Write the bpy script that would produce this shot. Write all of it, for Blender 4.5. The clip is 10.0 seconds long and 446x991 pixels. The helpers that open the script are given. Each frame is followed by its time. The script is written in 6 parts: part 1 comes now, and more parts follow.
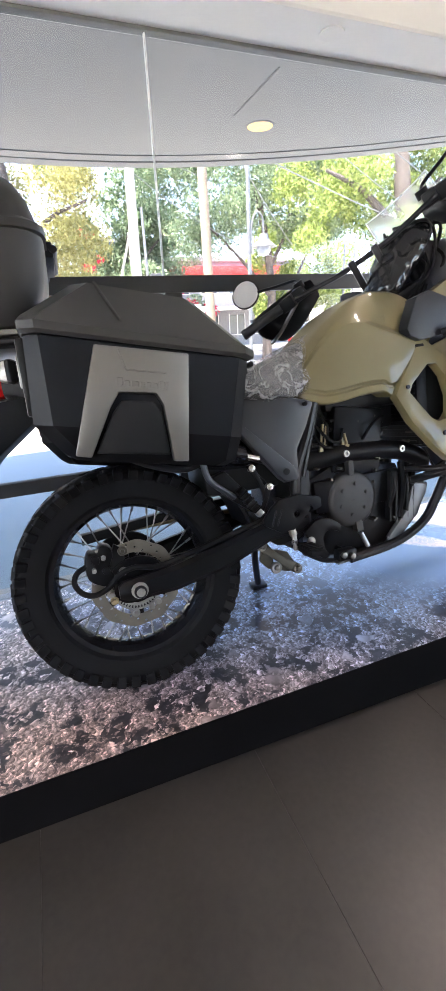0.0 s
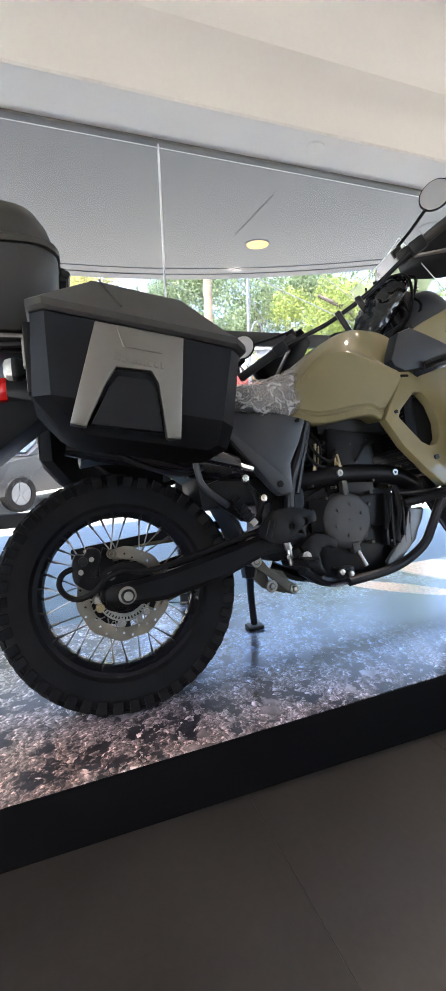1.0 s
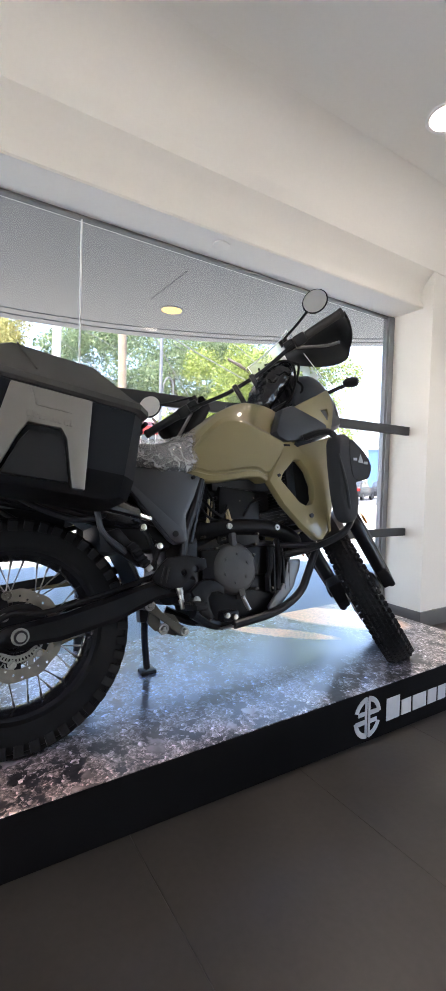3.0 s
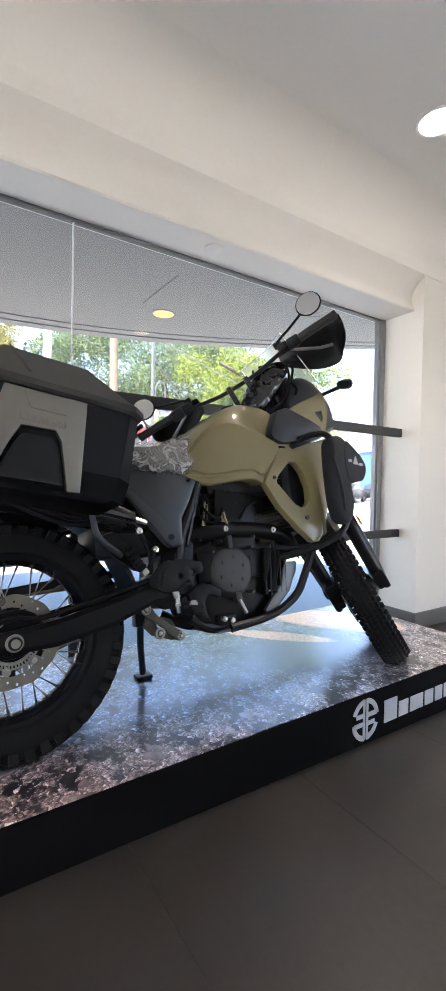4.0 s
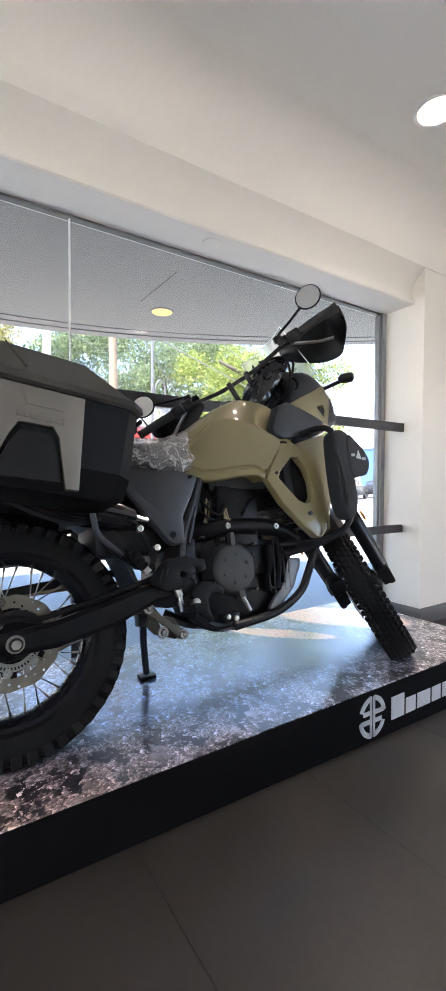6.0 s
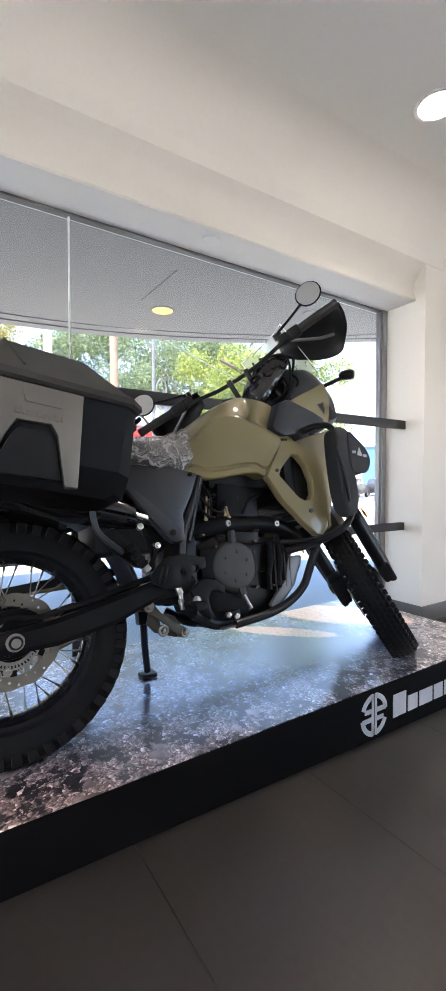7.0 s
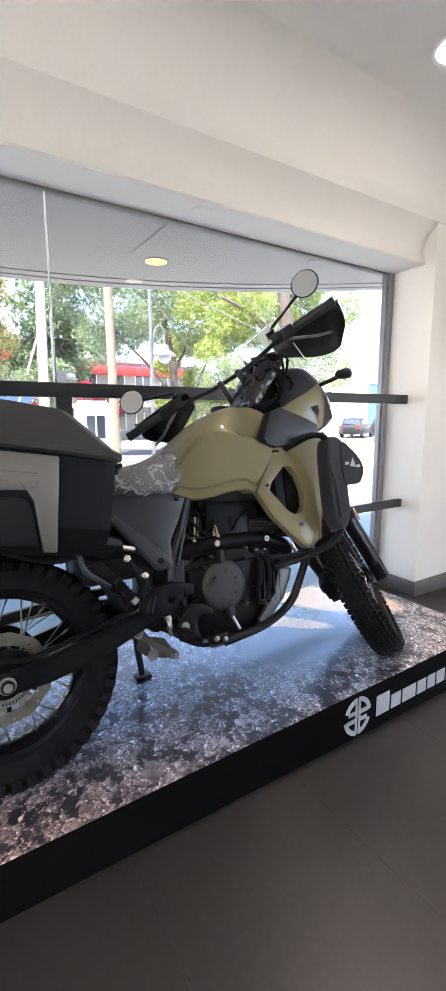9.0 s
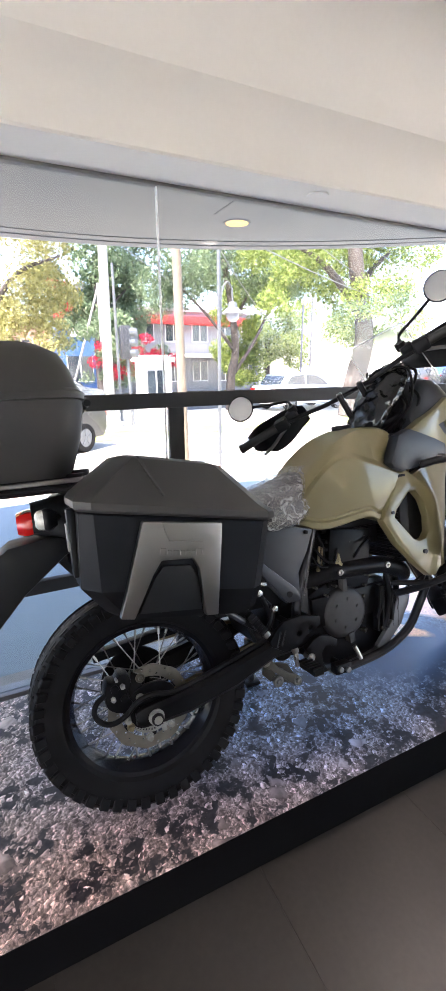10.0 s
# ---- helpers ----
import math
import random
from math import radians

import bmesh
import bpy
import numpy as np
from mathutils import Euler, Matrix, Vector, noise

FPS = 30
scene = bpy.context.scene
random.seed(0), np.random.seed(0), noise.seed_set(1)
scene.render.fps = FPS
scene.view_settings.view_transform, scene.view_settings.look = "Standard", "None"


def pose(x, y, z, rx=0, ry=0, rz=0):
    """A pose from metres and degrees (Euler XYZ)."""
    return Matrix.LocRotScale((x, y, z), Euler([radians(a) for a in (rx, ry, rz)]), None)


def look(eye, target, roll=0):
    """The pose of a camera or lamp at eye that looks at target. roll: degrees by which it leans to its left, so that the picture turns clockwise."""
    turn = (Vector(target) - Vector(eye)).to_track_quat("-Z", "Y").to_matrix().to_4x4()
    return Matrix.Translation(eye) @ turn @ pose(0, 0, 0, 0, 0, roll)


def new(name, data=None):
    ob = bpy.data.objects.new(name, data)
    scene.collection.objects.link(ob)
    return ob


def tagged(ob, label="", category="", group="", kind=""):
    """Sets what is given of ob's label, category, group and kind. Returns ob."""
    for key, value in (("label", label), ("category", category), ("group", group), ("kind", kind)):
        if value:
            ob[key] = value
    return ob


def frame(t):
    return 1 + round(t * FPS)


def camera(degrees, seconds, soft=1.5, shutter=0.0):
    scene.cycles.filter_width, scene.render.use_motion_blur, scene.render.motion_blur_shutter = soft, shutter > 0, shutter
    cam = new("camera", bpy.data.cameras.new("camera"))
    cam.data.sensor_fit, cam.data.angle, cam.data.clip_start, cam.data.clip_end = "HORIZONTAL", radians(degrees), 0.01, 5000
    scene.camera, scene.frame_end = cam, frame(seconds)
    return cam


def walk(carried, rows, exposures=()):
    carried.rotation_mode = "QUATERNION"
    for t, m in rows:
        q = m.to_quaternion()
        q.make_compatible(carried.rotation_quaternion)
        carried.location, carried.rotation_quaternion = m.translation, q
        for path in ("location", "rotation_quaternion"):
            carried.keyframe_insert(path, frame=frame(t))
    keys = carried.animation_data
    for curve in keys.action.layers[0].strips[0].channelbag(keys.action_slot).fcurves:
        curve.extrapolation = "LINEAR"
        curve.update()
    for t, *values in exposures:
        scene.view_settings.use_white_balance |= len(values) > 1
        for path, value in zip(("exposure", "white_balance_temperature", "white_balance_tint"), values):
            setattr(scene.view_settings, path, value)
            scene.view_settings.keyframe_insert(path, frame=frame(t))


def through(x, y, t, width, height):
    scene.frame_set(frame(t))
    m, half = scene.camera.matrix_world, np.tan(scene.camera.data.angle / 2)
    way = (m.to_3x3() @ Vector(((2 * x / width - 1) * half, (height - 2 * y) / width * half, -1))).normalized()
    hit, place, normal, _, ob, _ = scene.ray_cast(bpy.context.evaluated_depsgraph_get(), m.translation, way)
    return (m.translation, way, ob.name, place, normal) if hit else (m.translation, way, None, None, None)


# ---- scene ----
cam = camera(51.9, 10.0)
# the platform stands half a degree out of level; the path is given in its frame
LEVEL = pose(0, 0, -0.04, 0, -0.5, 0)
PATH = [
    (0, (-0.143, -0.869, 1.162), (0.508, 0.884, 0.454), -3.3),
    (0.5, (-0.151, -0.867, 1.021), (0.504, 0.944, 0.484), -3.5),
    (1, (-0.155, -0.925, 0.925), (0.549, 0.924, 0.637), -2.5),
    (1.5, (-0.176, -0.988, 0.933), (0.737, 0.782, 0.751), -0.3),
    (2, (-0.191, -1.018, 0.943), (0.807, 0.711, 0.819), 0.8),
    (2.5, (-0.193, -1.039, 0.944), (0.85, 0.665, 0.848), 1.0),
    (3, (-0.188, -1.056, 0.942), (0.888, 0.628, 0.863), 1.2),
    (4.5, (-0.194, -1.036, 0.935), (0.915, 0.627, 0.877), 0.5),
    (5, (-0.186, -1.032, 0.931), (0.918, 0.635, 0.873), 0.2),
    (5.5, (-0.183, -1.027, 0.93), (0.918, 0.641, 0.866), 0.0),
    (7, (-0.175, -1.025, 0.925), (0.916, 0.649, 0.853), -0.4),
    (7.5, (-0.17, -1.022, 0.92), (0.919, 0.653, 0.845), -0.4),
    (8, (-0.156, -1.027, 0.916), (0.932, 0.649, 0.835), -0.4),
    (8.5, (-0.111, -1.009, 0.954), (0.973, 0.667, 0.813), -0.7),
    (9, (-0.107, -1.013, 1.191), (0.954, 0.647, 0.848), -0.7),
    (9.5, (-0.15, -0.969, 1.381), (0.765, 0.727, 0.847), 0.2),
    (10, (-0.276, -0.836, 1.436), (0.564, 0.893, 0.883), -0.9),
]
walk(cam, [(t, LEVEL @ look(eye, target, roll)) for t, eye, target, roll in PATH],
     exposures=[(0, 3.48, 6600, 24), (1.0, 3.27, 6550, 22), (2.2, 3.10, 6550, 23), (8.2, 3.10, 6550, 23), (9.2, 3.24, 6550, 24), (10, 3.26, 6600, 25)])


# ---------------------------------------------------------------- light
world = bpy.data.worlds.new("sky")
scene.world = world
world.use_nodes = True
wn = world.node_tree
sky = wn.nodes.new("ShaderNodeTexSky")
sky.sky_type, sky.sun_disc = "NISHITA", False
sky.sun_elevation, sky.sun_rotation = radians(64), radians(231)
wn.links.new(sky.outputs[0], wn.nodes["Background"].inputs[0])
wn.nodes["Background"].inputs[1].default_value = 0.15

SUN_TO = Vector((-0.36, -0.30, 1.0))
sun = new("sun", bpy.data.lights.new("sun", "SUN"))
sun.data.energy, sun.data.angle, sun.data.color = 4.3, radians(0.6), (1.0, 0.95, 0.87)
sun.matrix_world = look(SUN_TO * 30, (0, 0, 0))

CEIL = 2.60
for lx, ly, watt in ((1.81, 0.24, 1.0), (-1.0, -1.6, 1.5), (1.9, -1.7, 0.7), (-2.0, -1.6, 3.8), (3.6, -1.2, 2.6), (0.0, -3.4, 1.5), (2.4, -3.6, 1.5)):
    lamp = new("downlight_lamp", bpy.data.lights.new("downlight_lamp", "AREA"))
    lamp.data.shape, lamp.data.size, lamp.data.energy = "DISK", 0.15, watt
    lamp.data.color = (1.0, 0.89, 0.76)
    lamp.data.spread = radians(105)
    lamp.matrix_world = pose(lx, ly, CEIL - 0.012)


# ---------------------------------------------------------------- materials
def nodes_of(name):
    m = bpy.data.materials.new(name)
    m.use_nodes = True
    return m, m.node_tree.nodes, m.node_tree.links, m.node_tree.nodes["Principled BSDF"]


def surface(name, base, rough=0.5, metal=0.0, vary=0.2, scale=14.0, grain=220.0, bump=0.08, coat=0.0, spec=0.5, rough_vary=0.12, dist=0.002):
    """A plain solid surface: two scales of colour variation, uneven gloss and fine relief."""
    m, n, k, p = nodes_of(name)
    tc = n.new("ShaderNodeTexCoord")
    big, fine = n.new("ShaderNodeTexNoise"), n.new("ShaderNodeTexNoise")
    big.inputs["Scale"].default_value, big.inputs["Detail"].default_value = scale, 5
    fine.inputs["Scale"].default_value, fine.inputs["Detail"].default_value = grain, 3
    for t in (big, fine):
        k.new(tc.outputs["Object"], t.inputs["Vector"])
    mixf = n.new("ShaderNodeMath")
    mixf.operation = "MULTIPLY_ADD"
    k.new(fine.outputs["Fac"], mixf.inputs[0])
    mixf.inputs[1].default_value = 0.35
    k.new(big.outputs["Fac"], mixf.inputs[2])
    ramp = n.new("ShaderNodeValToRGB")
    ramp.color_ramp.elements[0].position, ramp.color_ramp.elements[1].position = 0.4, 0.95
    ramp.color_ramp.elements[0].color = (*[c * (1 - vary) for c in base], 1)
    ramp.color_ramp.elements[1].color = (*[min(1, c * (1 + vary)) for c in base], 1)
    k.new(mixf.outputs[0], ramp.inputs[0])
    k.new(ramp.outputs[0], p.inputs["Base Color"])
    mr = n.new("ShaderNodeMapRange")
    mr.inputs["To Min"].default_value, mr.inputs["To Max"].default_value = max(0.02, rough - rough_vary), min(1, rough + rough_vary)
    k.new(big.outputs["Fac"], mr.inputs["Value"])
    k.new(mr.outputs[0], p.inputs["Roughness"])
    if bump:
        b = n.new("ShaderNodeBump")
        b.inputs["Strength"].default_value, b.inputs["Distance"].default_value = bump, dist
        k.new(fine.outputs["Fac"], b.inputs["Height"])
        k.new(b.outputs[0], p.inputs["Normal"])
    p.inputs["Metallic"].default_value = metal
    p.inputs["Coat Weight"].default_value = coat
    p.inputs["Coat Roughness"].default_value = 0.06
    p.inputs["Specular IOR Level"].default_value = spec
    return m


def clear(name, tint, gloss=0.04, base_reflect=1.0, bump=0.0, bscale=20.0):
    """A thin clear sheet: see-through, with a mirror reflection that grows at grazing angles."""
    m, n, k, p = nodes_of(name)
    n.remove(p)
    tr, gl, mx, fr = n.new("ShaderNodeBsdfTransparent"), n.new("ShaderNodeBsdfGlossy"), n.new("ShaderNodeMixShader"), n.new("ShaderNodeLayerWeight")
    tr.inputs[0].default_value = (*tint, 1)
    gl.inputs["Roughness"].default_value = gloss
    fr.inputs["Blend"].default_value = 0.5
    pw = n.new("ShaderNodeMath")
    pw.operation, pw.inputs[1].default_value = "POWER", 4.5
    k.new(fr.outputs["Facing"], pw.inputs[0])
    sc = n.new("ShaderNodeMath")
    sc.operation, sc.inputs[1].default_value, sc.inputs[2].default_value = "MULTIPLY_ADD", 0.9 * base_reflect, 0.04 * base_reflect
    sc.use_clamp = True
    k.new(pw.outputs[0], sc.inputs[0])
    k.new(sc.outputs[0], mx.inputs[0])
    k.new(tr.outputs[0], mx.inputs[1])
    k.new(gl.outputs[0], mx.inputs[2])
    if bump:
        t, b = n.new("ShaderNodeTexNoise"), n.new("ShaderNodeBump")
        tc = n.new("ShaderNodeTexCoord")
        k.new(tc.outputs["Object"], t.inputs["Vector"])
        t.inputs["Scale"].default_value, t.inputs["Detail"].default_value, t.inputs["Distortion"].default_value = bscale, 4, 1.5
        b.inputs["Strength"].default_value, b.inputs["Distance"].default_value = bump, 0.01
        k.new(t.outputs["Fac"], b.inputs["Height"])
        k.new(b.outputs[0], gl.inputs["Normal"])
        k.new(b.outputs[0], fr.inputs["Normal"])
    k.new(mx.outputs[0], n["Material Output"].inputs[0])
    return m


def acrylic():
    """Scuffed clear acrylic: mostly see-through, faintly milky."""
    m, n, k, p = nodes_of("windscreen_acrylic")
    p.inputs["Base Color"].default_value = (0.78, 0.80, 0.80, 1)
    p.inputs["Roughness"].default_value = 0.12
    tc, t, r = n.new("ShaderNodeTexCoord"), n.new("ShaderNodeTexNoise"), n.new("ShaderNodeMapRange")
    t.inputs["Scale"].default_value, t.inputs["Detail"].default_value = 9, 4
    r.inputs["To Min"].default_value, r.inputs["To Max"].default_value = 0.24, 0.42
    k.new(tc.outputs["Object"], t.inputs["Vector"])
    k.new(t.outputs["Fac"], r.inputs["Value"])
    k.new(r.outputs[0], p.inputs["Alpha"])
    return m


def crinkled():
    """Loose clear plastic: part see-through, part milky, with glints on its folds put into the alpha."""
    m, n, k, p = nodes_of("clear_plastic_wrap")
    p.inputs["Base Color"].default_value = (0.52, 0.52, 0.51, 1)
    p.inputs["Roughness"].default_value = 0.10
    p.inputs["Specular IOR Level"].default_value = 0.9
    tc, b, mp = n.new("ShaderNodeTexCoord"), n.new("ShaderNodeBump"), n.new("ShaderNodeMapping")
    mp.inputs["Rotation"].default_value, mp.inputs["Scale"].default_value = (0.0, 0.6, 0.3), (13, 8, 15)
    k.new(tc.outputs["Object"], mp.inputs["Vector"])
    folds = []
    for sc_, d in ((1.0, 1.6), (2.7, 1.0)):
        q, off, ab = n.new("ShaderNodeTexNoise"), n.new("ShaderNodeMath"), n.new("ShaderNodeMath")
        q.inputs["Scale"].default_value, q.inputs["Detail"].default_value, q.inputs["Distortion"].default_value = sc_, 1.5, d
        k.new(mp.outputs[0], q.inputs["Vector"])
        off.operation, off.inputs[1].default_value = "SUBTRACT", 0.5
        ab.operation = "ABSOLUTE"
        k.new(q.outputs["Fac"], off.inputs[0])
        k.new(off.outputs[0], ab.inputs[0])
        folds.append(ab)
    both = n.new("ShaderNodeMath")
    both.operation, both.inputs[1].default_value = "MULTIPLY_ADD", 0.45
    k.new(folds[1].outputs[0], both.inputs[0])
    k.new(folds[0].outputs[0], both.inputs[2])
    b.invert = True
    b.inputs["Strength"].default_value, b.inputs["Distance"].default_value = 0.8, 0.05
    k.new(both.outputs[0], b.inputs["Height"])
    k.new(b.outputs[0], p.inputs["Normal"])
    # higher alpha along the folds draws their pale glint lines
    r = n.new("ShaderNodeMapRange")
    r.inputs["From Min"].default_value, r.inputs["From Max"].default_value = 0.015, 0.10
    r.inputs["To Min"].default_value, r.inputs["To Max"].default_value = 0.62, 0.30
    k.new(both.outputs[0], r.inputs["Value"])
    k.new(r.outputs[0], p.inputs["Alpha"])
    return m


def glow(name, color, strength):
    m, n, k, p = nodes_of(name)
    p.inputs["Base Color"].default_value = (*color, 1)
    p.inputs["Emission Color"].default_value = (*color, 1)
    p.inputs["Emission Strength"].default_value = strength
    return m


WHITE = surface("white_paint", (0.81, 0.785, 0.725), 0.75, vary=0.035, scale=1.6, grain=60, bump=0.05)
CEILING = surface("ceiling_paint", (0.83, 0.81, 0.75), 0.8, vary=0.03, scale=1.2, grain=50, bump=0.05)
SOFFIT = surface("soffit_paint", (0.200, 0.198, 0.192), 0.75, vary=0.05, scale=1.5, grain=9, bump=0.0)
BASEB = surface("baseboard_tile", (0.10, 0.095, 0.09), 0.45, vary=0.2, scale=6)
ALU = surface("window_aluminium", (0.30, 0.31, 0.33), 0.45, metal=0.5, vary=0.1)
HEADRAIL = surface("window_head_channel", (0.16, 0.16, 0.155), 0.7, vary=0.15, scale=10)
RAIL = surface("rail_black_steel", (0.022, 0.022, 0.024), 0.55, vary=0.25, scale=20)
MDF = surface("platform_black_paint", (0.0042, 0.0038, 0.0042), 0.75, spec=0.05, vary=0.3, scale=8, bump=0.12)
VINYL = surface("white_vinyl", (0.42, 0.43, 0.46), 0.5, vary=0.08)
GLASS = clear("window_glass", (0.93, 0.96, 0.95), 0.0, 0.8)
SILICONE = surface("silicone_joint", (0.80, 0.82, 0.82), 0.4, vary=0.1)
RUBBER = surface("tyre_rubber", (0.0065, 0.0063, 0.007), 0.55, vary=0.3, scale=18, grain=300, bump=0.15, spec=0.11)
PLASTIC = surface("black_textured_plastic", (0.008, 0.0085, 0.010), 0.44, spec=0.26, vary=0.18, scale=9, grain=900, bump=0.25, dist=0.0008)
CASE = surface("moulded_case_plastic", (0.0088, 0.0100, 0.0130), 0.42, spec=0.18, vary=0.15, scale=9, grain=900, bump=0.2, dist=0.0006)
# the case plastic again, darker and duller, for faces in shade
CASESHADE = surface("shaded_case_plastic", (0.005, 0.005, 0.006), 0.7, spec=0.08, vary=0.2, scale=12, grain=900, bump=0.2, dist=0.0006)
ZINC = surface("pale_zinc_plate", (0.25, 0.25, 0.23), 0.4, metal=0.35, vary=0.15, scale=50)
TOPBOX = surface("grained_grey_plastic", (0.040, 0.038, 0.037), 0.5, spec=0.35, vary=0.14, scale=6, grain=800, bump=0.2, dist=0.0006)
BOXLID = surface("satin_black_plastic", (0.043, 0.041, 0.039), 0.44, spec=0.32, vary=0.12, scale=7, grain=700, bump=0.12, dist=0.0006)
COVER = surface("dark_grey_plastic", (0.024, 0.027, 0.033), 0.36, spec=0.42, vary=0.12, scale=9, grain=700, bump=0.15, dist=0.0006)
PAINT = surface("khaki_gloss_paint", (0.195, 0.166, 0.080), 0.45, spec=0.3, metal=0.08, vary=0.05, scale=4, grain=1500, bump=0.0, coat=0.7, rough_vary=0.05)
ENGINE = surface("black_engine_casting", (0.0045, 0.0045, 0.0055), 0.34, metal=0.0, spec=0.15, vary=0.3, scale=25, grain=500, bump=0.2)
CLUTCH = surface("grey_clutch_cover", (0.045, 0.044, 0.044), 0.5, spec=0.35, metal=0.25, vary=0.15, scale=25, grain=500, bump=0.15)
BRIGHT = surface("bright_zinc", (0.62, 0.61, 0.57), 0.25, metal=1.0, vary=0.1, scale=60)
STEEL = surface("zinc_steel", (0.34, 0.33, 0.31), 0.32, metal=1.0, vary=0.15, scale=60)
DISC = surface("brake_disc_steel", (0.21, 0.195, 0.165), 0.42, metal=0.85, vary=0.12, scale=40, grain=400)
ALLOY = surface("brushed_aluminium", (0.26, 0.252, 0.242), 0.36, metal=1.0, vary=0.06, scale=10, grain=900, bump=0.1)
SKID = surface("skid_plate_grey", (0.16, 0.165, 0.175), 0.4, metal=0.6, vary=0.1, scale=12, grain=700)
CASTAL = surface("cast_aluminium", (0.085, 0.080, 0.066), 0.45, metal=0.6, vary=0.2, scale=40)
BLACKMETAL = surface("black_painted_steel", (0.008, 0.008, 0.010), 0.34, spec=0.3, vary=0.2, scale=20)
GLOSSBLACK = surface("gloss_black_shield", (0.008, 0.008, 0.010), 0.1, spec=0.7, vary=0.2, scale=20, bump=0.0, rough_vary=0.04)
RIMBLACK = surface("black_anodised_rim", (0.008, 0.008, 0.010), 0.2, spec=0.2, metal=0.0, vary=0.2)
GRIP = surface("grip_rubber", (0.022, 0.021, 0.020), 0.6, vary=0.2, scale=30, grain=500, bump=0.2)
WRINKLED = surface("black_plastic_bag", (0.007, 0.007, 0.009), 0.2, spec=0.6, vary=0.2, scale=30, bump=0.0, rough_vary=0.08)
FABRIC = surface("black_bag_fabric", (0.014, 0.015, 0.019), 0.75, vary=0.2, scale=18, grain=1200, bump=0.5, dist=0.001)
VINYLSEAT = surface("black_seat_vinyl", (0.022, 0.022, 0.024), 0.5, vary=0.15, grain=600, bump=0.2)
REDLENS = surface("red_tail_lens", (0.62, 0.012, 0.01), 0.18, vary=0.1, coat=0.6)
AMBER = surface("amber_reflector", (0.75, 0.26, 0.03), 0.25, vary=0.1, coat=0.5)
LENS = surface("clear_lens", (0.55, 0.53, 0.48), 0.16, metal=0.35, vary=0.25, scale=90, grain=400, bump=0.4)
SCREEN = acrylic()
WRAP = crinkled()
GOLD = surface("gold_chain", (0.30, 0.25, 0.15), 0.4, metal=0.8)
MIRGLASS = surface("mirror_glass", (0.86, 0.87, 0.88), 0.02, metal=1.0, vary=0.0, bump=0.0, rough_vary=0.0)


def gravel_print():
    """A glossy picture print of stony ground: stones of three sizes, brown streaks of painted light and smooth
    grey-green mud.
    """
    m, n, k, p = nodes_of("gravel_photo_print")
    tc = n.new("ShaderNodeTexCoord")
    warp = n.new("ShaderNodeTexNoise")
    warp.inputs["Scale"].default_value, warp.inputs["Detail"].default_value = 48, 3
    k.new(tc.outputs["Object"], warp.inputs["Vector"])
    add = n.new("ShaderNodeMixRGB")
    add.blend_type, add.inputs[0].default_value = "LINEAR_LIGHT", 0.013
    k.new(tc.outputs["Object"], add.inputs[1])
    k.new(warp.outputs["Color"], add.inputs[2])

    def stones(scale, lo, hi):
        v = n.new("ShaderNodeTexVoronoi")
        v.feature = "F1"
        v.inputs["Scale"].default_value = scale
        k.new(add.outputs[0], v.inputs["Vector"])
        e = n.new("ShaderNodeTexVoronoi")
        e.feature = "DISTANCE_TO_EDGE"
        e.inputs["Scale"].default_value = scale
        k.new(add.outputs[0], e.inputs["Vector"])
        edge = n.new("ShaderNodeMapRange")
        edge.inputs["From Max"].default_value = 0.18
        k.new(e.outputs["Distance"], edge.inputs["Value"])
        hue = n.new("ShaderNodeValToRGB")
        cr = hue.color_ramp
        cr.elements[0].color, cr.elements[1].color = lo, hi
        mid = cr.elements.new(0.55)
        mid.color = [(a * 0.6 + b * 0.4) for a, b in zip(lo, hi)]
        sep = n.new("ShaderNodeSeparateColor")
        k.new(v.outputs["Color"], sep.inputs[0])
        k.new(sep.outputs[0], hue.inputs[0])
        dark = n.new("ShaderNodeMixRGB")
        dark.blend_type = "MULTIPLY"
        dark.inputs[0].default_value = 0.7
        k.new(hue.outputs[0], dark.inputs[1])
        k.new(edge.outputs[0], dark.inputs[2])
        return dark, sep, edge

    small, ssep, sedge = stones(112, (0.19, 0.155, 0.148, 1), (1.0, 0.84, 0.79, 1))
    mid_, msep, medge = stones(56, (0.24, 0.195, 0.187, 1), (1.0, 0.87, 0.83, 1))
    big, bsep, bedge = stones(19, (0.30, 0.25, 0.24, 1), (0.70, 0.61, 0.58, 1))

    def field(scale, detail, lo, hi, shift=0.0):
        sh, t, r = n.new("ShaderNodeVectorMath"), n.new("ShaderNodeTexNoise"), n.new("ShaderNodeMapRange")
        sh.inputs[1].default_value = (shift, shift * 0.7, 0)
        t.inputs["Scale"].default_value, t.inputs["Detail"].default_value, t.inputs["Roughness"].default_value = scale, detail, 0.62
        k.new(add.outputs[0], sh.inputs[0])
        k.new(sh.outputs[0], t.inputs["Vector"])
        r.inputs["From Min"].default_value, r.inputs["From Max"].default_value = lo, hi
        k.new(t.outputs["Fac"], r.inputs["Value"])
        return r

    def over(a, b, *masks):
        f = masks[0]
        for m_ in masks[1:]:
            mu = n.new("ShaderNodeMath")
            mu.operation = "MULTIPLY"
            k.new(f.outputs[0], mu.inputs[0])
            k.new(m_.outputs[0], mu.inputs[1])
            f = mu
        mx = n.new("ShaderNodeMixRGB")
        k.new(f.outputs[0], mx.inputs[0])
        k.new(a.outputs[0], mx.inputs[1])
        k.new(b.outputs[0], mx.inputs[2])
        return mx

    def more(sep, chan, thr):
        g = n.new("ShaderNodeMath")
        g.operation, g.inputs[1].default_value = "GREATER_THAN", thr
        k.new(sep.outputs[chan], g.inputs[0])
        return g

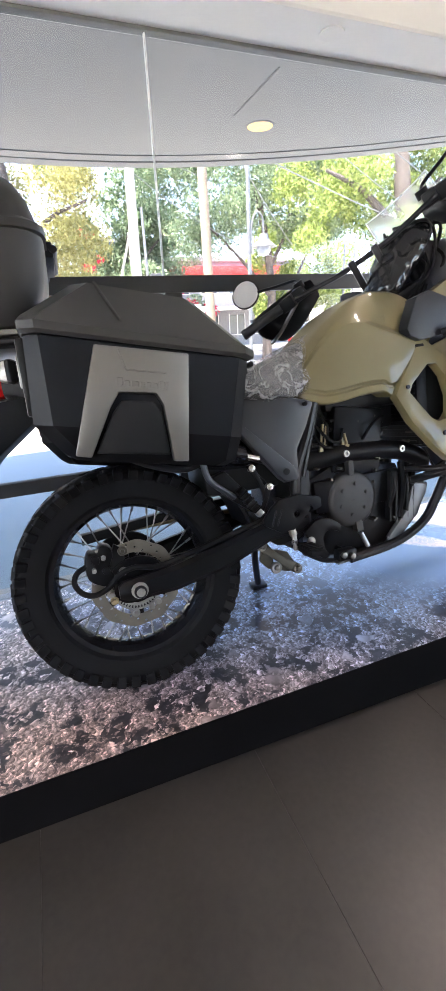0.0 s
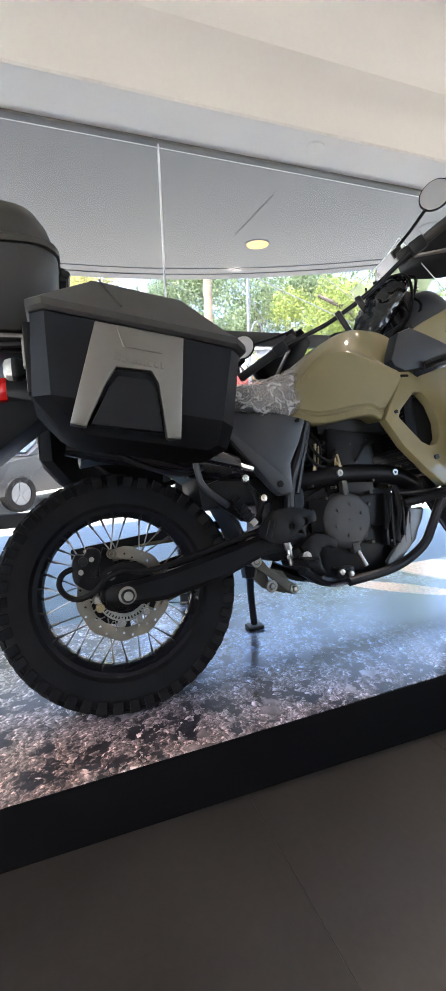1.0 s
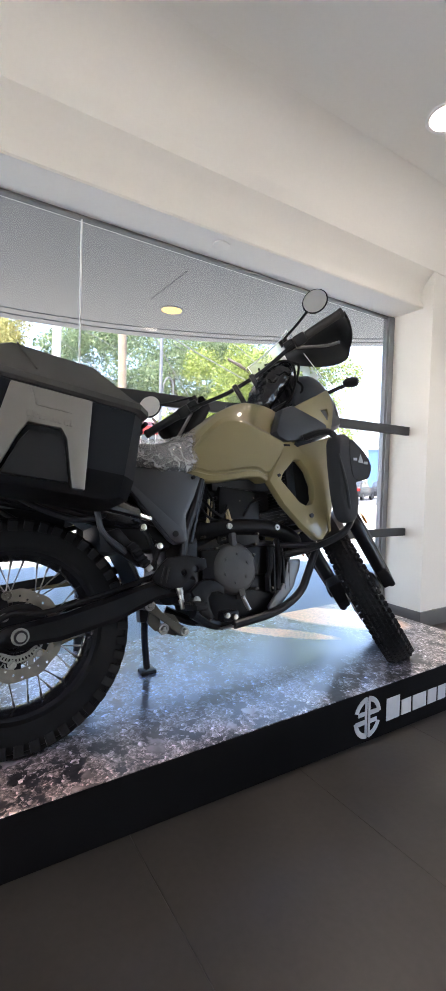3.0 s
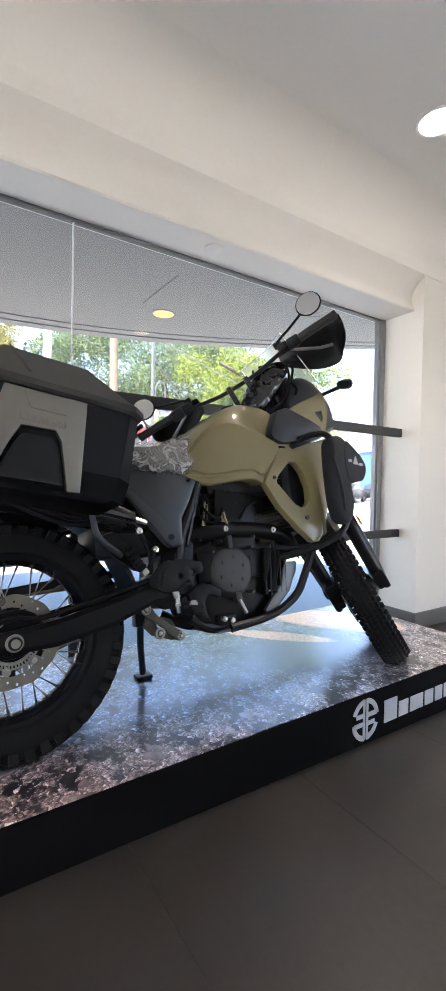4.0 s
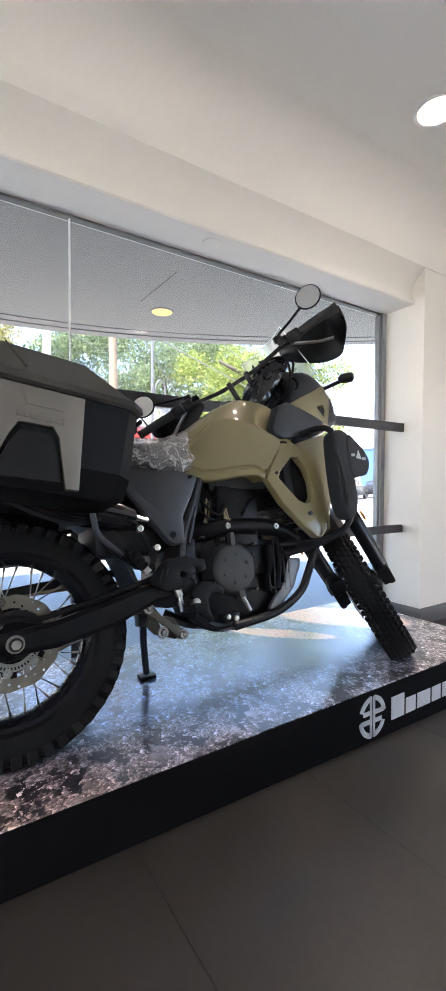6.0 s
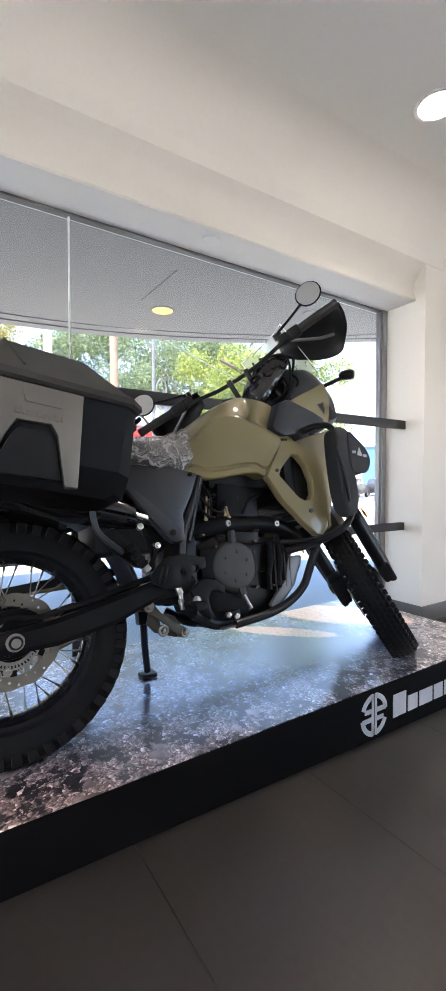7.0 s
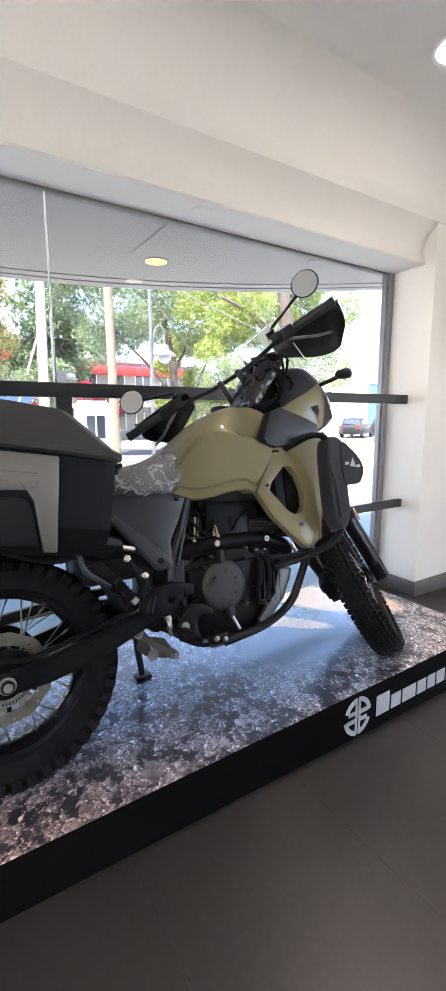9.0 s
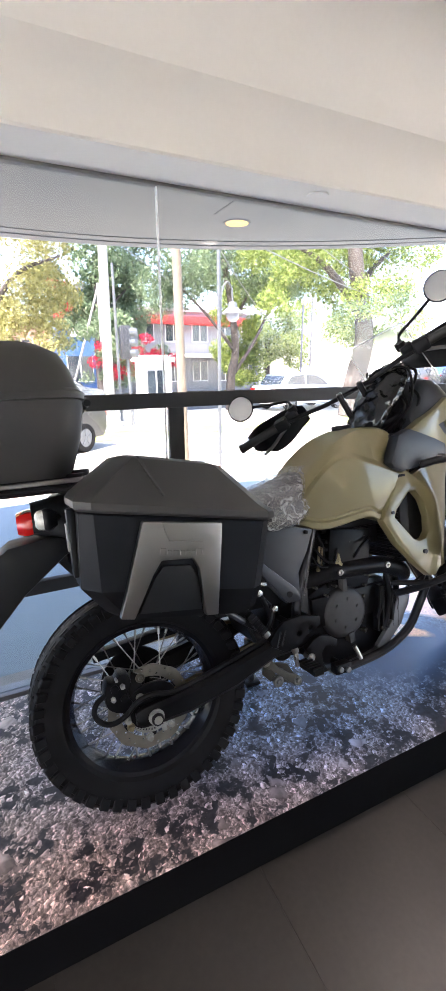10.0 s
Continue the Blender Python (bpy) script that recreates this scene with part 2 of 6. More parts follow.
    def solid(edge):
        e = n.new("ShaderNodeMath")
        e.operation, e.inputs[1].default_value = "GREATER_THAN", 0.30
        k.new(edge.outputs[0], e.inputs[0])
        return e

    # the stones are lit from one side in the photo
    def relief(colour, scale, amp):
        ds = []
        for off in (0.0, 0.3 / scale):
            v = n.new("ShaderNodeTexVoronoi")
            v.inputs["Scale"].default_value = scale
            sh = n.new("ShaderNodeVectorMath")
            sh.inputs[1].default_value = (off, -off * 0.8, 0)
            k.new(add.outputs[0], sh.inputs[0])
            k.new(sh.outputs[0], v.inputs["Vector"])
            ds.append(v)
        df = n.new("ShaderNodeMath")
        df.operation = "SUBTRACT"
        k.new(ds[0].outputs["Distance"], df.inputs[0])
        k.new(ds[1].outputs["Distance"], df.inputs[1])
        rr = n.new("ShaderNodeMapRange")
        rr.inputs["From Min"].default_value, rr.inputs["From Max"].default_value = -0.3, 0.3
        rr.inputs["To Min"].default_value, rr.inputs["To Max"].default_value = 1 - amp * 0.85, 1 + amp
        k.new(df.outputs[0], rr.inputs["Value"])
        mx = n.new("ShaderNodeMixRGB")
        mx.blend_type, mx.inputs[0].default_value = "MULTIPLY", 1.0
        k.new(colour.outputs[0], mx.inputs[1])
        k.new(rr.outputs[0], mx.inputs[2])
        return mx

    # dark damp earth, with drifts of small grains, pebbles and a few larger stones on it
    earth, soil = n.new("ShaderNodeTexNoise"), n.new("ShaderNodeValToRGB")
    earth.inputs["Scale"].default_value, earth.inputs["Detail"].default_value = 60, 6
    k.new(tc.outputs["Object"], earth.inputs["Vector"])
    soil.color_ramp.elements[0].position, soil.color_ramp.elements[1].position = 0.3, 0.75
    soil.color_ramp.elements[0].color, soil.color_ramp.elements[1].color = (0.010, 0.013, 0.020, 1), (0.062, 0.058, 0.066, 1)
    k.new(earth.outputs["Fac"], soil.inputs[0])
    drift = field(12, 7, 0.465, 0.51)
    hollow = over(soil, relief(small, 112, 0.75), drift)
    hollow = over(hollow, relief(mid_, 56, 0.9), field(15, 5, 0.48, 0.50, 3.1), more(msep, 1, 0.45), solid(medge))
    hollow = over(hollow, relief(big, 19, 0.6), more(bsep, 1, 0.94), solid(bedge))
    # smooth grey-green mud in the middle of the picture
    def gauss(cx, cy, sx, sy, turn=0.0, lo=1.2, hi=0.5):
        mp = n.new("ShaderNodeMapping")
        mp.vector_type = "TEXTURE"
        mp.inputs["Location"].default_value = (cx, cy, 0)
        mp.inputs["Rotation"].default_value = (0, 0, radians(turn))
        mp.inputs["Scale"].default_value = (sx, sy, 1000)
        k.new(add.outputs[0], mp.inputs["Vector"])
        ln = n.new("ShaderNodeVectorMath")
        ln.operation = "LENGTH"
        k.new(mp.outputs[0], ln.inputs[0])
        r = n.new("ShaderNodeMapRange")
        r.inputs["From Min"].default_value, r.inputs["From Max"].default_value = lo, hi
        k.new(ln.outputs["Value"], r.inputs["Value"])
        return r

    mud = n.new("ShaderNodeMixRGB")
    mud.inputs[2].default_value = (0.075, 0.14, 0.215, 1)
    k.new(gauss(1.22, 0.42, 0.42, 0.25).outputs[0], mud.inputs[0])
    k.new(hollow.outputs[0], mud.inputs[1])
    cool = n.new("ShaderNodeMixRGB")
    cool.blend_type = "MULTIPLY"
    cool.inputs[2].default_value = (0.36, 0.60, 1.0, 1)
    k.new(gauss(0.85, 0.50, 1.2, 0.60, 0, 1.1, 0.55).outputs[0], cool.inputs[0])
    k.new(mud.outputs[0], cool.inputs[1])
    warm = n.new("ShaderNodeMixRGB")
    warm.blend_type = "MULTIPLY"
    warm.inputs[2].default_value = (1.0, 0.86, 0.81, 1)
    k.new(gauss(-0.1, 0.05, 0.9, 0.30, 0, 1.2, 0.4).outputs[0], warm.inputs[0])
    k.new(cool.outputs[0], warm.inputs[1])
    mud = warm
    # two pale brown streaks across the picture: patches of light put into its colour
    light_streaks = mud
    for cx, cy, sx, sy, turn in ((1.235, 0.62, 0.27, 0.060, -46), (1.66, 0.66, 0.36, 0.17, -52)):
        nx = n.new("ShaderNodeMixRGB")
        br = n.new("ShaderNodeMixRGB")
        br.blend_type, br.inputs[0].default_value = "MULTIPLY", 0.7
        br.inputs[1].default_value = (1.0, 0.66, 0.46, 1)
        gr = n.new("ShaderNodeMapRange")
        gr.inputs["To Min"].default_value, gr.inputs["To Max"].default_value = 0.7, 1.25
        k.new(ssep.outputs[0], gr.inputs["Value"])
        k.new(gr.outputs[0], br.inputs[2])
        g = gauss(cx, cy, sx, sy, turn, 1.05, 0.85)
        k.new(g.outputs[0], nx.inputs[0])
        k.new(light_streaks.outputs[0], nx.inputs[1])
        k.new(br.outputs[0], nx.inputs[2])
        light_streaks = nx
    k.new(light_streaks.outputs[0], p.inputs["Base Color"])
    p.inputs["Roughness"].default_value = 0.3
    p.inputs["Coat Weight"].default_value, p.inputs["Coat Roughness"].default_value, p.inputs["Coat IOR"].default_value = 1.0, 0.17, 1.52
    b = n.new("ShaderNodeBump")
    b.inputs["Strength"].default_value, b.inputs["Distance"].default_value = 0.06, 0.002
    fine = n.new("ShaderNodeTexNoise")
    fine.inputs["Scale"].default_value = 18
    k.new(tc.outputs["Object"], fine.inputs["Vector"])
    k.new(fine.outputs["Fac"], b.inputs["Height"])
    k.new(b.outputs[0], p.inputs["Normal"])
    return m


PRINT = gravel_print()


def tile_material():
    m = surface("floor_tile", (0.030, 0.0262, 0.0225), 0.38, vary=0.42, scale=2.2, grain=60, bump=0.1, rough_vary=0.08)
    n, k = m.node_tree.nodes, m.node_tree.links
    p = n["Principled BSDF"]
    src = p.inputs["Base Color"].links[0].from_socket
    geo = n.new("ShaderNodeNewGeometry")
    for nd in [q for q in n if q.bl_idname == "ShaderNodeTexNoise"]:
        k.new(geo.outputs["Position"], nd.inputs["Vector"])
    oi, mx, mr = n.new("ShaderNodeObjectInfo"), n.new("ShaderNodeMixRGB"), n.new("ShaderNodeMapRange")
    mr.inputs["To Min"].default_value, mr.inputs["To Max"].default_value = 0.95, 1.05
    k.new(oi.outputs["Random"], mr.inputs["Value"])
    mx.blend_type, mx.inputs[0].default_value = "MULTIPLY", 1.0
    k.new(src, mx.inputs[1])
    k.new(mr.outputs[0], mx.inputs[2])
    k.new(mx.outputs[0], p.inputs["Base Color"])
    return m


TILE = tile_material()
GROUT = surface("tile_joint", (0.024, 0.0215, 0.019), 0.6)


# ---------------------------------------------------------------- mesh helpers
def part(name, bm, mat, parent=None, label="", sharp=32, at=None):
    """Links a bmesh as one mesh object under a thing or a part."""
    bmesh.ops.recalc_face_normals(bm, faces=bm.faces)
    me = bpy.data.meshes.new(name)
    bm.to_mesh(me)
    bm.free()
    me.materials.append(mat)
    me.polygons.foreach_set("use_smooth", [True] * len(me.polygons))
    me.set_sharp_from_angle(angle=radians(sharp))
    ob = new(name, me)
    if parent is not None:
        ob.parent = parent
    if at is not None:
        ob.matrix_basis = at
    if label:
        ob["label"] = label
    return ob


def thing(name, m, label, category, group="", kind=""):
    ob = new(name)
    ob.empty_display_size = 0.1
    ob.matrix_world = m
    return tagged(ob, label, category, group, kind)


def merge(*bms):
    out = bmesh.new()
    for b in bms:
        me = bpy.data.meshes.new("tmp")
        b.to_mesh(me)
        b.free()
        out.from_mesh(me)
        bpy.data.meshes.remove(me)
    return out


def moved(bm, m):
    bm.transform(m)
    return bm


def box(x0, x1, y0, y1, z0, z1, bevel=0.0, seg=2):
    bm = bmesh.new()
    bmesh.ops.create_cube(bm, size=1)
    bm.transform(Matrix.Translation(((x0 + x1) / 2, (y0 + y1) / 2, (z0 + z1) / 2)) @ Matrix.Diagonal((x1 - x0, y1 - y0, z1 - z0, 1)))
    if bevel:
        bmesh.ops.bevel(bm, geom=bm.edges[:], offset=bevel, segments=seg, affect="EDGES", profile=0.6)
    return bm


def cyl(p0, p1, r0, r1=None, seg=20, bevel=0.0):
    p0, p1 = Vector(p0), Vector(p1)
    r1 = r0 if r1 is None else r1
    bm = bmesh.new()
    d = p1 - p0
    m = Matrix.Translation((p0 + p1) / 2) @ d.to_track_quat("Z", "Y").to_matrix().to_4x4()
    bmesh.ops.create_cone(bm, cap_ends=True, segments=seg, radius1=r0, radius2=r1, depth=d.length, matrix=m)
    if bevel:
        caps = [e for e in bm.edges if any(len(f.verts) > 4 for f in e.link_faces)]
        bmesh.ops.bevel(bm, geom=caps, offset=bevel, segments=2, affect="EDGES", profile=0.6)
    return bm


def spline(points, step=6, closed=False):
    """Points along a smooth curve through the given ones."""
    P = [Vector(p) for p in points]
    n = len(P)
    out = []
    for i in range(n if closed else n - 1):
        if closed:
            a, b, c, d = P[i - 1], P[i], P[(i + 1) % n], P[(i + 2) % n]
        else:
            b, c = P[i], P[i + 1]
            a, d = P[i - 1] if i else b * 2 - c, P[i + 2] if i + 2 < n else c * 2 - b
        for j in range(step):
            t = j / step
            out.append(0.5 * (2 * b + (c - a) * t + (2 * a - 5 * b + 4 * c - d) * t * t + (3 * b - a - 3 * c + d) * t ** 3))
    if not closed:
        out.append(P[-1])
    return out


def tube(points, r, seg=10, step=6, r_end=None):
    """A round bar along a smooth path."""
    C = spline(points, step) if step > 1 else [Vector(p) for p in points]
    bm = bmesh.new()
    rings = []
    up = Vector((0, 0, 1))
    for i, c in enumerate(C):
        t = (C[min(i + 1, len(C) - 1)] - C[max(i - 1, 0)]).normalized()
        if abs(t.dot(up)) > 0.95:
            up = Vector((0, 1, 0)) if abs(t.y) < 0.9 else Vector((1, 0, 0))
        u = (up - t * up.dot(t)).normalized()
        v = t.cross(u)
        up = u
        rr = r if r_end is None else r + (r_end - r) * i / (len(C) - 1)
        rings.append([bm.verts.new(c + rr * (math.cos(a) * u + math.sin(a) * v)) for a in [2 * math.pi * j / seg for j in range(seg)]])
    for A, B in zip(rings, rings[1:]):
        for j in range(seg):
            bm.faces.new((A[j], A[(j + 1) % seg], B[(j + 1) % seg], B[j]))
    bm.faces.new(rings[0][::-1])
    bm.faces.new(rings[-1])
    return bm


def lathe(profile, seg=48, closed=True):
    """Turns (radius, y) round the y axis."""
    bm = bmesh.new()
    rings = []
    for i in range(seg):
        a = 2 * math.pi * i / seg
        rings.append([bm.verts.new((r * math.cos(a), y, r * math.sin(a))) for r, y in profile])
    n = len(profile)
    for i in range(seg):
        A, B = rings[i], rings[(i + 1) % seg]
        for j in range(n if closed else n - 1):
            bm.faces.new((A[j], A[(j + 1) % n], B[(j + 1) % n], B[j]))
    return bm


def plate(outer, y0, y1, holes=(), bevel=0.0):
    """A sheet cut to an outline in x and z, with holes, between two planes of y."""
    bm = bmesh.new()
    edges = []
    for loop in (outer, *holes):
        vs = [bm.verts.new((x, y0, z)) for x, z in loop]
        edges += [bm.edges.new((vs[i], vs[(i + 1) % len(vs)])) for i in range(len(vs))]
    bmesh.ops.triangle_fill(bm, use_beauty=True, edges=edges)
    ext = bmesh.ops.extrude_face_region(bm, geom=bm.faces[:])
    bmesh.ops.translate(bm, verts=[g for g in ext["geom"] if isinstance(g, bmesh.types.BMVert)], vec=(0, y1 - y0, 0))
    bmesh.ops.recalc_face_normals(bm, faces=bm.faces)
    if bevel:
        es = [e for e in bm.edges if len(e.link_faces) == 2 and e.calc_face_angle(0) > 0.9]
        bmesh.ops.bevel(bm, geom=es, offset=bevel, segments=2, affect="EDGES", profile=0.6)
    return bm


def loft(rings, cap=True):
    bm = bmesh.new()
    R = [[bm.verts.new(p) for p in ring] for ring in rings]
    n = len(R[0])
    for A, B in zip(R, R[1:]):
        for j in range(n):
            bm.faces.new((A[j], A[(j + 1) % n], B[(j + 1) % n], B[j]))
    if cap:
        bm.faces.new(R[0][::-1])
        bm.faces.new(R[-1])
    return bm


def smooth_loft(rings, along=5, around=4, cap=True):
    """A loft whose sections and length are both smoothed."""
    fine = [spline(r, around, True) for r in rings]
    cols = [spline([fine[i][j] for i in range(len(fine))], along) for j in range(len(fine[0]))]
    return loft([[c[i] for c in cols] for i in range(len(cols[0]))], cap)


def oct_ring(x0, x1, y0, y1, c, z, slope=0.0, xm=0.05):
    pts = [(x0 + c, y0), (x1 - c, y0), (x1, y0 + c), (x1, y1 - c), (x1 - c, y1), (x0 + c, y1), (x0, y1 - c), (x0, y0 + c)]
    return [(x, y, z + slope * (x - xm)) for x, y in pts]


def lathe_ring(r0, r1, at):
    """A flat washer facing -y."""
    return moved(lathe([(r0 * 0.8, -0.003), (r1 * 0.92, -0.003), (r1, 0.0), (r1, 0.004), (r0 * 0.8, 0.004)], 24), Matrix.Translation(at))


def structure(name, bm, mat, label, category, m=None):
    ob = part(name, bm, mat, sharp=30)
    if m is not None:
        ob.matrix_world = m
    return tagged(ob, label, category, kind="structure")


# ---------------------------------------------------------------- the showroom shell
GX, GY0, GY = 2.55, 0.77, 1.09          # the window's right jamb, the wall face, the glass
RX = 4.5                                # the end wall
HEAD = 2.07
floor = structure("floor", box(-6, RX, -6.0, 1.12, -0.45, -0.0022), GROUT, "dark grey-brown porcelain tile floor with narrow joints", "floor", pose(0, 0, 0.008, 0, 1.1, 0))
wall_right = structure("wall_window_right", box(GX, RX, GY0, 1.135, -0.4, 2.2845, 0.006), WHITE, "white plastered wall beside the shop window", "wall")
structure("wall_window_left", box(-6, -3.4, GY0, 1.135, -0.4, 2.2845), WHITE, "white plastered wall at the window's far end", "wall")
structure("beam_upper", box(-6, RX, GY0, 1.135, 2.285, CEIL + 0.1, 0.0008, 1), WHITE, "white plastered beam above the shop window", "beam")
bulk = []
for x, deep in ((-3.4, -0.3), (0.6, 0.0), (GX - 0.001, 1.0)):
    soft = spline([(x, 0.840, HEAD + 0.008), (x, 0.838 + 0.026 * deep, 2.135), (x, 0.828 + 0.028 * deep, 2.185), (x, 0.808 + 0.024 * deep, 2.228), (x, 0.786 + 0.012 * deep, 2.260), (x, 0.7690, 2.2845)], 6)
    bulk.append([(x, 0.846, HEAD), (x, 1.135, HEAD), (x, 1.135, 2.2845)] + soft[::-1])
bulk = loft(bulk)
structure("bulkhead", bulk, WHITE, "white boxed-in bulkhead over the shop window", "beam")
structure("ceiling", box(-6, RX, -6.0, 0.765, CEIL, CEIL + 0.1), CEILING, "smooth white plaster ceiling", "ceiling")
cove = bmesh.new()
arc = [(GY0 - 0.24 + 0.24 * math.sin(radians(9 * i)), CEIL - 0.24 + 0.24 * math.cos(radians(9 * i))) for i in range(11)]
for x0 in (-6, RX):
    cove.faces.new([cove.verts.new((x0, y, z)) for y, z in arc + [(GY0 - 0.001, CEIL - 0.001)]])
cv = [[v for v in f.verts] for f in cove.faces]
for i in range(11):
    cove.faces.new((cv[0][i], cv[0][i + 1], cv[1][i + 1], cv[1][i]))
structure("cove", cove, WHITE, "soft rounded plaster cove between beam and ceiling", "cove")
# walls out of view; their openings are added to light the ceiling
structure("wall_back", merge(box(-6, RX, -6.2, -6.0, 2.35, CEIL + 0.1), box(-6, -5.7, -6.2, -6.0, -0.4, 2.35), box(-3.4, RX, -6.2, -6.0, -0.4, 2.35)), WHITE,
          "white back wall with an unseen opening added for daylight", "wall")
structure("wall_left", merge(box(-6.2, -6, -6.2, 1.3, 2.35, CEIL + 0.1), box(-6.2, -6, -6.2, -5.4, -0.4, 2.35), box(-6.2, -6, 0.4, 1.3, -0.4, 2.35)), WHITE, "white side wall with an unseen opening added for daylight", "wall")
structure("wall_far_right", merge(box(RX, RX + 0.2, -6.2, 1.3, 2.35, CEIL + 0.1), box(RX, RX + 0.2, -6.2, -5.4, -0.4, 2.35), box(RX, RX + 0.2, -1.1, 1.3, -0.4, 2.35)), WHITE, "white end wall of the showroom with an unseen opening added for daylight", "wall")
structure("baseboard", merge(box(GX - 0.012, RX, GY0 - 0.012, GY0, -0.10, 0.058, 0.002), box(GX - 0.012, GX, GY0 - 0.0, GY - 0.03, -0.10, 0.058, 0.002)), BASEB,
          "dark grey tile baseboard along the wall", "baseboard")

# window: aluminium frame, two glass sheets with a clear joint
window = thing("window_1", pose(0, 0, 0), "tall frameless-jointed shop window in a grey aluminium frame", "window", kind="structure")
frame_bits = {"jamb": box(GX - 0.045, GX, GY - 0.03, GY + 0.03, 0.0, HEAD, 0.003), "head_rail": box(-3.4, GX - 0.045, GY - 0.02, GY + 0.02, HEAD - 0.012, HEAD, 0.003),
              "sill_rail": box(-3.4, GX - 0.045, GY - 0.03, GY + 0.05, 0.0, 0.04, 0.003), "jamb_strip": box(GX - 0.062, GX - 0.045, GY - 0.018, GY + 0.018, 0.04, HEAD - 0.010, 0.002)}
for nm, b in frame_bits.items():
    part(nm, b, HEADRAIL if nm == "head_rail" else ALU, window)
for x0, x1 in ((-3.38, 0.372), (0.378, GX - 0.062)):
    pane = part("pane", box(x0, x1, GY - 0.005, GY + 0.005, 0.04, HEAD - 0.010), GLASS, window)
    pane.visible_shadow = False
part("glass_joint", box(0.372, 0.378, GY - 0.006, GY + 0.006, 0.04, HEAD - 0.010), SILICONE, window)

# unseen glazing for the added openings that brighten the room
for nm, panes, m_ in (("added_window_2", ((-5.7, -3.4),), pose(0, -6.1, 0)), ("added_window_3", ((-5.4, 0.4),), pose(-6.1, 0, 0, 0, 0, 90)), ("added_window_4", ((-5.4, -1.1),), pose(RX + 0.1, 0, 0, 0, 0, 90))):
    w2 = thing(nm, m_, "unseen glazed opening in a grey aluminium frame, added to let daylight in", "window", kind="structure")
    for x0, x1 in panes:
        q = part("pane", box(x0 + 0.04, x1 - 0.04, -0.005, 0.005, 0.04, 2.31), GLASS, w2)
        q.visible_shadow = False
        part("frame", merge(box(x0, x0 + 0.04, -0.03, 0.03, -0.02, 2.35), box(x1 - 0.04, x1, -0.03, 0.03, -0.02, 2.35), box(x0 + 0.04, x1 - 0.04, -0.03, 0.03, 2.31, 2.35), box(x0 + 0.04, x1 - 0.04, -0.03, 0.03, -0.02, 0.04)), ALU, w2)

# guard rail of flat black steel before the glass
rail = thing("guard_rail", pose(0, 0, 0), "black flat-bar steel guard rail in front of the shop window", "railing")
part("top_bar", box(-3.4, GX - 0.001, 0.905, 0.935, 1.235, 1.292, 0.003), RAIL, rail)
part("lower_bar", box(-3.4, GX - 0.001, 0.905, 0.935, 0.552, 0.604, 0.003), RAIL, rail)
for px in (0.36, -1.5):
    part("post", box(px - 0.032, px + 0.032, 0.908, 0.932, 0.0, 1.235, 0.003), RAIL, rail)

# recessed downlights
LAMPON = glow("lamp_disc", (1.0, 0.93, 0.80), 1.2)
LAMPRING = surface("lamp_ring", (0.75, 0.74, 0.72), 0.4, vary=0.05)
for lx, ly in ((1.81, 0.24), (-1.0, -1.6), (1.9, -1.7)):
    d = thing("downlight", pose(lx, ly, CEIL), "round white recessed ceiling downlight, lit warm white", "ceiling light", "ceiling downlights")
    part("ring", moved(lathe([(0.082, 0.0), (0.100, 0.0), (0.102, -0.004), (0.097, -0.009), (0.084, -0.006)], 40), pose(0, 0, 0, 90)), LAMPRING, d)
    part("lamp", cyl((0, 0, -0.004), (0, 0, -0.001), 0.082, seg=40), LAMPON, d)

# smoke detector blank on the bulkhead's underside
part_cover = structure("cover_disc", cyl((1.02, 0.93, HEAD - 0.006), (1.02, 0.93, HEAD), 0.045, seg=28, bevel=0.002), WHITE, "small round white blanking cover under the bulkhead", "cover")

# ---------------------------------------------------------------- display platform (stands half a degree out of level)
TOP = 0.20
platform = thing("display_platform", LEVEL, "low black display platform topped with a glossy stony-ground photo print", "platform")
part("base", box(-1.1, 1.98, 0.0, 0.87, -0.02, TOP - 0.003, 0.002), MDF, platform, "matt black painted side panels")
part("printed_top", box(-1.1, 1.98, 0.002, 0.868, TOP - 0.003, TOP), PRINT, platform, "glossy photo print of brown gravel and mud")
# emblem: a roundel cut into curved bars, and a word as plain bars
def arc(r0, r1, a0, a1, kz=1.07):
    pts = [(r1 * math.cos(radians(a0 + (a1 - a0) * i / 16)), kz * r1 * math.sin(radians(a0 + (a1 - a0) * i / 16))) for i in range(17)]
    pts += [(r0 * math.cos(radians(a1 + (a0 - a1) * i / 16)), kz * r0 * math.sin(radians(a1 + (a0 - a1) * i / 16))) for i in range(17)]
    return plate(pts, -0.0025, 0.0005)
def bar(x0, x1, z0, z1):
    return plate([(x0, z0), (x1, z0), (x1, z1), (x0, z1)], -0.0025, 0.0005)
for sgn in (1, -1):
    half = merge(arc(0.053, 0.070, 8, 84), arc(0.053, 0.070, -84, -22), bar(0.003, 0.013, -0.072, 0.072), bar(0.0135, 0.060, 0.006, 0.022), bar(0.0135, 0.048, -0.024, -0.009))
    part("emblem_half", moved(half, pose(1.112, 0, 0.105, 0, 0 if sgn > 0 else 180, 0)), VINYL, platform)
wx = 1.215
for wid, ht in ((0.075, 0.083), (0.058, 0.058), (0.084, 0.058), (0.058, 0.058), (0.052, 0.058), (0.058, 0.058), (0.062, 0.083), (0.022, 0.083)):
    part("letter_bar", box(wx, wx + wid, -0.0025, 0.0005, 0.062, 0.062 + ht, 0.0008, 1), VINYL, platform)
    wx += wid + 0.011

# ---------------------------------------------------------------- motorcycle, leaning on its side stand, bars turned left
BIKE = LEVEL @ pose(0, 0.24, TOP, -12.0, 0, -1.7)
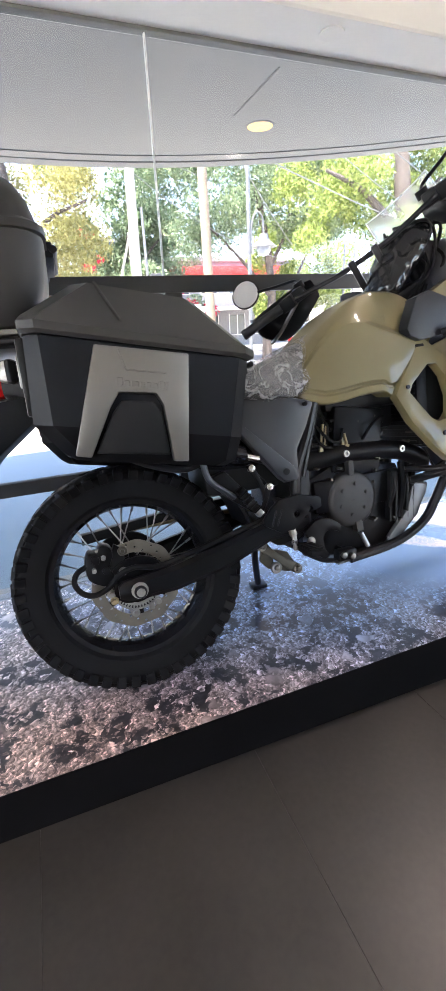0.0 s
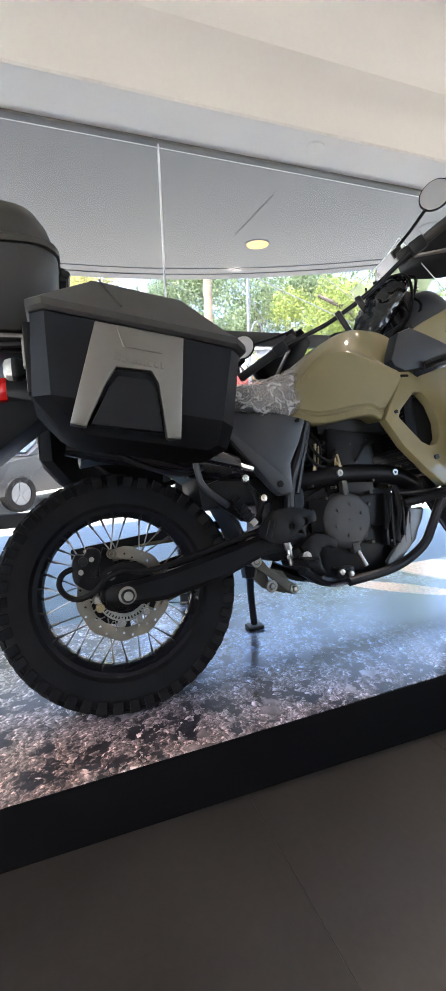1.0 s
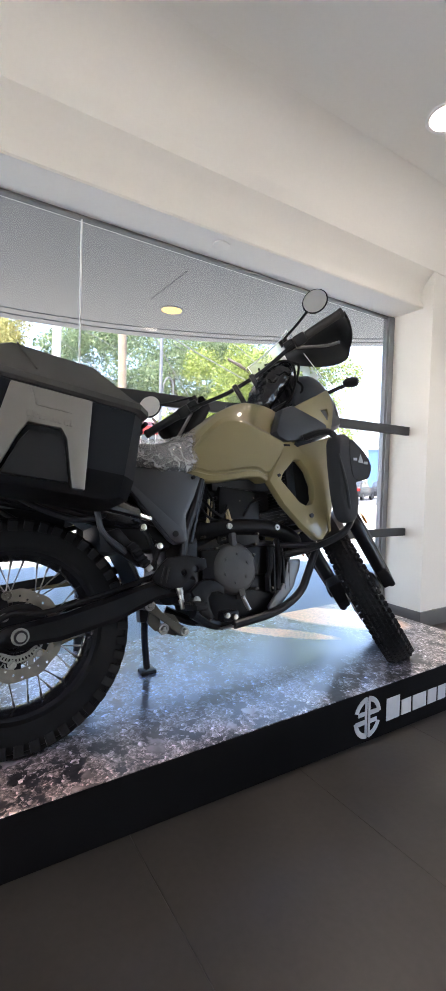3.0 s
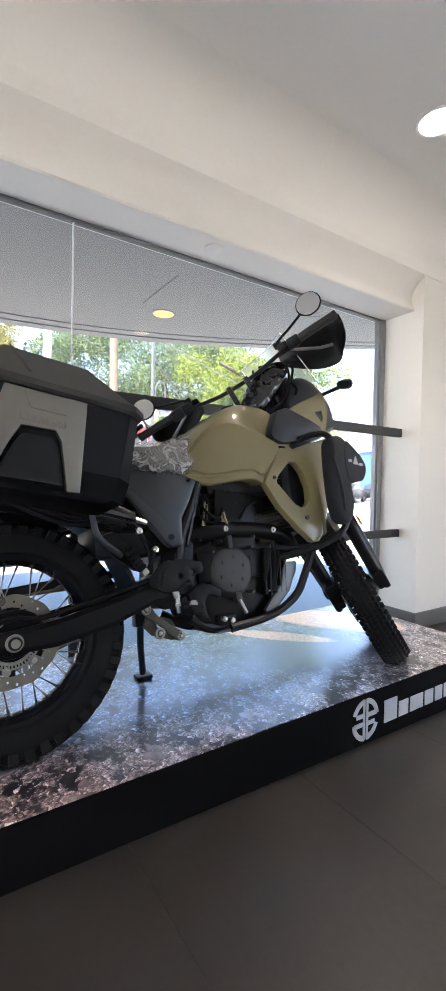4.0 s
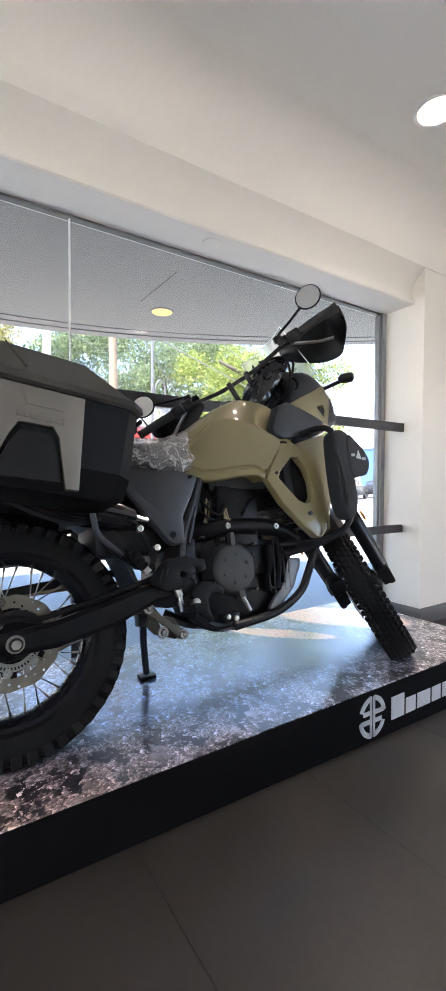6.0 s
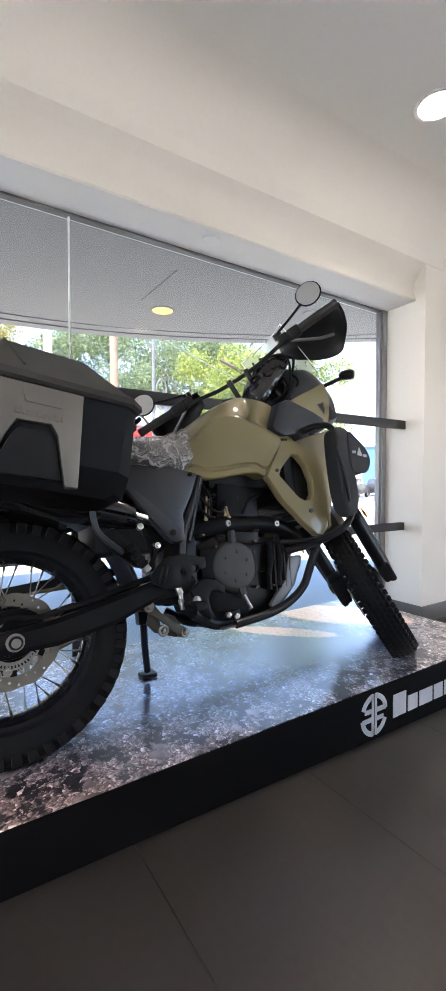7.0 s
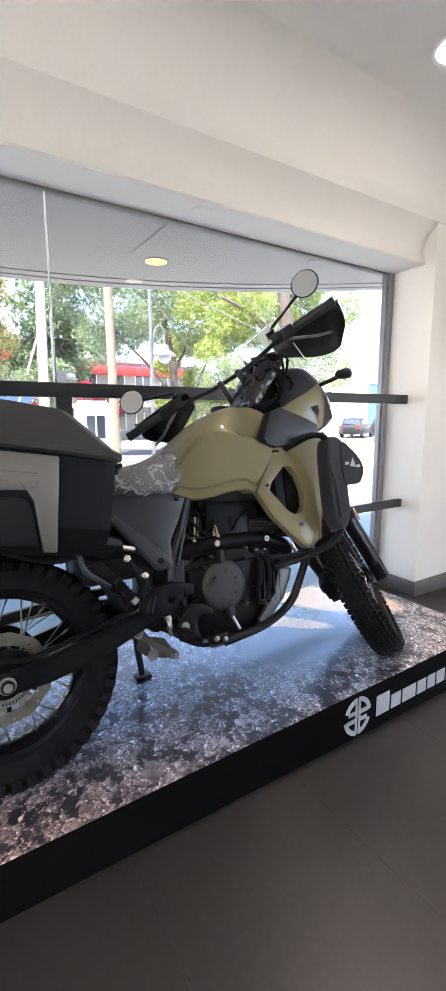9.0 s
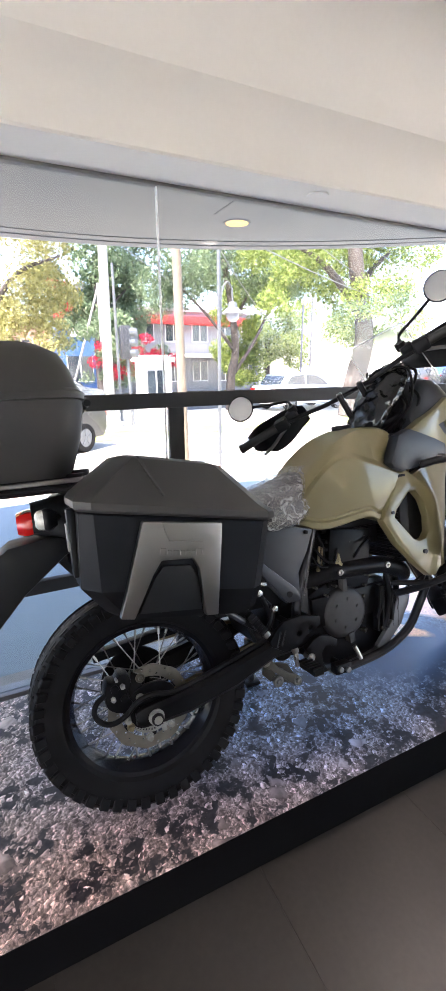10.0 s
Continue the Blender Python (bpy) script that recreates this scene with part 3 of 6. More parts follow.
bike = thing("motorcycle", BIKE, "khaki and black adventure motorcycle with luggage cases on its side stand", "motorcycle")


def wheel(name, m, R, half, rim_r, spokes, hub_r, disc_y, disc_r, knob_rows, n_knob):
    """A spoked wheel about the y axis with a knobbly tyre."""
    w = new(name)
    w.parent, w.matrix_basis = bike, m
    s = half / 0.065
    k = R - rim_r
    prof = [(rim_r + 0.004, -0.046 * s), (rim_r + 0.16 * k, -0.060 * s), (rim_r + 0.5 * k, -0.0655 * s), (rim_r + 0.82 * k, -0.0615 * s), (rim_r + 0.945 * k, -0.042 * s),
            (rim_r + 0.978 * k, 0)]
    prof = prof + [(r, -y) for r, y in prof[-2::-1]] + [(rim_r - 0.004, 0.03 * s), (rim_r - 0.004, -0.03 * s)]
    bits = []
    rnd = random.Random(3)
    for row, (y, tilt, rr, wy, wx, wz) in enumerate(knob_rows):
        for i in range(n_knob):
            a = 360 * (i + 0.5 * (row % 2)) / n_knob
            bits.append(moved(box(-wx, wx, -wy, wy, -0.014, wz, 0.0022, 1), pose(0, 0, 0, 0, a + rnd.uniform(-0.5, 0.5), 0) @ pose(0, y * s, rim_r + rr * k, tilt, 0, rnd.uniform(-6, 6))))
    ty = part("tyre", lathe(prof, 72), RUBBER, w, "black dual-purpose tyre")
    part("tread", merge(*bits), RUBBER, ty)["kind"] = "stuff"
    part("rim", lathe([(rim_r + 0.005, -0.045 * s), (rim_r + 0.008, -0.050 * s), (rim_r - 0.004, -0.047 * s), (rim_r - 0.010, -0.030 * s), (rim_r - 0.018, -0.012 * s), (rim_r - 0.018, 0.012 * s),
                       (rim_r - 0.010, 0.030 * s), (rim_r - 0.004, 0.047 * s), (rim_r + 0.008, 0.050 * s), (rim_r + 0.005, 0.045 * s)], 72), RIMBLACK, w, "glossy black wheel rim")
    part("hub", lathe([(0.012, -0.075), (hub_r * 0.8, -0.07), (hub_r, -0.06), (hub_r, -0.048), (hub_r * 0.66, -0.036), (hub_r * 0.62, 0.036), (hub_r, 0.048), (hub_r, 0.06), (hub_r * 0.8, 0.07), (0.012, 0.075)], 32),
         ENGINE, w, "black hub")
    sp = None
    for i in range(spokes):
        side, cross = (-1, 1)[i % 2], (-1, 1)[(i // 2) % 2]
        if sp is None or i < 4:
            a0 = cross * radians(46)
            p0 = Vector((hub_r * 0.92 * math.sin(a0), side * 0.052, hub_r * 0.92 * math.cos(a0)))
            p1 = Vector((0, side * 0.008, rim_r - 0.014))
            bm = merge(cyl(p0, p1, 0.0019, seg=6), cyl(p1 + (p0 - p1).normalized() * 0.022, p1, 0.0036, seg=6))
            ob = part("spoke", bm, STEEL, w)
            ob.matrix_basis = pose(0, 0, 0, 0, 360 * i / spokes, 0)
            if i == 0:
                kinds = []
            kinds.append(ob)
            sp = ob
        else:
            ob = kinds[i % 4].copy()
            scene.collection.objects.link(ob)
            ob.parent = w
            ob.matrix_basis = pose(0, 0, 0, 0, 360 * i / spokes, 0)
    if disc_r:
        ring = [(disc_r * (1 + 0.018 * math.sin(10 * a)) * math.cos(a), disc_r * (1 + 0.018 * math.sin(10 * a)) * math.sin(a)) for a in [2 * math.pi * i / 80 for i in range(80)]]
        holes = [[(disc_r * 0.725 * math.cos(a), disc_r * 0.725 * math.sin(a)) for a in [2 * math.pi * i / 48 for i in range(48)]]]
        for i in range(30):
            a, r = 2 * math.pi * i / 30, disc_r * (0.78, 0.85, 0.92)[i % 3]
            holes.append([(r * math.cos(a) + 0.0032 * math.cos(b), r * math.sin(a) + 0.0032 * math.sin(b)) for b in [2 * math.pi * j / 7 for j in range(7)]])
        part("brake_disc", plate(ring, disc_y - 0.002, disc_y + 0.002, holes), DISC, w, "drilled steel brake disc")
        part("disc_carrier", merge(*[moved(box(-0.008, 0.008, disc_y - 0.0035, disc_y + 0.006, 0.03, disc_r * 0.73, 0.001, 1), pose(0, 0, 0, 0, 60 * i, 0)) for i in range(6)]), ENGINE, w)
    return w


REAR = pose(0, 0, 0.310)
knobs_r = [(-0.060, -66, 0.80, 0.015, 0.0125, 0.0010), (-0.041, -34, 0.905, 0.013, 0.0182, 0.0022), (-0.014, -6, 0.945, 0.013, 0.0160, 0.0024),
           (0.014, 6, 0.945, 0.013, 0.0160, 0.0024), (0.041, 34, 0.905, 0.013, 0.0182, 0.0022), (0.060, 66, 0.80, 0.015, 0.0125, 0.0010)]
rear = wheel("rear_wheel", REAR, 0.313, 0.066, 0.214, 36, 0.052, -0.088, 0.117, knobs_r, 46)
part("sprocket", lathe([(0.05, 0.083), (0.105, 0.083), (0.108, 0.086), (0.108, 0.090), (0.105, 0.093), (0.05, 0.093)], 44), ENGINE, rear, "dark rear sprocket")
part("hub_flange", lathe([(0.030, -0.084), (0.070, -0.084), (0.074, -0.080), (0.074, -0.074), (0.030, -0.074)], 40), ENGINE, rear, "black hub flange inside the disc")
teeth = merge(*[moved(box(-0.0021, 0.0021, -0.100, -0.097, 0.057, 0.068), pose(0, 0, 0, 0, 7.5 * i, 0)) for i in range(48)], lathe([(0.0655, -0.100), (0.0695, -0.100), (0.0695, -0.097), (0.0655, -0.097)], 48), box(0.024, 0.038, -0.100, -0.097, -0.078, -0.060, 0.001))
part("sensor_ring", merge(teeth, lathe([(0.050, -0.100), (0.058, -0.100), (0.058, -0.097), (0.050, -0.097)], 40)), ZINC, rear, "toothed wheel-speed sensor ring")

# steering frame: x ahead of the axis, y to the rider's left, z up along the axis
RAKE, TURNED = radians(31), radians(48.5)
STEER = Matrix.Translation((0.84, 0, 1.17)) @ Matrix.Rotation(-RAKE, 4, "Y") @ Matrix.Rotation(TURNED, 4, "Z")
knobs_f = [(-0.061, -64, 0.75, 0.011, 0.0100, 0.0014), (-0.042, -34, 0.895, 0.012, 0.0102, 0.0018), (-0.019, -10, 0.94, 0.010, 0.0102, 0.0022), (0.0, 0, 0.955, 0.007, 0.0112, 0.0022), (0.019, 10, 0.94, 0.010, 0.0102, 0.0022),
           (0.042, 34, 0.895, 0.012, 0.0102, 0.0018), (0.061, 64, 0.75, 0.011, 0.0100, 0.0014)]
front = wheel("front_wheel", STEER @ pose(0.05, 0, -1.05), 0.329, 0.043, 0.256, 36, 0.045, 0.07, 0.125, knobs_f, 76)


def steer(name, bm, mat, label="", parent=None, sharp=32):
    return part(name, moved(bm, STEER), mat, parent or bike, label, sharp)


# swingarm, axle, brake
def arm(side):
    rings = []
    for x, z0, z1, w in ((-0.050, 0.296, 0.328, 0.011), (-0.03, 0.286, 0.338, 0.016), (0.03, 0.284, 0.344, 0.016), (0.10, 0.285, 0.352, 0.016), (0.25, 0.312, 0.384, 0.018), (0.38, 0.358, 0.416, 0.020),
                         (0.47, 0.362, 0.424, 0.024), (0.505, 0.368, 0.414, 0.022)):
        y = side * (0.138 - 0.02 * max(0, x) / 0.5)
        rings.append([(x, y - w, z0 + 0.012), (x, y - w * 0.5, z0), (x, y + w * 0.5, z0), (x, y + w, z0 + 0.012), (x, y + w, z1 - 0.012), (x, y + w * 0.5, z1), (x, y - w * 0.5, z1), (x, y - w, z1 - 0.012)])
    return loft(rings)
part("swingarm", merge(arm(-1), arm(1), cyl((0.42, -0.12, 0.37), (0.42, 0.12, 0.37), 0.035), box(0.24, 0.30, -0.12, 0.12, 0.32, 0.365, 0.01)), ENGINE, bike, "black box-section swingarm")
part("axle_plate", plate([(p.x, p.z) for p in spline([(-0.062, 0, 0.305), (-0.064, 0, 0.355), (-0.030, 0, 0.384), (0.025, 0, 0.388), (0.066, 0, 0.362), (0.060, 0, 0.310), (0.032, 0, 0.276), (-0.02, 0, 0.270), (-0.048, 0, 0.280)], 3, True)], -0.122, -0.108, [[(-0.01 + 0.012 * math.cos(a), 0.285 + 0.009 * math.sin(a)) for a in [2 * math.pi * i / 10 for i in range(10)]]], bevel=0.004), ENGINE, bike, "black axle carrier plate")
for bx, bz, mt in ((-0.064, 0.287, GOLD), (-0.070, 0.308, ZINC), (-0.016, 0.243, ZINC), (0.046, 0.262, ZINC), (-0.031, 0.360, ZINC)):
    part("bolt", merge(cyl((bx, -0.136, bz), (bx, -0.118, bz), 0.0075, seg=6, bevel=0.001), cyl((bx, -0.124, bz), (bx, -0.121, bz), 0.011, seg=16)), mt, bike, "small hex bolt")
part("axle_nut", merge(cyl((0, -0.178, 0.312), (0, 0.16, 0.312), 0.011), cyl((0, -0.172, 0.312), (0, -0.160, 0.312), 0.0165, seg=6, bevel=0.0015), cyl((0, -0.161, 0.312), (0, -0.156, 0.312), 0.0215, bevel=0.001)), ZINC, bike, "bright steel axle nut")
part("axle_recess", lathe_ring(0.0135, 0.0165, (0, -0.1735, 0.312)), BLACKMETAL, bike)
cal_body = [(-0.122, 0.380), (-0.116, 0.352), (-0.088, 0.332), (-0.060, 0.330), (-0.050, 0.352), (-0.062, 0.376), (-0.050, 0.405), (-0.054, 0.428), (-0.078, 0.436), (-0.090, 0.420), (-0.110, 0.422), (-0.120, 0.402)]
cal = part("rear_brake_caliper", merge(plate([(p.x, p.z) for p in spline([(x, 0, z) for x, z in cal_body], 3, True)], -0.126, -0.072, bevel=0.008),
                                       plate([(-0.060, 0.345), (-0.020, 0.330), (0.030, 0.345), (0.028, 0.362), (-0.018, 0.372), (-0.026, 0.420), (-0.044, 0.434), (-0.056, 0.40)], -0.118, -0.104, bevel=0.004),
                                       cyl((-0.094, -0.134, 0.404), (-0.094, -0.070, 0.404), 0.011, bevel=0.003), cyl((-0.072, -0.132, 0.372), (-0.072, -0.070, 0.372), 0.010, bevel=0.003),
                                       box(-0.062, -0.034, -0.128, -0.100, 0.30, 0.335, 0.006)), ENGINE, bike, "black rear brake caliper")
for bx, bz, br in ((-0.074, 0.407, 0.0065), (-0.101, 0.379, 0.0065), (-0.088, 0.428, 0.004)):
    part("bolt", cyl((bx, -0.139, bz), (bx, -0.120, bz), br, seg=6, bevel=0.001), ZINC, cal, "zinc bolt")
part("bracket_eye", merge(lathe_ring(0.0075, 0.0125, (-0.025, -0.128, 0.414)), cyl((-0.025, -0.131, 0.414), (-0.025, -0.112, 0.414), 0.0055, seg=6, bevel=0.001)), CASTAL, cal, "pale pin in the caliper bracket")
part("brake_hose", tube([(-0.108, -0.115, 0.392), (-0.141, -0.126, 0.381), (-0.152, -0.13, 0.355), (-0.137, -0.132, 0.328), (-0.109, -0.134, 0.317), (-0.073, -0.136, 0.330), (-0.042, -0.140, 0.358), (0.0, -0.148, 0.371), (0.07, -0.152, 0.364), (0.25, -0.142, 0.400), (0.38, -0.135, 0.43)], 0.0072), RUBBER, bike, "black rubber brake hose")
chain = tube([(0.0, 0.09, 0.42), (0.25, 0.08, 0.425), (0.48, 0.075, 0.41)], 0.008, 6)
part("chain", merge(chain, tube([(0.0, 0.09, 0.204), (0.25, 0.08, 0.285), (0.48, 0.075, 0.345)], 0.008, 6)), GOLD, bike, "drive chain")
part("chain_guard", plate([(-0.12, 0.43), (0.10, 0.452), (0.38, 0.47), (0.38, 0.445), (0.10, 0.425), (-0.12, 0.40)], 0.075, 0.11, bevel=0.004), PLASTIC, bike)

# rear mudguard, tail and rack
fend = []
for i in range(11):
    a = radians(14 + 8.8 * i)
    r = 0.362
    fend.append([(r * math.cos(a), -0.082, 0.312 + r * math.sin(a)), (r * math.cos(a) * 1.03, -0.06, 0.312 + r * 1.035 * math.sin(a)), (r * math.cos(a) * 1.035, 0.06, 0.312 + r * 1.035 * math.sin(a)), (r * math.cos(a), 0.082, 0.312 + r * math.sin(a)),
                 ((r - 0.008) * math.cos(a), 0.075, 0.312 + (r - 0.008) * math.sin(a)), ((r - 0.008) * math.cos(a), -0.075, 0.312 + (r - 0.008) * math.sin(a))])
part("rear_mudguard", loft(fend), PLASTIC, bike, "black plastic inner mudguard")
part("tail_mudguard", plate([(-0.10, 0.80), (-0.20, 0.822), (-0.30, 0.808), (-0.345, 0.775), (-0.41, 0.68), (-0.455, 0.56), (-0.40, 0.51), (-0.345, 0.605), (-0.275, 0.680), (-0.167, 0.765)], -0.082, 0.082, bevel=0.012), PLASTIC, bike, "black plastic rear mudguard")
part("tail_cowl", smooth_loft([[(x, -w, z), (x, -w, z + h * 0.6), (x, -w * 0.6, z + h), (x, w * 0.6, z + h), (x, w, z + h * 0.6), (x, w, z), (x, 0, z - 0.01)] for x, z, w, h in
                               ((0.30, 0.72, 0.115, 0.14), (0.15, 0.74, 0.11, 0.15), (0.0, 0.77, 0.10, 0.15), (-0.12, 0.80, 0.085, 0.12), (-0.235, 0.835, 0.06, 0.07))], 4, 3), PLASTIC, bike, "black tail bodywork")
tail = part("tail_light", smooth_loft([[(x, -w, z0), (x, w, z0), (x, w, z1), (x, -w, z1)] for x, w, z0, z1 in ((-0.215, 0.052, 0.835, 0.885), (-0.25, 0.048, 0.828, 0.884), (-0.272, 0.038, 0.835, 0.878))], 3, 3), REDLENS, bike, "red tail light lens")
for s in (-1, 1):
    ind = part("rear_indicator", merge(cyl((-0.17, s * 0.06, 0.868), (-0.19, s * 0.125, 0.872), 0.009), moved(smooth_loft([[(x, -w, -h), (x, w, -h), (x, w, h), (x, -w, h)] for x, w, h in ((0.02, 0.013, 0.014), (0.0, 0.022, 0.022), (-0.012, 0.019, 0.02))], 3, 3), pose(-0.2, s * 0.145, 0.872))), PLASTIC, bike)
    part("lens", moved(smooth_loft([[(x, -w, -h), (x, w, -h), (x, w, h), (x, -w, h)] for x, w, h in ((-0.011, 0.021, 0.021), (-0.024, 0.017, 0.018), (-0.03, 0.01, 0.011))], 3, 3), pose(-0.2, s * 0.145, 0.872)), LENS, ind, "clear indicator lens")
part("rear_rack", box(-0.36, 0.05, -0.14, 0.14, 0.953, 0.965, 0.003), ALLOY, bike, "aluminium luggage rack plate")
part("rack_frame", merge(*[tube([(0.12, s * 0.12, 0.86), (0.02, s * 0.135, 0.93), (-0.15, s * 0.13, 0.942), (-0.33, s * 0.10, 0.944)], 0.009, 8) for s in (-1, 1)],
                         *[tube([(-0.10, s * 0.13, 0.942), (-0.10, s * 0.16, 0.85), (-0.02, s * 0.17, 0.68), (0.14, s * 0.16, 0.60), (0.26, s * 0.12, 0.62)], 0.009, 8) for s in (-1, 1)],
                         box(-0.30, 0.0, -0.10, 0.10, 0.93, 0.952, 0.006)), BLACKMETAL, bike, "black steel luggage frame")

# cases
def case_ring(x0, x1, y0, y1, c, z):
    return oct_ring(x0, x1, y0, y1, c, z, slope=-0.186)


def pannier(side):
    f = (lambda b: b) if side < 0 else (lambda b: moved(b, Matrix.Translation((-0.018, 0, -0.034)) @ Matrix.Diagonal((1, -1, 1, 1))))
    body = loft([case_ring(-0.099, 0.204, -0.375, -0.19, 0.03, 0.640), case_ring(-0.119, 0.226, -0.383, -0.18, 0.032, 0.652), case_ring(-0.164, 0.242, -0.396, -0.17, 0.035, 0.703), case_ring(-0.154, 0.266, -0.408, -0.165, 0.026, 0.860),
                 case_ring(-0.144, 0.256, -0.402, -0.17, 0.026, 0.866)])
    bmesh.ops.bevel(body, geom=[e for e in body.edges if e.calc_face_angle(0) > 0.35], offset=0.006, segments=2, affect="EDGES")
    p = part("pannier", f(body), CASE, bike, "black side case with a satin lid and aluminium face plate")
    # shade on the inner and lower faces is put into their material
    p.data.materials.append(CASESHADE)
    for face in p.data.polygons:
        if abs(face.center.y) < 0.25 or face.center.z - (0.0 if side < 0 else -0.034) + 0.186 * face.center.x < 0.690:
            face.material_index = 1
    lid = loft([case_ring(-0.156, 0.272, -0.410, -0.163, 0.028, 0.864), case_ring(-0.161, 0.282, -0.416, -0.160, 0.030, 0.870), case_ring(-0.161, 0.282, -0.416, -0.160, 0.030, 0.884), case_ring(-0.152, 0.266, -0.404, -0.163, 0.032, 0.898),
                case_ring(-0.054, 0.192, -0.335, -0.170, 0.03, 0.984), case_ring(-0.029, 0.169, -0.30, -0.185, 0.03, 0.992)])
    bmesh.ops.bevel(lid, geom=[e for e in lid.edges if e.calc_face_angle(0) > 0.3], offset=0.004, segments=2, affect="EDGES")
    part("lid", f(lid), BOXLID, p, "satin dark grey case lid")
    out = [(-0.038, 0.868), (0.133, 0.840), (0.111, 0.637), (0.083, 0.641), (0.074, 0.751), (0.062, 0.774), (-0.006, 0.782), (-0.026, 0.755), (-0.072, 0.670), (-0.100, 0.677)]
    def tip(b):
        for v in b.verts:
            v.co.y += (0.85 - v.co.z) * 0.105
        return b
    pl = part("face_plate", f(tip(plate(out, -0.426, -0.405, bevel=0.003))), ALLOY, p, "brushed aluminium face plate")
    part("inset_panel", f(tip(plate([(-0.002, 0.768), (0.056, 0.760), (0.070, 0.738), (0.078, 0.655), (-0.062, 0.676), (-0.02, 0.748)], -0.418, -0.40, bevel=0.004))), PLASTIC, p)
    part("crease", f(tip(merge(cyl((0.002, -0.4265, 0.858), (0.012, -0.4265, 0.820), 0.0016, seg=6), cyl((0.012, -0.4265, 0.820), (0.085, -0.4265, 0.808), 0.0012, seg=6)))), ALLOY, pl)
    xb = 0.0
    for w_, h_ in ((0.012, 0.014), (0.009, 0.010), (0.013, 0.010), (0.009, 0.010), (0.008, 0.010), (0.009, 0.010), (0.010, 0.014), (0.004, 0.014)):
        part("embossed_bar", f(tip(moved(box(0, w_, -0.4272, -0.424, 0, h_, 0.0005, 1), pose(xb - 0.01, 0, 0.795 - 0.186 * xb, 0, 10.5, 0)))), ALLOY, pl)
        xb += w_ + 0.003
    part("lid_crease", f(cyl((-0.012, -0.335, 0.999), (0.018, -0.400, 0.912), 0.0025, seg=6)), BOXLID, p)
    lt = part("latch", f(box(-0.172, -0.154, -0.335, -0.300, 0.76, 0.905, 0.005)), PLASTIC, p, "black case latch")
    part("catch", f(box(-0.176, -0.168, -0.327, -0.308, 0.815, 0.875, 0.003)), ALLOY, lt, "bare metal catch")
    part("hinge", f(merge(box(0.272, 0.288, -0.33, -0.25, 0.80, 0.835, 0.004), cyl((0.284, -0.36, 0.818), (0.284, -0.20, 0.818), 0.006))), PLASTIC, p)
    return p


for s in (-1, 1):
    pannier(s)


def top_case():
    def ring(x0, x1, w, z, r=0.07, n=5):
        pts = []
        for cx, cy, a0 in ((x1 - r, w - r, 0), (x0 + r, w - r, 90), (x0 + r, -w + r, 180), (x1 - r, -w + r, 270)):
            for i in range(n + 1):
                a = radians(a0 + 90 * i / n)
                pts.append((cx + r * math.cos(a), cy + r * math.sin(a), z))
        return pts
    base = loft([ring(-0.44, -0.135, 0.15, 0.968), ring(-0.455, -0.122, 0.165, 0.985), ring(-0.475, -0.098, 0.195, 1.06), ring(-0.482, -0.086, 0.205, 1.13), ring(-0.482, -0.086, 0.205, 1.148)])
    t = part("top_case", base, TOPBOX, bike, "black round-cornered top case on the rear rack")
    lid = loft([ring(-0.488, -0.080, 0.211, 1.150), ring(-0.488, -0.080, 0.211, 1.166), ring(-0.480, -0.092, 0.204, 1.176), ring(-0.468, -0.105, 0.194, 1.225), ring(-0.45, -0.125, 0.178, 1.265), ring(-0.42, -0.16, 0.15, 1.29), ring(-0.37, -0.21, 0.11, 1.302)])
    part("lid", lid, BOXLID, t, "domed satin lid of the top case")
    part("hinge", merge(box(-0.088, -0.066, -0.075, 0.075, 1.135, 1.172, 0.006), cyl((-0.066, -0.08, 1.152), (-0.066, 0.08, 1.152), 0.009)), PLASTIC, t)
    part("base_plate", merge(box(-0.40, -0.10, -0.12, 0.12, 0.962, 0.975, 0.004), cyl((-0.105, -0.07, 0.966), (-0.105, -0.07, 0.984), 0.025, seg=20, bevel=0.004)), BLACKMETAL, t)


top_case()

# seat under clear plastic wrap
def seat_rings(grow):
    rr = []
    for x, zt, zb, w in ((0.10, 0.880, 0.79, 0.13), (0.22, 0.862, 0.775, 0.14), (0.34, 0.848, 0.760, 0.145), (0.44, 0.855, 0.748, 0.14), (0.53, 0.884, 0.755, 0.108), (0.60, 0.915, 0.80, 0.075), (0.635, 0.93, 0.86, 0.045)):
        g = grow
        rr.append([(x, -w - g, zb - g), (x, -w - g - 0.006, (zb + zt) / 2), (x, -w * 0.8 - g, zt - 0.012 + g), (x, 0, zt + g), (x, w * 0.8 + g, zt - 0.012 + g), (x, w + g + 0.006, (zb + zt) / 2), (x, w + g, zb - g), (x, 0, zb - g)])
    return rr
part("seat", smooth_loft(seat_rings(0), 5, 4), VINYLSEAT, bike, "black seat still in clear plastic wrap")
wrap = smooth_loft(seat_rings(0.006), 26, 16)
for v in wrap.verts:
    p_ = Vector((v.co.x * 15 + v.co.z * 9, v.co.y * 8, v.co.z * 17 - v.co.x * 6))
    p_ += 0.7 * noise.noise_vector(p_ * 0.6)
    q = (0.45 - abs(noise.noise(p_))) * 0.018 + (0.4 - abs(noise.noise(p_ * 2.3 + Vector((5, 1, 2))))) * 0.005
    v.co += Vector((0, math.copysign(1, v.co.y), 0.6)) * q
part("seat_wrap", wrap, WRAP, bike, "crinkled clear plastic wrap", sharp=60).visible_shadow = False

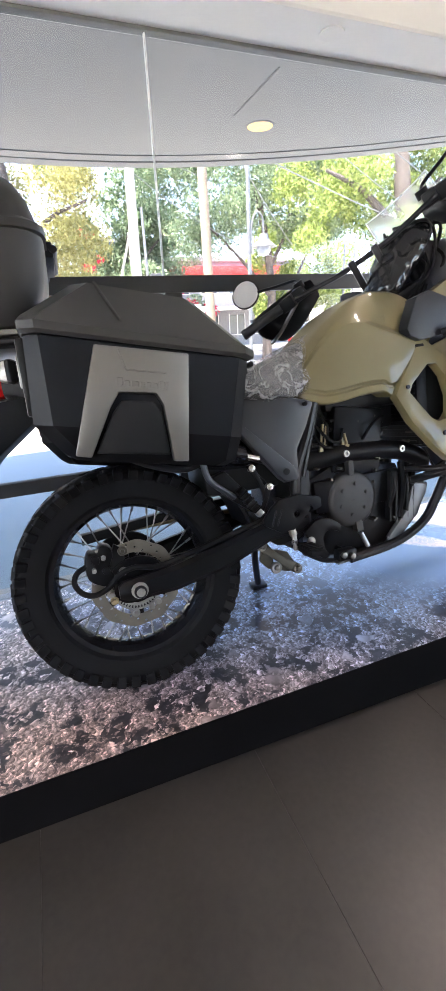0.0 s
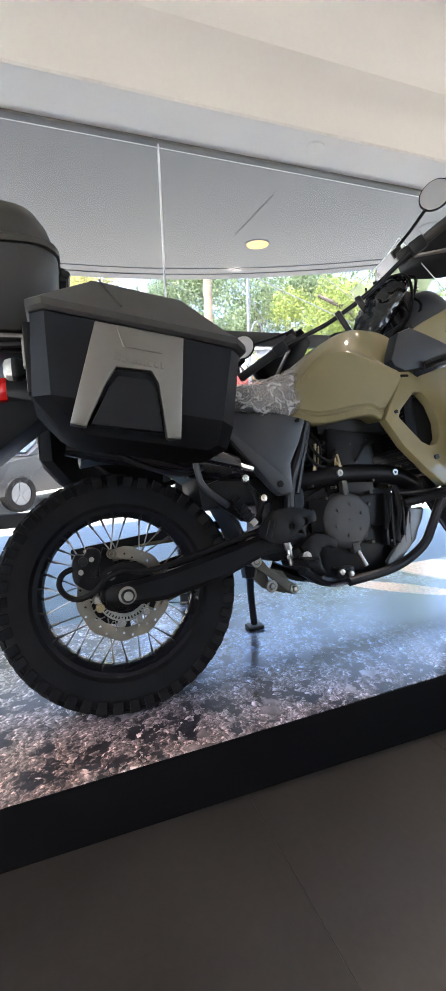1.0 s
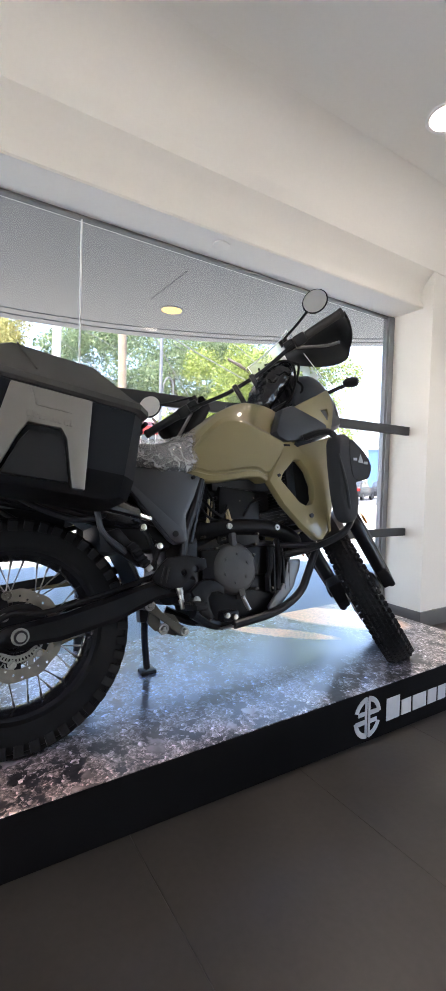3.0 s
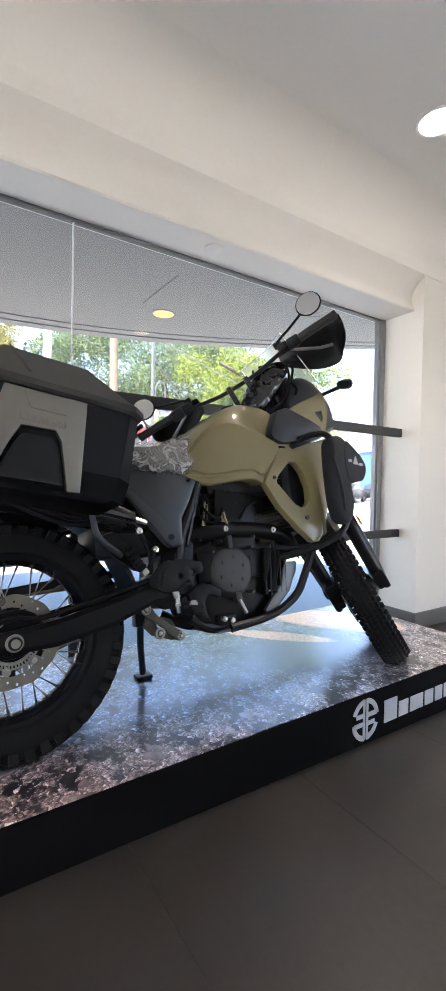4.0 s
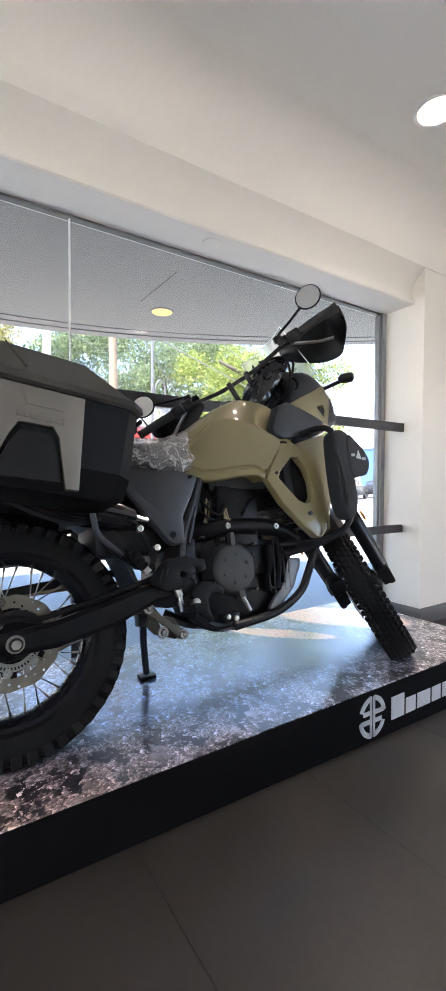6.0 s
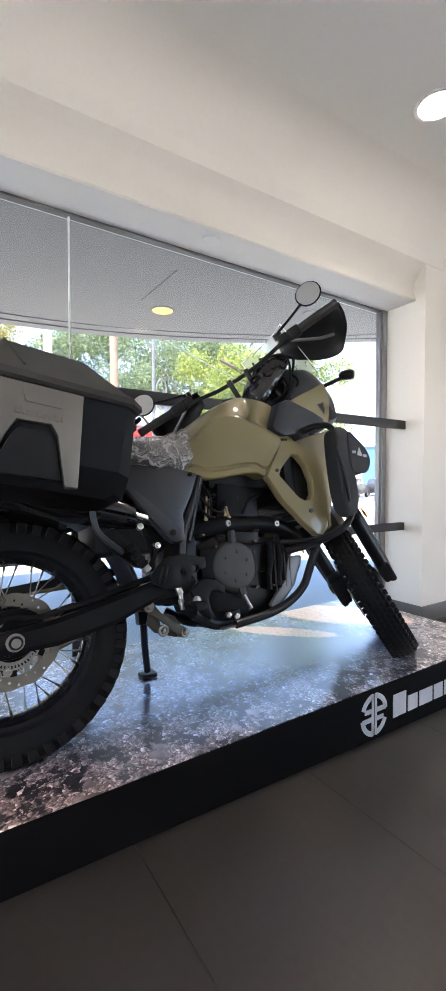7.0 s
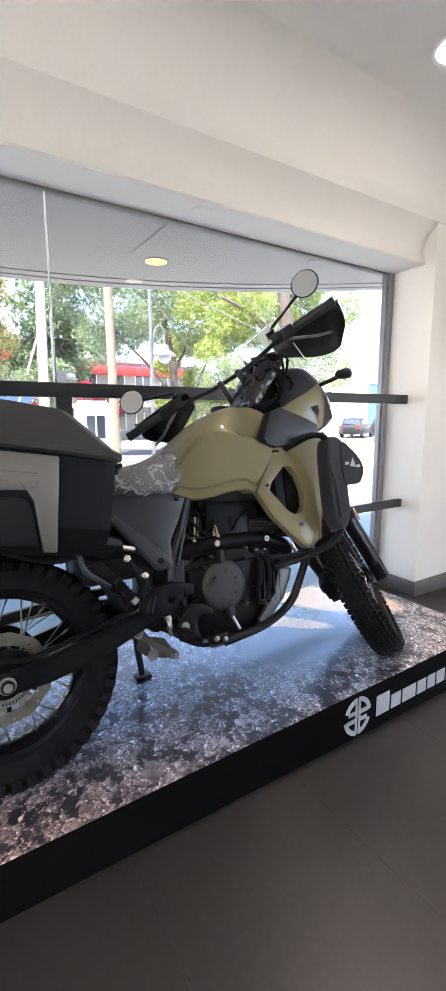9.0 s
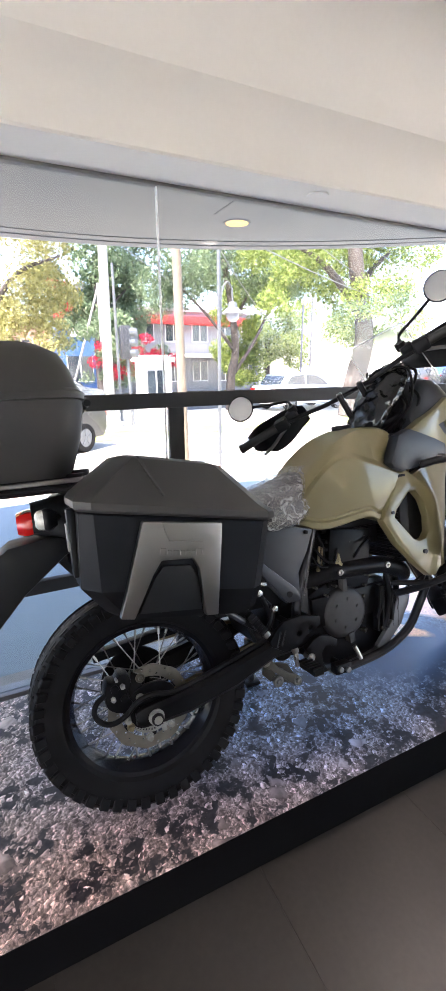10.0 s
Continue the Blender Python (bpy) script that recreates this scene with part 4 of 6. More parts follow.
# fuel tank
tank_rings = []
for x, zb, zs, zt, w, wi, wt in ((0.500, 0.742, 0.768, 0.790, 0.115, 0.108, 0.085), (0.530, 0.722, 0.822, 0.850, 0.137, 0.126, 0.100), (0.580, 0.708, 0.880, 0.915, 0.152, 0.138, 0.108), (0.640, 0.711, 0.925, 0.978, 0.161, 0.145, 0.112),
                                 (0.700, 0.720, 0.932, 1.022, 0.166, 0.146, 0.112), (0.760, 0.722, 0.910, 1.047, 0.170, 0.146, 0.110), (0.800, 0.707, 0.896, 1.054, 0.171, 0.146, 0.108), (0.865, 0.740, 0.871, 1.052, 0.172, 0.142, 0.106), (0.920, 0.820, 0.850, 1.036, 0.166, 0.134, 0.10), (0.962, 0.870, 0.890, 1.000, 0.15, 0.12, 0.09)):
    zt -= 0.024 * min(1.0, max(0.0, (x - 0.56) / 0.1))
    d = zt - zs
    k_ = min(1.0, (zs - zb) / 0.10)
    half = [(x, -w * 0.88, zb), (x, -w + 0.004, zb + 0.002), (x, -w, zb + 0.006), (x, -w, zb + 0.020 * k_ + 0.002), (x, -w + 0.007, zb + 0.026 * k_ + 0.002), (x, -w + 0.007, zb + 0.031 * k_ + 0.002), (x, -w + 0.001, zb + 0.037 * k_ + 0.002), (x, -w - 0.003, (zb * 0.45 + zs * 0.55)),
            (x, -w, zs - 0.010 * k_), (x, -w + 0.003, zs - 0.004 * k_), (x, -w + 0.009, zs + 0.002), (x, -wi - 0.004, zs + min(0.012, d * 0.2)), (x, -wi, zs + min(0.018, d * 0.3)),
            (x, -wi * 0.6 - wt * 0.4, zs + d * 0.55), (x, -wi * 0.25 - wt * 0.75, zs + d * 0.80), (x, -wt, zs + d * 0.90), (x, -wt * 0.86, zs + d * 0.955), (x, -wt * 0.5, zs + d * 0.985)]
    tank_rings.append(half + [(x, 0, zt)] + [(p, -q, r) for p, q, r in half[::-1]] + [(x, 0, zb + 0.02)])
def drawn_in(bm, k=0.16):
    for v in bm.verts:
        a = abs(v.co.y)
        v.co = Vector((v.co.x + 0.85 * k * a, v.co.y * (1 - k), v.co.z + 0.3 * k * a))
    return bm
tank = part("fuel_tank", drawn_in(smooth_loft(tank_rings, 7, 1)), PAINT, bike, "glossy khaki fuel tank", sharp=19)
part("filler_cap", cyl((0.80, 0, 1.026), (0.80, 0, 1.043), 0.035, seg=28, bevel=0.004), BLACKMETAL, tank)
part("inner_bodywork", merge(box(0.62, 0.98, -0.085, 0.085, 0.69, 0.80, 0.02), box(0.90, 1.10, -0.10, 0.10, 0.70, 1.0, 0.03), box(0.97, 1.05, -0.11, 0.11, 0.54, 0.80, 0.02)), PLASTIC, bike)

# side covers
cov = [(0.19, 0.742), (0.256, 0.758), (0.435, 0.760), (0.554, 0.730), (0.540, 0.700), (0.524, 0.663), (0.489, 0.604), (0.487, 0.530), (0.478, 0.516), (0.440, 0.516), (0.425, 0.528), (0.308, 0.676), (0.24, 0.712)]
for s in (-1, 1):
    sc = part("side_cover", plate(cov, s * 0.116, s * 0.144, bevel=0.013), COVER, bike, "dark grey plastic side cover")
    part("cover_ridge", plate([(0.200, 0.738), (0.262, 0.744), (0.330, 0.690), (0.470, 0.560), (0.484, 0.530), (0.474, 0.520), (0.444, 0.520), (0.428, 0.532), (0.312, 0.678), (0.246, 0.712)], s * 0.140, s * 0.1495, bevel=0.005), COVER, sc)
    for fx, fz, fr_ in ((0.443, 0.548, 0.0095), (0.52, 0.725, 0.006)):
        part("fastener", cyl((fx, s * 0.144, fz), (fx, s * 0.1525, fz), fr_, seg=16), RUBBER, sc)

# radiator shrouds with their openings
sh_out = [(0.893, 0.868), (0.860, 0.810), (0.815, 0.749), (0.788, 0.708), (0.836, 0.622), (0.907, 0.540), (0.957, 0.492), (0.985, 0.488), (1.018, 0.520), (1.030, 0.623), (1.036, 0.717), (1.012, 0.775), (0.960, 0.832), (0.92, 0.865)]
sh_in = [(0.914, 0.788), (0.854, 0.734), (0.842, 0.711), (0.908, 0.630), (0.935, 0.617), (0.962, 0.622), (0.980, 0.642), (0.987, 0.693), (0.973, 0.751), (0.943, 0.788)]
for s in (-1, 1):
    sh = plate([tuple(p[:]) for p in [(a.x, a.z) for a in spline([(x, 0, z) for x, z in sh_out], 1, True)]], s * 0.150, s * 0.185,
               [[(a.x, a.z) for a in spline([(x, 0, z) for x, z in sh_in], 1, True)]], bevel=0.007)
    for v in sh.verts:
        v.co.y += s * (0.02 * max(0, 0.75 - v.co.z) / 0.2 - 0.02 * max(0, v.co.z - 0.78) / 0.1)
    shr = part("radiator_shroud", drawn_in(sh), PAINT, bike, "glossy khaki radiator shroud with an opening", sharp=45)
    fr = [[(1.028, s * 0.165, 0.50), (1.035, s * 0.205, 0.52), (1.105, s * 0.11, 0.53)], [(1.032, s * 0.16, 0.62), (1.045, s * 0.19, 0.62), (1.165, s * 0.10, 0.655)],
          [(1.036, s * 0.15, 0.72), (1.045, s * 0.175, 0.73), (1.185, s * 0.095, 0.79)], [(0.96, s * 0.14, 0.84), (0.97, s * 0.16, 0.85), (1.205, s * 0.09, 0.92)]]
    fr = [list(r) + [(r[2][0] - 0.01, r[2][1] - s * 0.02, r[2][2]), (r[0][0], r[0][1] - s * 0.03, r[0][2])] for r in fr]
    part("front_face", drawn_in(smooth_loft(fr, 5, 3)), PAINT, shr, sharp=50)
    for sx, sz, sy, sr in ((0.948, 0.578, 0.195, 0.008), (0.832, 0.728, 0.178, 0.006)):
        part("screw", drawn_in(cyl((sx, s * sy, sz), (sx, s * (sy + 0.014), sz), sr, seg=14)), BLACKMETAL, shr)
radiator = part("radiator", box(0.90, 0.94, -0.145, 0.145, 0.56, 0.86, 0.006), ENGINE, bike, "black radiator behind the shroud")
for i in range(24):
    part("fin", box(0.894, 0.899, -0.14, 0.14, 0.57 + 0.012 * i, 0.574 + 0.012 * i), ENGINE, radiator)

# upper side panels and headlight cowl
pan = [(0.856, 0.897), (0.895, 0.985), (0.945, 1.003), (1.0, 0.984), (1.06, 0.962), (1.108, 0.940), (1.11, 0.900), (1.07, 0.905), (1.05, 0.885), (1.012, 0.878), (0.904, 0.862), (0.866, 0.877)]
cow = [(0.955, 0.996), (1.03, 1.036), (1.10, 1.068), (1.187, 1.112), (1.205, 1.085), (1.215, 1.04), (1.20, 0.985), (1.180, 0.940), (1.115, 0.915), (1.05, 0.945)]
cow_h = [(1.120, 1.012), (1.160, 0.976), (1.172, 1.000), (1.168, 1.026)]
for s in (-1, 1):
    p_ = plate(pan, s * 0.125, s * 0.172, bevel=0.007)
    part("side_panel", drawn_in(p_, 0.10), COVER, bike, "dark grey upper side panel")
    c_ = plate(cow, s * 0.105, s * 0.145, [cow_h], bevel=0.006)
    for v in c_.verts:
        v.co.y -= s * 0.25 * max(0, v.co.x - 1.08)
    part("headlight_side", c_, PAINT, bike, "glossy khaki headlight surround", sharp=45)
part("cowl", smooth_loft([[(x, -w, z0), (x, -w * 1.02, (z0 + z1) / 2), (x, -w * 0.7, z1), (x, w * 0.7, z1), (x, w * 1.02, (z0 + z1) / 2), (x, w, z0)] for x, w, z0, z1 in
                          ((1.02, 0.11, 0.93, 1.06), (1.07, 0.115, 0.92, 1.155), (1.14, 0.11, 0.92, 1.178), (1.21, 0.095, 0.94, 1.155), (1.27, 0.075, 0.97, 1.10))], 4, 4), COVER, bike, "dark headlight cowl")
part("headlight", smooth_loft([[(x, -w, z0), (x, w, z0), (x, w * 0.9, z1), (x, -w * 0.9, z1)] for x, w, z0, z1 in ((1.26, 0.075, 0.98, 1.09), (1.285, 0.06, 0.99, 1.075))], 3, 4), LENS, bike, "clear headlight lens")
for s in (-1, 1):
    fi = part("front_indicator", merge(cyl((1.19, s * 0.08, 1.10), (1.262, s * 0.145, 1.128), 0.008), moved(smooth_loft([[(x, w * math.cos(a), h * math.sin(a)) for a in [math.pi * 2 * i / 8 for i in range(8)]] for x, w, h in ((-0.03, 0.008, 0.008), (-0.015, 0.022, 0.018), (0.02, 0.025, 0.020), (0.032, 0.014, 0.012))], 4, 3), pose(1.275, s * 0.165, 1.136, 0, 0, s * 40))), PLASTIC, bike, "black front indicator")
# windscreen
def screen_pt(u, v):
    lo = Vector((1.185, -0.10, 1.17)).lerp(Vector((1.165, 0.235, 1.19)), (u + 1) / 2)
    hi = Vector((1.076, -0.035, 1.392)).lerp(Vector((1.100, 0.300, 1.372)), (u + 1) / 2)
    p = lo.lerp(hi, v)
    bow = (1 - u * u) * 0.035
    return (p.x + bow, p.y, p.z + bow * 0.4)
NS = 14
sv = bmesh.new()
grid = [[sv.verts.new(screen_pt(-1 + 2 * i / NS, j / 8)) for j in range(9)] for i in range(NS + 1)]
for i in range(NS):
    for j in range(8):
        sv.faces.new((grid[i][j], grid[i + 1][j], grid[i + 1][j + 1], grid[i][j + 1]))
bmesh.ops.solidify(sv, geom=sv.faces[:], thickness=0.003)
ws = part("windscreen", sv, SCREEN, bike, "small clear acrylic windscreen", sharp=50)
ws.visible_shadow = False
rim_pts = [screen_pt(-1 + 2 * i / 10, 1) for i in range(11)] + [screen_pt(1, 1 - i / 5) for i in range(1, 6)]
part("edge", merge(tube(rim_pts, 0.0028, 6, 1), tube([screen_pt(-1, i / 5) for i in range(6)], 0.0022, 6, 1)), SILICONE, ws, "pale polished edge")

# engine, frame and pipes
eng = [(0.50, 0.50), (0.60, 0.535), (0.84, 0.515), (0.862, 0.45), (0.865, 0.40), (0.834, 0.309), (0.761, 0.267), (0.588, 0.262), (0.518, 0.300), (0.49, 0.38)]
engine = part("engine", moved(plate(eng, -0.092, 0.092, bevel=0.012), pose(0.014, 0, -0.004)), ENGINE, bike, "black single-cylinder engine")
part("cylinder", moved(box(-0.085, 0.085, -0.10, 0.10, 0, 0.20, 0.012), pose(0.70, 0, 0.50, 0, 8, 0)), ENGINE, engine)
for i in range(6):
    part("cooling_fin", moved(box(-0.095, 0.095, -0.092, 0.092, 0.02 + 0.026 * i, 0.032 + 0.026 * i, 0.003, 1), pose(0.70, 0, 0.50, 0, 8, 0)), ENGINE, engine)
part("side_casing", moved(box(0.53, 0.84, -0.135, -0.11, 0.40, 0.50, 0.012), pose(0.016, 0.027, -0.004)), ENGINE, engine)
for i in range(5):
    part("rib", moved(box(-0.004, 0.004, -0.128, -0.10, 0.335, 0.495 - 0.008 * i, 0.002, 1), pose(0.775 + 0.021 * i, 0.006, 0.0, 0, 4, 0)), ENGINE, engine)
for pts, r_ in (([(0.852, -0.112, 0.515), (0.848, -0.122, 0.43), (0.828, -0.116, 0.345)], 0.010), ([(0.898, -0.105, 0.50), (0.888, -0.112, 0.41), (0.857, -0.104, 0.325)], 0.011), ([(0.812, -0.125, 0.49), (0.802, -0.132, 0.43), (0.790, -0.124, 0.385)], 0.008),
                ([(0.885, -0.115, 0.440), (0.93, -0.14, 0.475), (1.0, -0.135, 0.497), (1.07, -0.12, 0.512)], 0.0035), ([(0.575, -0.10, 0.66), (0.60, -0.115, 0.62), (0.635, -0.118, 0.605), (0.665, -0.10, 0.64)], 0.0045), ([(0.56, -0.10, 0.64), (0.585, -0.11, 0.60), (0.62, -0.105, 0.59)], 0.004),
                ([(0.60, -0.09, 0.69), (0.612, -0.10, 0.65), (0.605, -0.10, 0.60)], 0.005), ([(0.73, -0.10, 0.60), (0.75, -0.12, 0.64), (0.80, -0.11, 0.66)], 0.005)):
    part("hose", tube(pts, r_, 8), RUBBER, engine, "black rubber hose")
for p0, p1, r_ in (((0.595, -0.104, 0.661), (0.583, -0.104, 0.590), 0.0042), ((0.609, -0.100, 0.655), (0.600, -0.100, 0.60), 0.003), ((0.664, -0.104, 0.626), (0.671, -0.104, 0.592), 0.005), ((0.655, -0.102, 0.62), (0.660, -0.102, 0.600), 0.004)):
    part("adjuster", merge(cyl(p0, p1, r_, seg=8), cyl(p1, Vector(p1) - Vector((0, 0, 0.008)), r_ * 1.7, seg=6)), GOLD, engine, "small brass and zinc adjuster")
for bx, bz, y_ in ((0.766, 0.536, -0.128), (0.804, 0.348, -0.13), (0.558, 0.535, -0.125), (0.634, 0.526, -0.125), (0.735, 0.351, -0.128), (0.885, 0.575, -0.12), (0.90, 0.60, -0.12), (0.78, 0.665, -0.10), (0.72, 0.655, -0.10)):
    part("bolt", cyl((bx, y_, bz), (bx, y_ + 0.03, bz), 0.0045, seg=6, bevel=0.001), CASTAL, engine, "dull zinc bolt")
part("carburettor", box(0.60, 0.66, -0.075, 0.075, 0.60, 0.66, 0.02), ENGINE, engine)
for bx, bz in ((0.735, 0.355), (0.84, 0.43), (0.81, 0.335), (0.59, 0.50), (0.735, 0.47), (0.745, 0.505)):
    part("bolt", moved(cyl((bx, -0.141, bz), (bx, -0.118, bz), 0.0050, seg=6, bevel=0.001), pose(0.016, 0.027, -0.004)), CASTAL, engine, "dull zinc bolt")
CCM = pose(0.022, 0.040, -0.007)


def lathe_dome(at):
    """A round cover with a softly domed face and rounded rim, facing -y."""
    prof = [(0.001, -0.040), (0.045, -0.0395), (0.066, -0.038), (0.076, -0.0355), (0.083, -0.030), (0.087, -0.020), (0.091, 0.0), (0.001, 0.0)]
    return moved(lathe(prof, 56), Matrix.Translation(at))


cc = part("clutch_cover", moved(merge(lathe_dome((0.650, -0.118, 0.433)),
                                moved(box(-0.009, 0.009, -0.163, -0.12, 0.075, 0.118, 0.003), pose(0.650, 0, 0.433, 0, -2, 0)), moved(box(-0.012, 0.012, -0.158, -0.12, 0.07, 0.105, 0.004), pose(0.650, 0, 0.433, 0, 170, 0))), CCM), CLUTCH, bike, "round grey clutch cover")
for i in range(6):
    bx, bz = 0.650 + 0.047 * math.cos(radians(20 + 60 * i)), 0.433 + 0.047 * math.sin(radians(20 + 60 * i))
    part("bolt", moved(cyl((bx, -0.1615, bz), (bx, -0.155, bz), 0.005, seg=8), CCM), CLUTCH, cc)
part("exhaust_header", moved(tube([(0.95, -0.05, 0.47), (0.94, -0.11, 0.49), (0.90, -0.132, 0.520), (0.823, -0.134, 0.548), (0.70, -0.132, 0.560), (0.60, -0.13, 0.560), (0.52, -0.12, 0.552), (0.44, -0.10, 0.56), (0.36, -0.13, 0.60)], 0.030, 16), pose(0.024, 0.042, 0.004)), ENGINE, bike, "black exhaust header under a heat shield")
for bx, bz in ((0.628, 0.562), (0.826, 0.550)):
    part("bolt", moved(merge(lathe_ring(0.0055, 0.0105, (bx, -0.168, bz)), cyl((bx, -0.167, bz), (bx, -0.158, bz), 0.006, seg=16)), pose(0.028, 0.046, 0.005)), STEEL, bike, "zinc bolt")
part("frame_tube", merge(tube([(0.562, -0.118, 0.725), (0.528, -0.122, 0.634), (0.487, -0.126, 0.542), (0.470, -0.12, 0.42)], 0.015), tube([(0.580, -0.10, 0.72), (0.545, -0.105, 0.62), (0.510, -0.11, 0.52)], 0.010),
                         tube([(0.585, 0.118, 0.72), (0.550, 0.122, 0.624), (0.512, 0.126, 0.510), (0.495, 0.12, 0.40)], 0.015),
                         tube([(0.98, 0, 0.92), (0.94, -0.05, 0.70), (0.895, -0.065, 0.46), (0.84, -0.07, 0.32), (0.76, -0.07, 0.258), (0.60, -0.08, 0.25), (0.50, -0.11, 0.30)], 0.017),
                         tube([(0.98, 0, 0.92), (0.94, 0.05, 0.70), (0.895, 0.065, 0.46), (0.84, 0.07, 0.32), (0.76, 0.07, 0.258), (0.60, 0.08, 0.25), (0.50, 0.11, 0.30)], 0.017),
                         *[tube([(0.50, s * 0.115, 0.55), (0.36, s * 0.115, 0.60), (0.20, s * 0.11, 0.70), (0.05, s * 0.10, 0.78)], 0.012) for s in (-1, 1)]), BLACKMETAL, bike, "black steel frame")
part("pivot_casting", merge(plate([(0.415, 0.345), (0.43, 0.50), (0.50, 0.56), (0.545, 0.54), (0.535, 0.36), (0.48, 0.325)], -0.098, 0.098, bevel=0.01)), ENGINE, bike)
part("airbox", merge(box(0.22, 0.50, -0.10, 0.10, 0.50, 0.74, 0.03), box(0.50, 0.66, -0.06, 0.06, 0.61, 0.71, 0.03), box(0.60, 0.88, -0.06, 0.06, 0.62, 0.72, 0.02)), PLASTIC, bike)
part("skid_plate", merge(*[plate([(0.888, 0.440), (0.945, 0.432), (0.935, 0.40), (0.890, 0.335), (0.80, 0.262), (0.785, 0.285), (0.862, 0.362)], s * 0.104, s * 0.122, bevel=0.004) for s in (-1, 1)], loft([[(x, -0.12, z), (x, 0.12, z), (x - 0.006, 0.12, z + 0.006), (x - 0.006, -0.12, z + 0.006)] for x, z in ((0.945, 0.432), (0.90, 0.34), (0.80, 0.255), (0.60, 0.235))])), SKID, bike, "grey metal skid plate")
for s in (-1, 1):
    part("engine_guard", merge(tube([(1.012, s * 0.150, 0.488), (0.985, s * 0.145, 0.438), (0.953, s * 0.138, 0.376), (0.922, s * 0.134, 0.328), (0.862, s * 0.130, 0.288), (0.78, s * 0.126, 0.262), (0.64, s * 0.122, 0.247)], 0.0145),
                               tube([(0.865, s * 0.135, 0.455), (0.90, s * 0.150, 0.461), (0.95, s * 0.17, 0.470), (1.03, s * 0.205, 0.495), (1.09, s * 0.225, 0.530), (1.122, s * 0.232, 0.60), (1.115, s * 0.228, 0.72), (1.10, s * 0.232, 0.83), (1.075, s * 0.222, 0.888), (1.035, s * 0.20, 0.895), (0.99, s * 0.16, 0.882)], 0.0125),
                               tube([(0.86, s * 0.12, 0.49), (0.93, s * 0.16, 0.485), (0.99, s * 0.185, 0.482)], 0.009)), BLACKMETAL, bike, "black tubular engine guard")
# soft bags on the guards
def bag(s):
    def ring(y, k):
        o = [(1.078, 0.880), (1.125, 0.885), (1.155, 0.845), (1.150, 0.76), (1.142, 0.68), (1.142, 0.610), (1.118, 0.553), (1.078, 0.556), (1.060, 0.613), (1.060, 0.75), (1.066, 0.84)]
        cx, cz = 1.10, 0.71
        return [(cx + (x - cx) * k, s * y, cz + (z - cz) * k) for x, z in o]
    b = part("guard_bag", smooth_loft([ring(0.185, 0.8), ring(0.195, 0.95), ring(0.225, 0.98), ring(0.248, 0.94), ring(0.256, 0.8)], 3, 4), FABRIC, bike, "black fabric bag strapped to the engine guard")
    part("flap", smooth_loft([[(x, s * y, z) for x, z in ((1.130, 0.858), (1.17, 0.835), (1.207, 0.797), (1.222, 0.755), (1.198, 0.712), (1.16, 0.706), (1.124, 0.716), (1.118, 0.79))] for y in (0.205, 0.245, 0.255, 0.258)], 3, 4), FABRIC, b)
    yy = s * 0.259
    part("label_bar", merge(plate([(1.155, 0.772), (1.172, 0.802), (1.182, 0.768)], yy - s * 0.002, yy + s * 0.0015), *[box(1.132 + 0.0, 1.15, min(yy, yy + s * 0.0015), max(yy, yy + s * 0.0015), 0.778, 0.788) for _ in (0,)],
                            box(1.186, 1.204, min(yy, yy + s * 0.0015), max(yy, yy + s * 0.0015), 0.765, 0.775)), VINYL, b, "white printed mark")
    part("strap", tube([(1.06, s * 0.256, 0.80), (1.075, s * 0.262, 0.70), (1.085, s * 0.256, 0.60)], 0.006, 6), FABRIC, b)
for s in (-1, 1):
    bag(s)

# footrests, pedal, linkages
peg = [(0.353, 0.427), (0.380, 0.458), (0.406, 0.477), (0.466, 0.481), (0.531, 0.465), (0.533, 0.437), (0.483, 0.420), (0.443, 0.386), (0.398, 0.386), (0.357, 0.411)]
fp = part("heel_plate", plate(peg, -0.168, -0.154, [[(hx + 0.0085 * math.cos(a), hz + 0.0085 * math.sin(a)) for a in [2 * math.pi * i / 12 for i in range(12)]] for hx, hz in ((0.453, 0.429), (0.495, 0.437))], bevel=0.003), ENGINE, bike, "black heel guard plate")
for hx in (0.384, 0.400):
    part("slot", moved(box(-0.0025, 0.0025, -0.1695, -0.166, -0.024, 0.024, 0.001, 1), pose(hx, 0, 0.428, 0, 20, 0)), BLACKMETAL, fp)
part("standoff", merge(*[cyl((hx, -0.156, hz), (hx, -0.09, hz), 0.009, seg=12) for hx, hz in ((0.430, 0.462), (0.512, 0.455))]), BLACKMETAL, fp)
part("brake_pedal", merge(plate([(0.475, 0.372), (0.505, 0.395), (0.530, 0.402), (0.565, 0.392), (0.592, 0.372), (0.588, 0.350), (0.566, 0.360), (0.545, 0.362), (0.53, 0.345), (0.535, 0.31), (0.55, 0.285), (0.53, 0.28), (0.505, 0.30), (0.49, 0.33)], -0.165, -0.145, bevel=0.004),
                          box(0.565, 0.625, -0.185, -0.150, 0.268, 0.300, 0.008), cyl((0.60, -0.15, 0.285), (0.60, -0.12, 0.285), 0.012)), ENGINE, bike, "black brake pedal")
fr_ = part("footrest", box(0.452, 0.488, -0.235, -0.150, 0.318, 0.336, 0.006), RUBBER, bike, "black rubber footrest")
for i in range(6):
    part("rubber_bar", box(0.450, 0.490, -0.232 + 0.014 * i, -0.226 + 0.014 * i, 0.334, 0.342, 0.001, 1), RUBBER, fr_)
part("bolt", merge(cyl((0.491, -0.168, 0.342), (0.491, -0.135, 0.342), 0.010, seg=6, bevel=0.0015), cyl((0.491, -0.166, 0.342), (0.491, -0.140, 0.342), 0.0135)), STEEL, bike, "zinc pivot bolt")
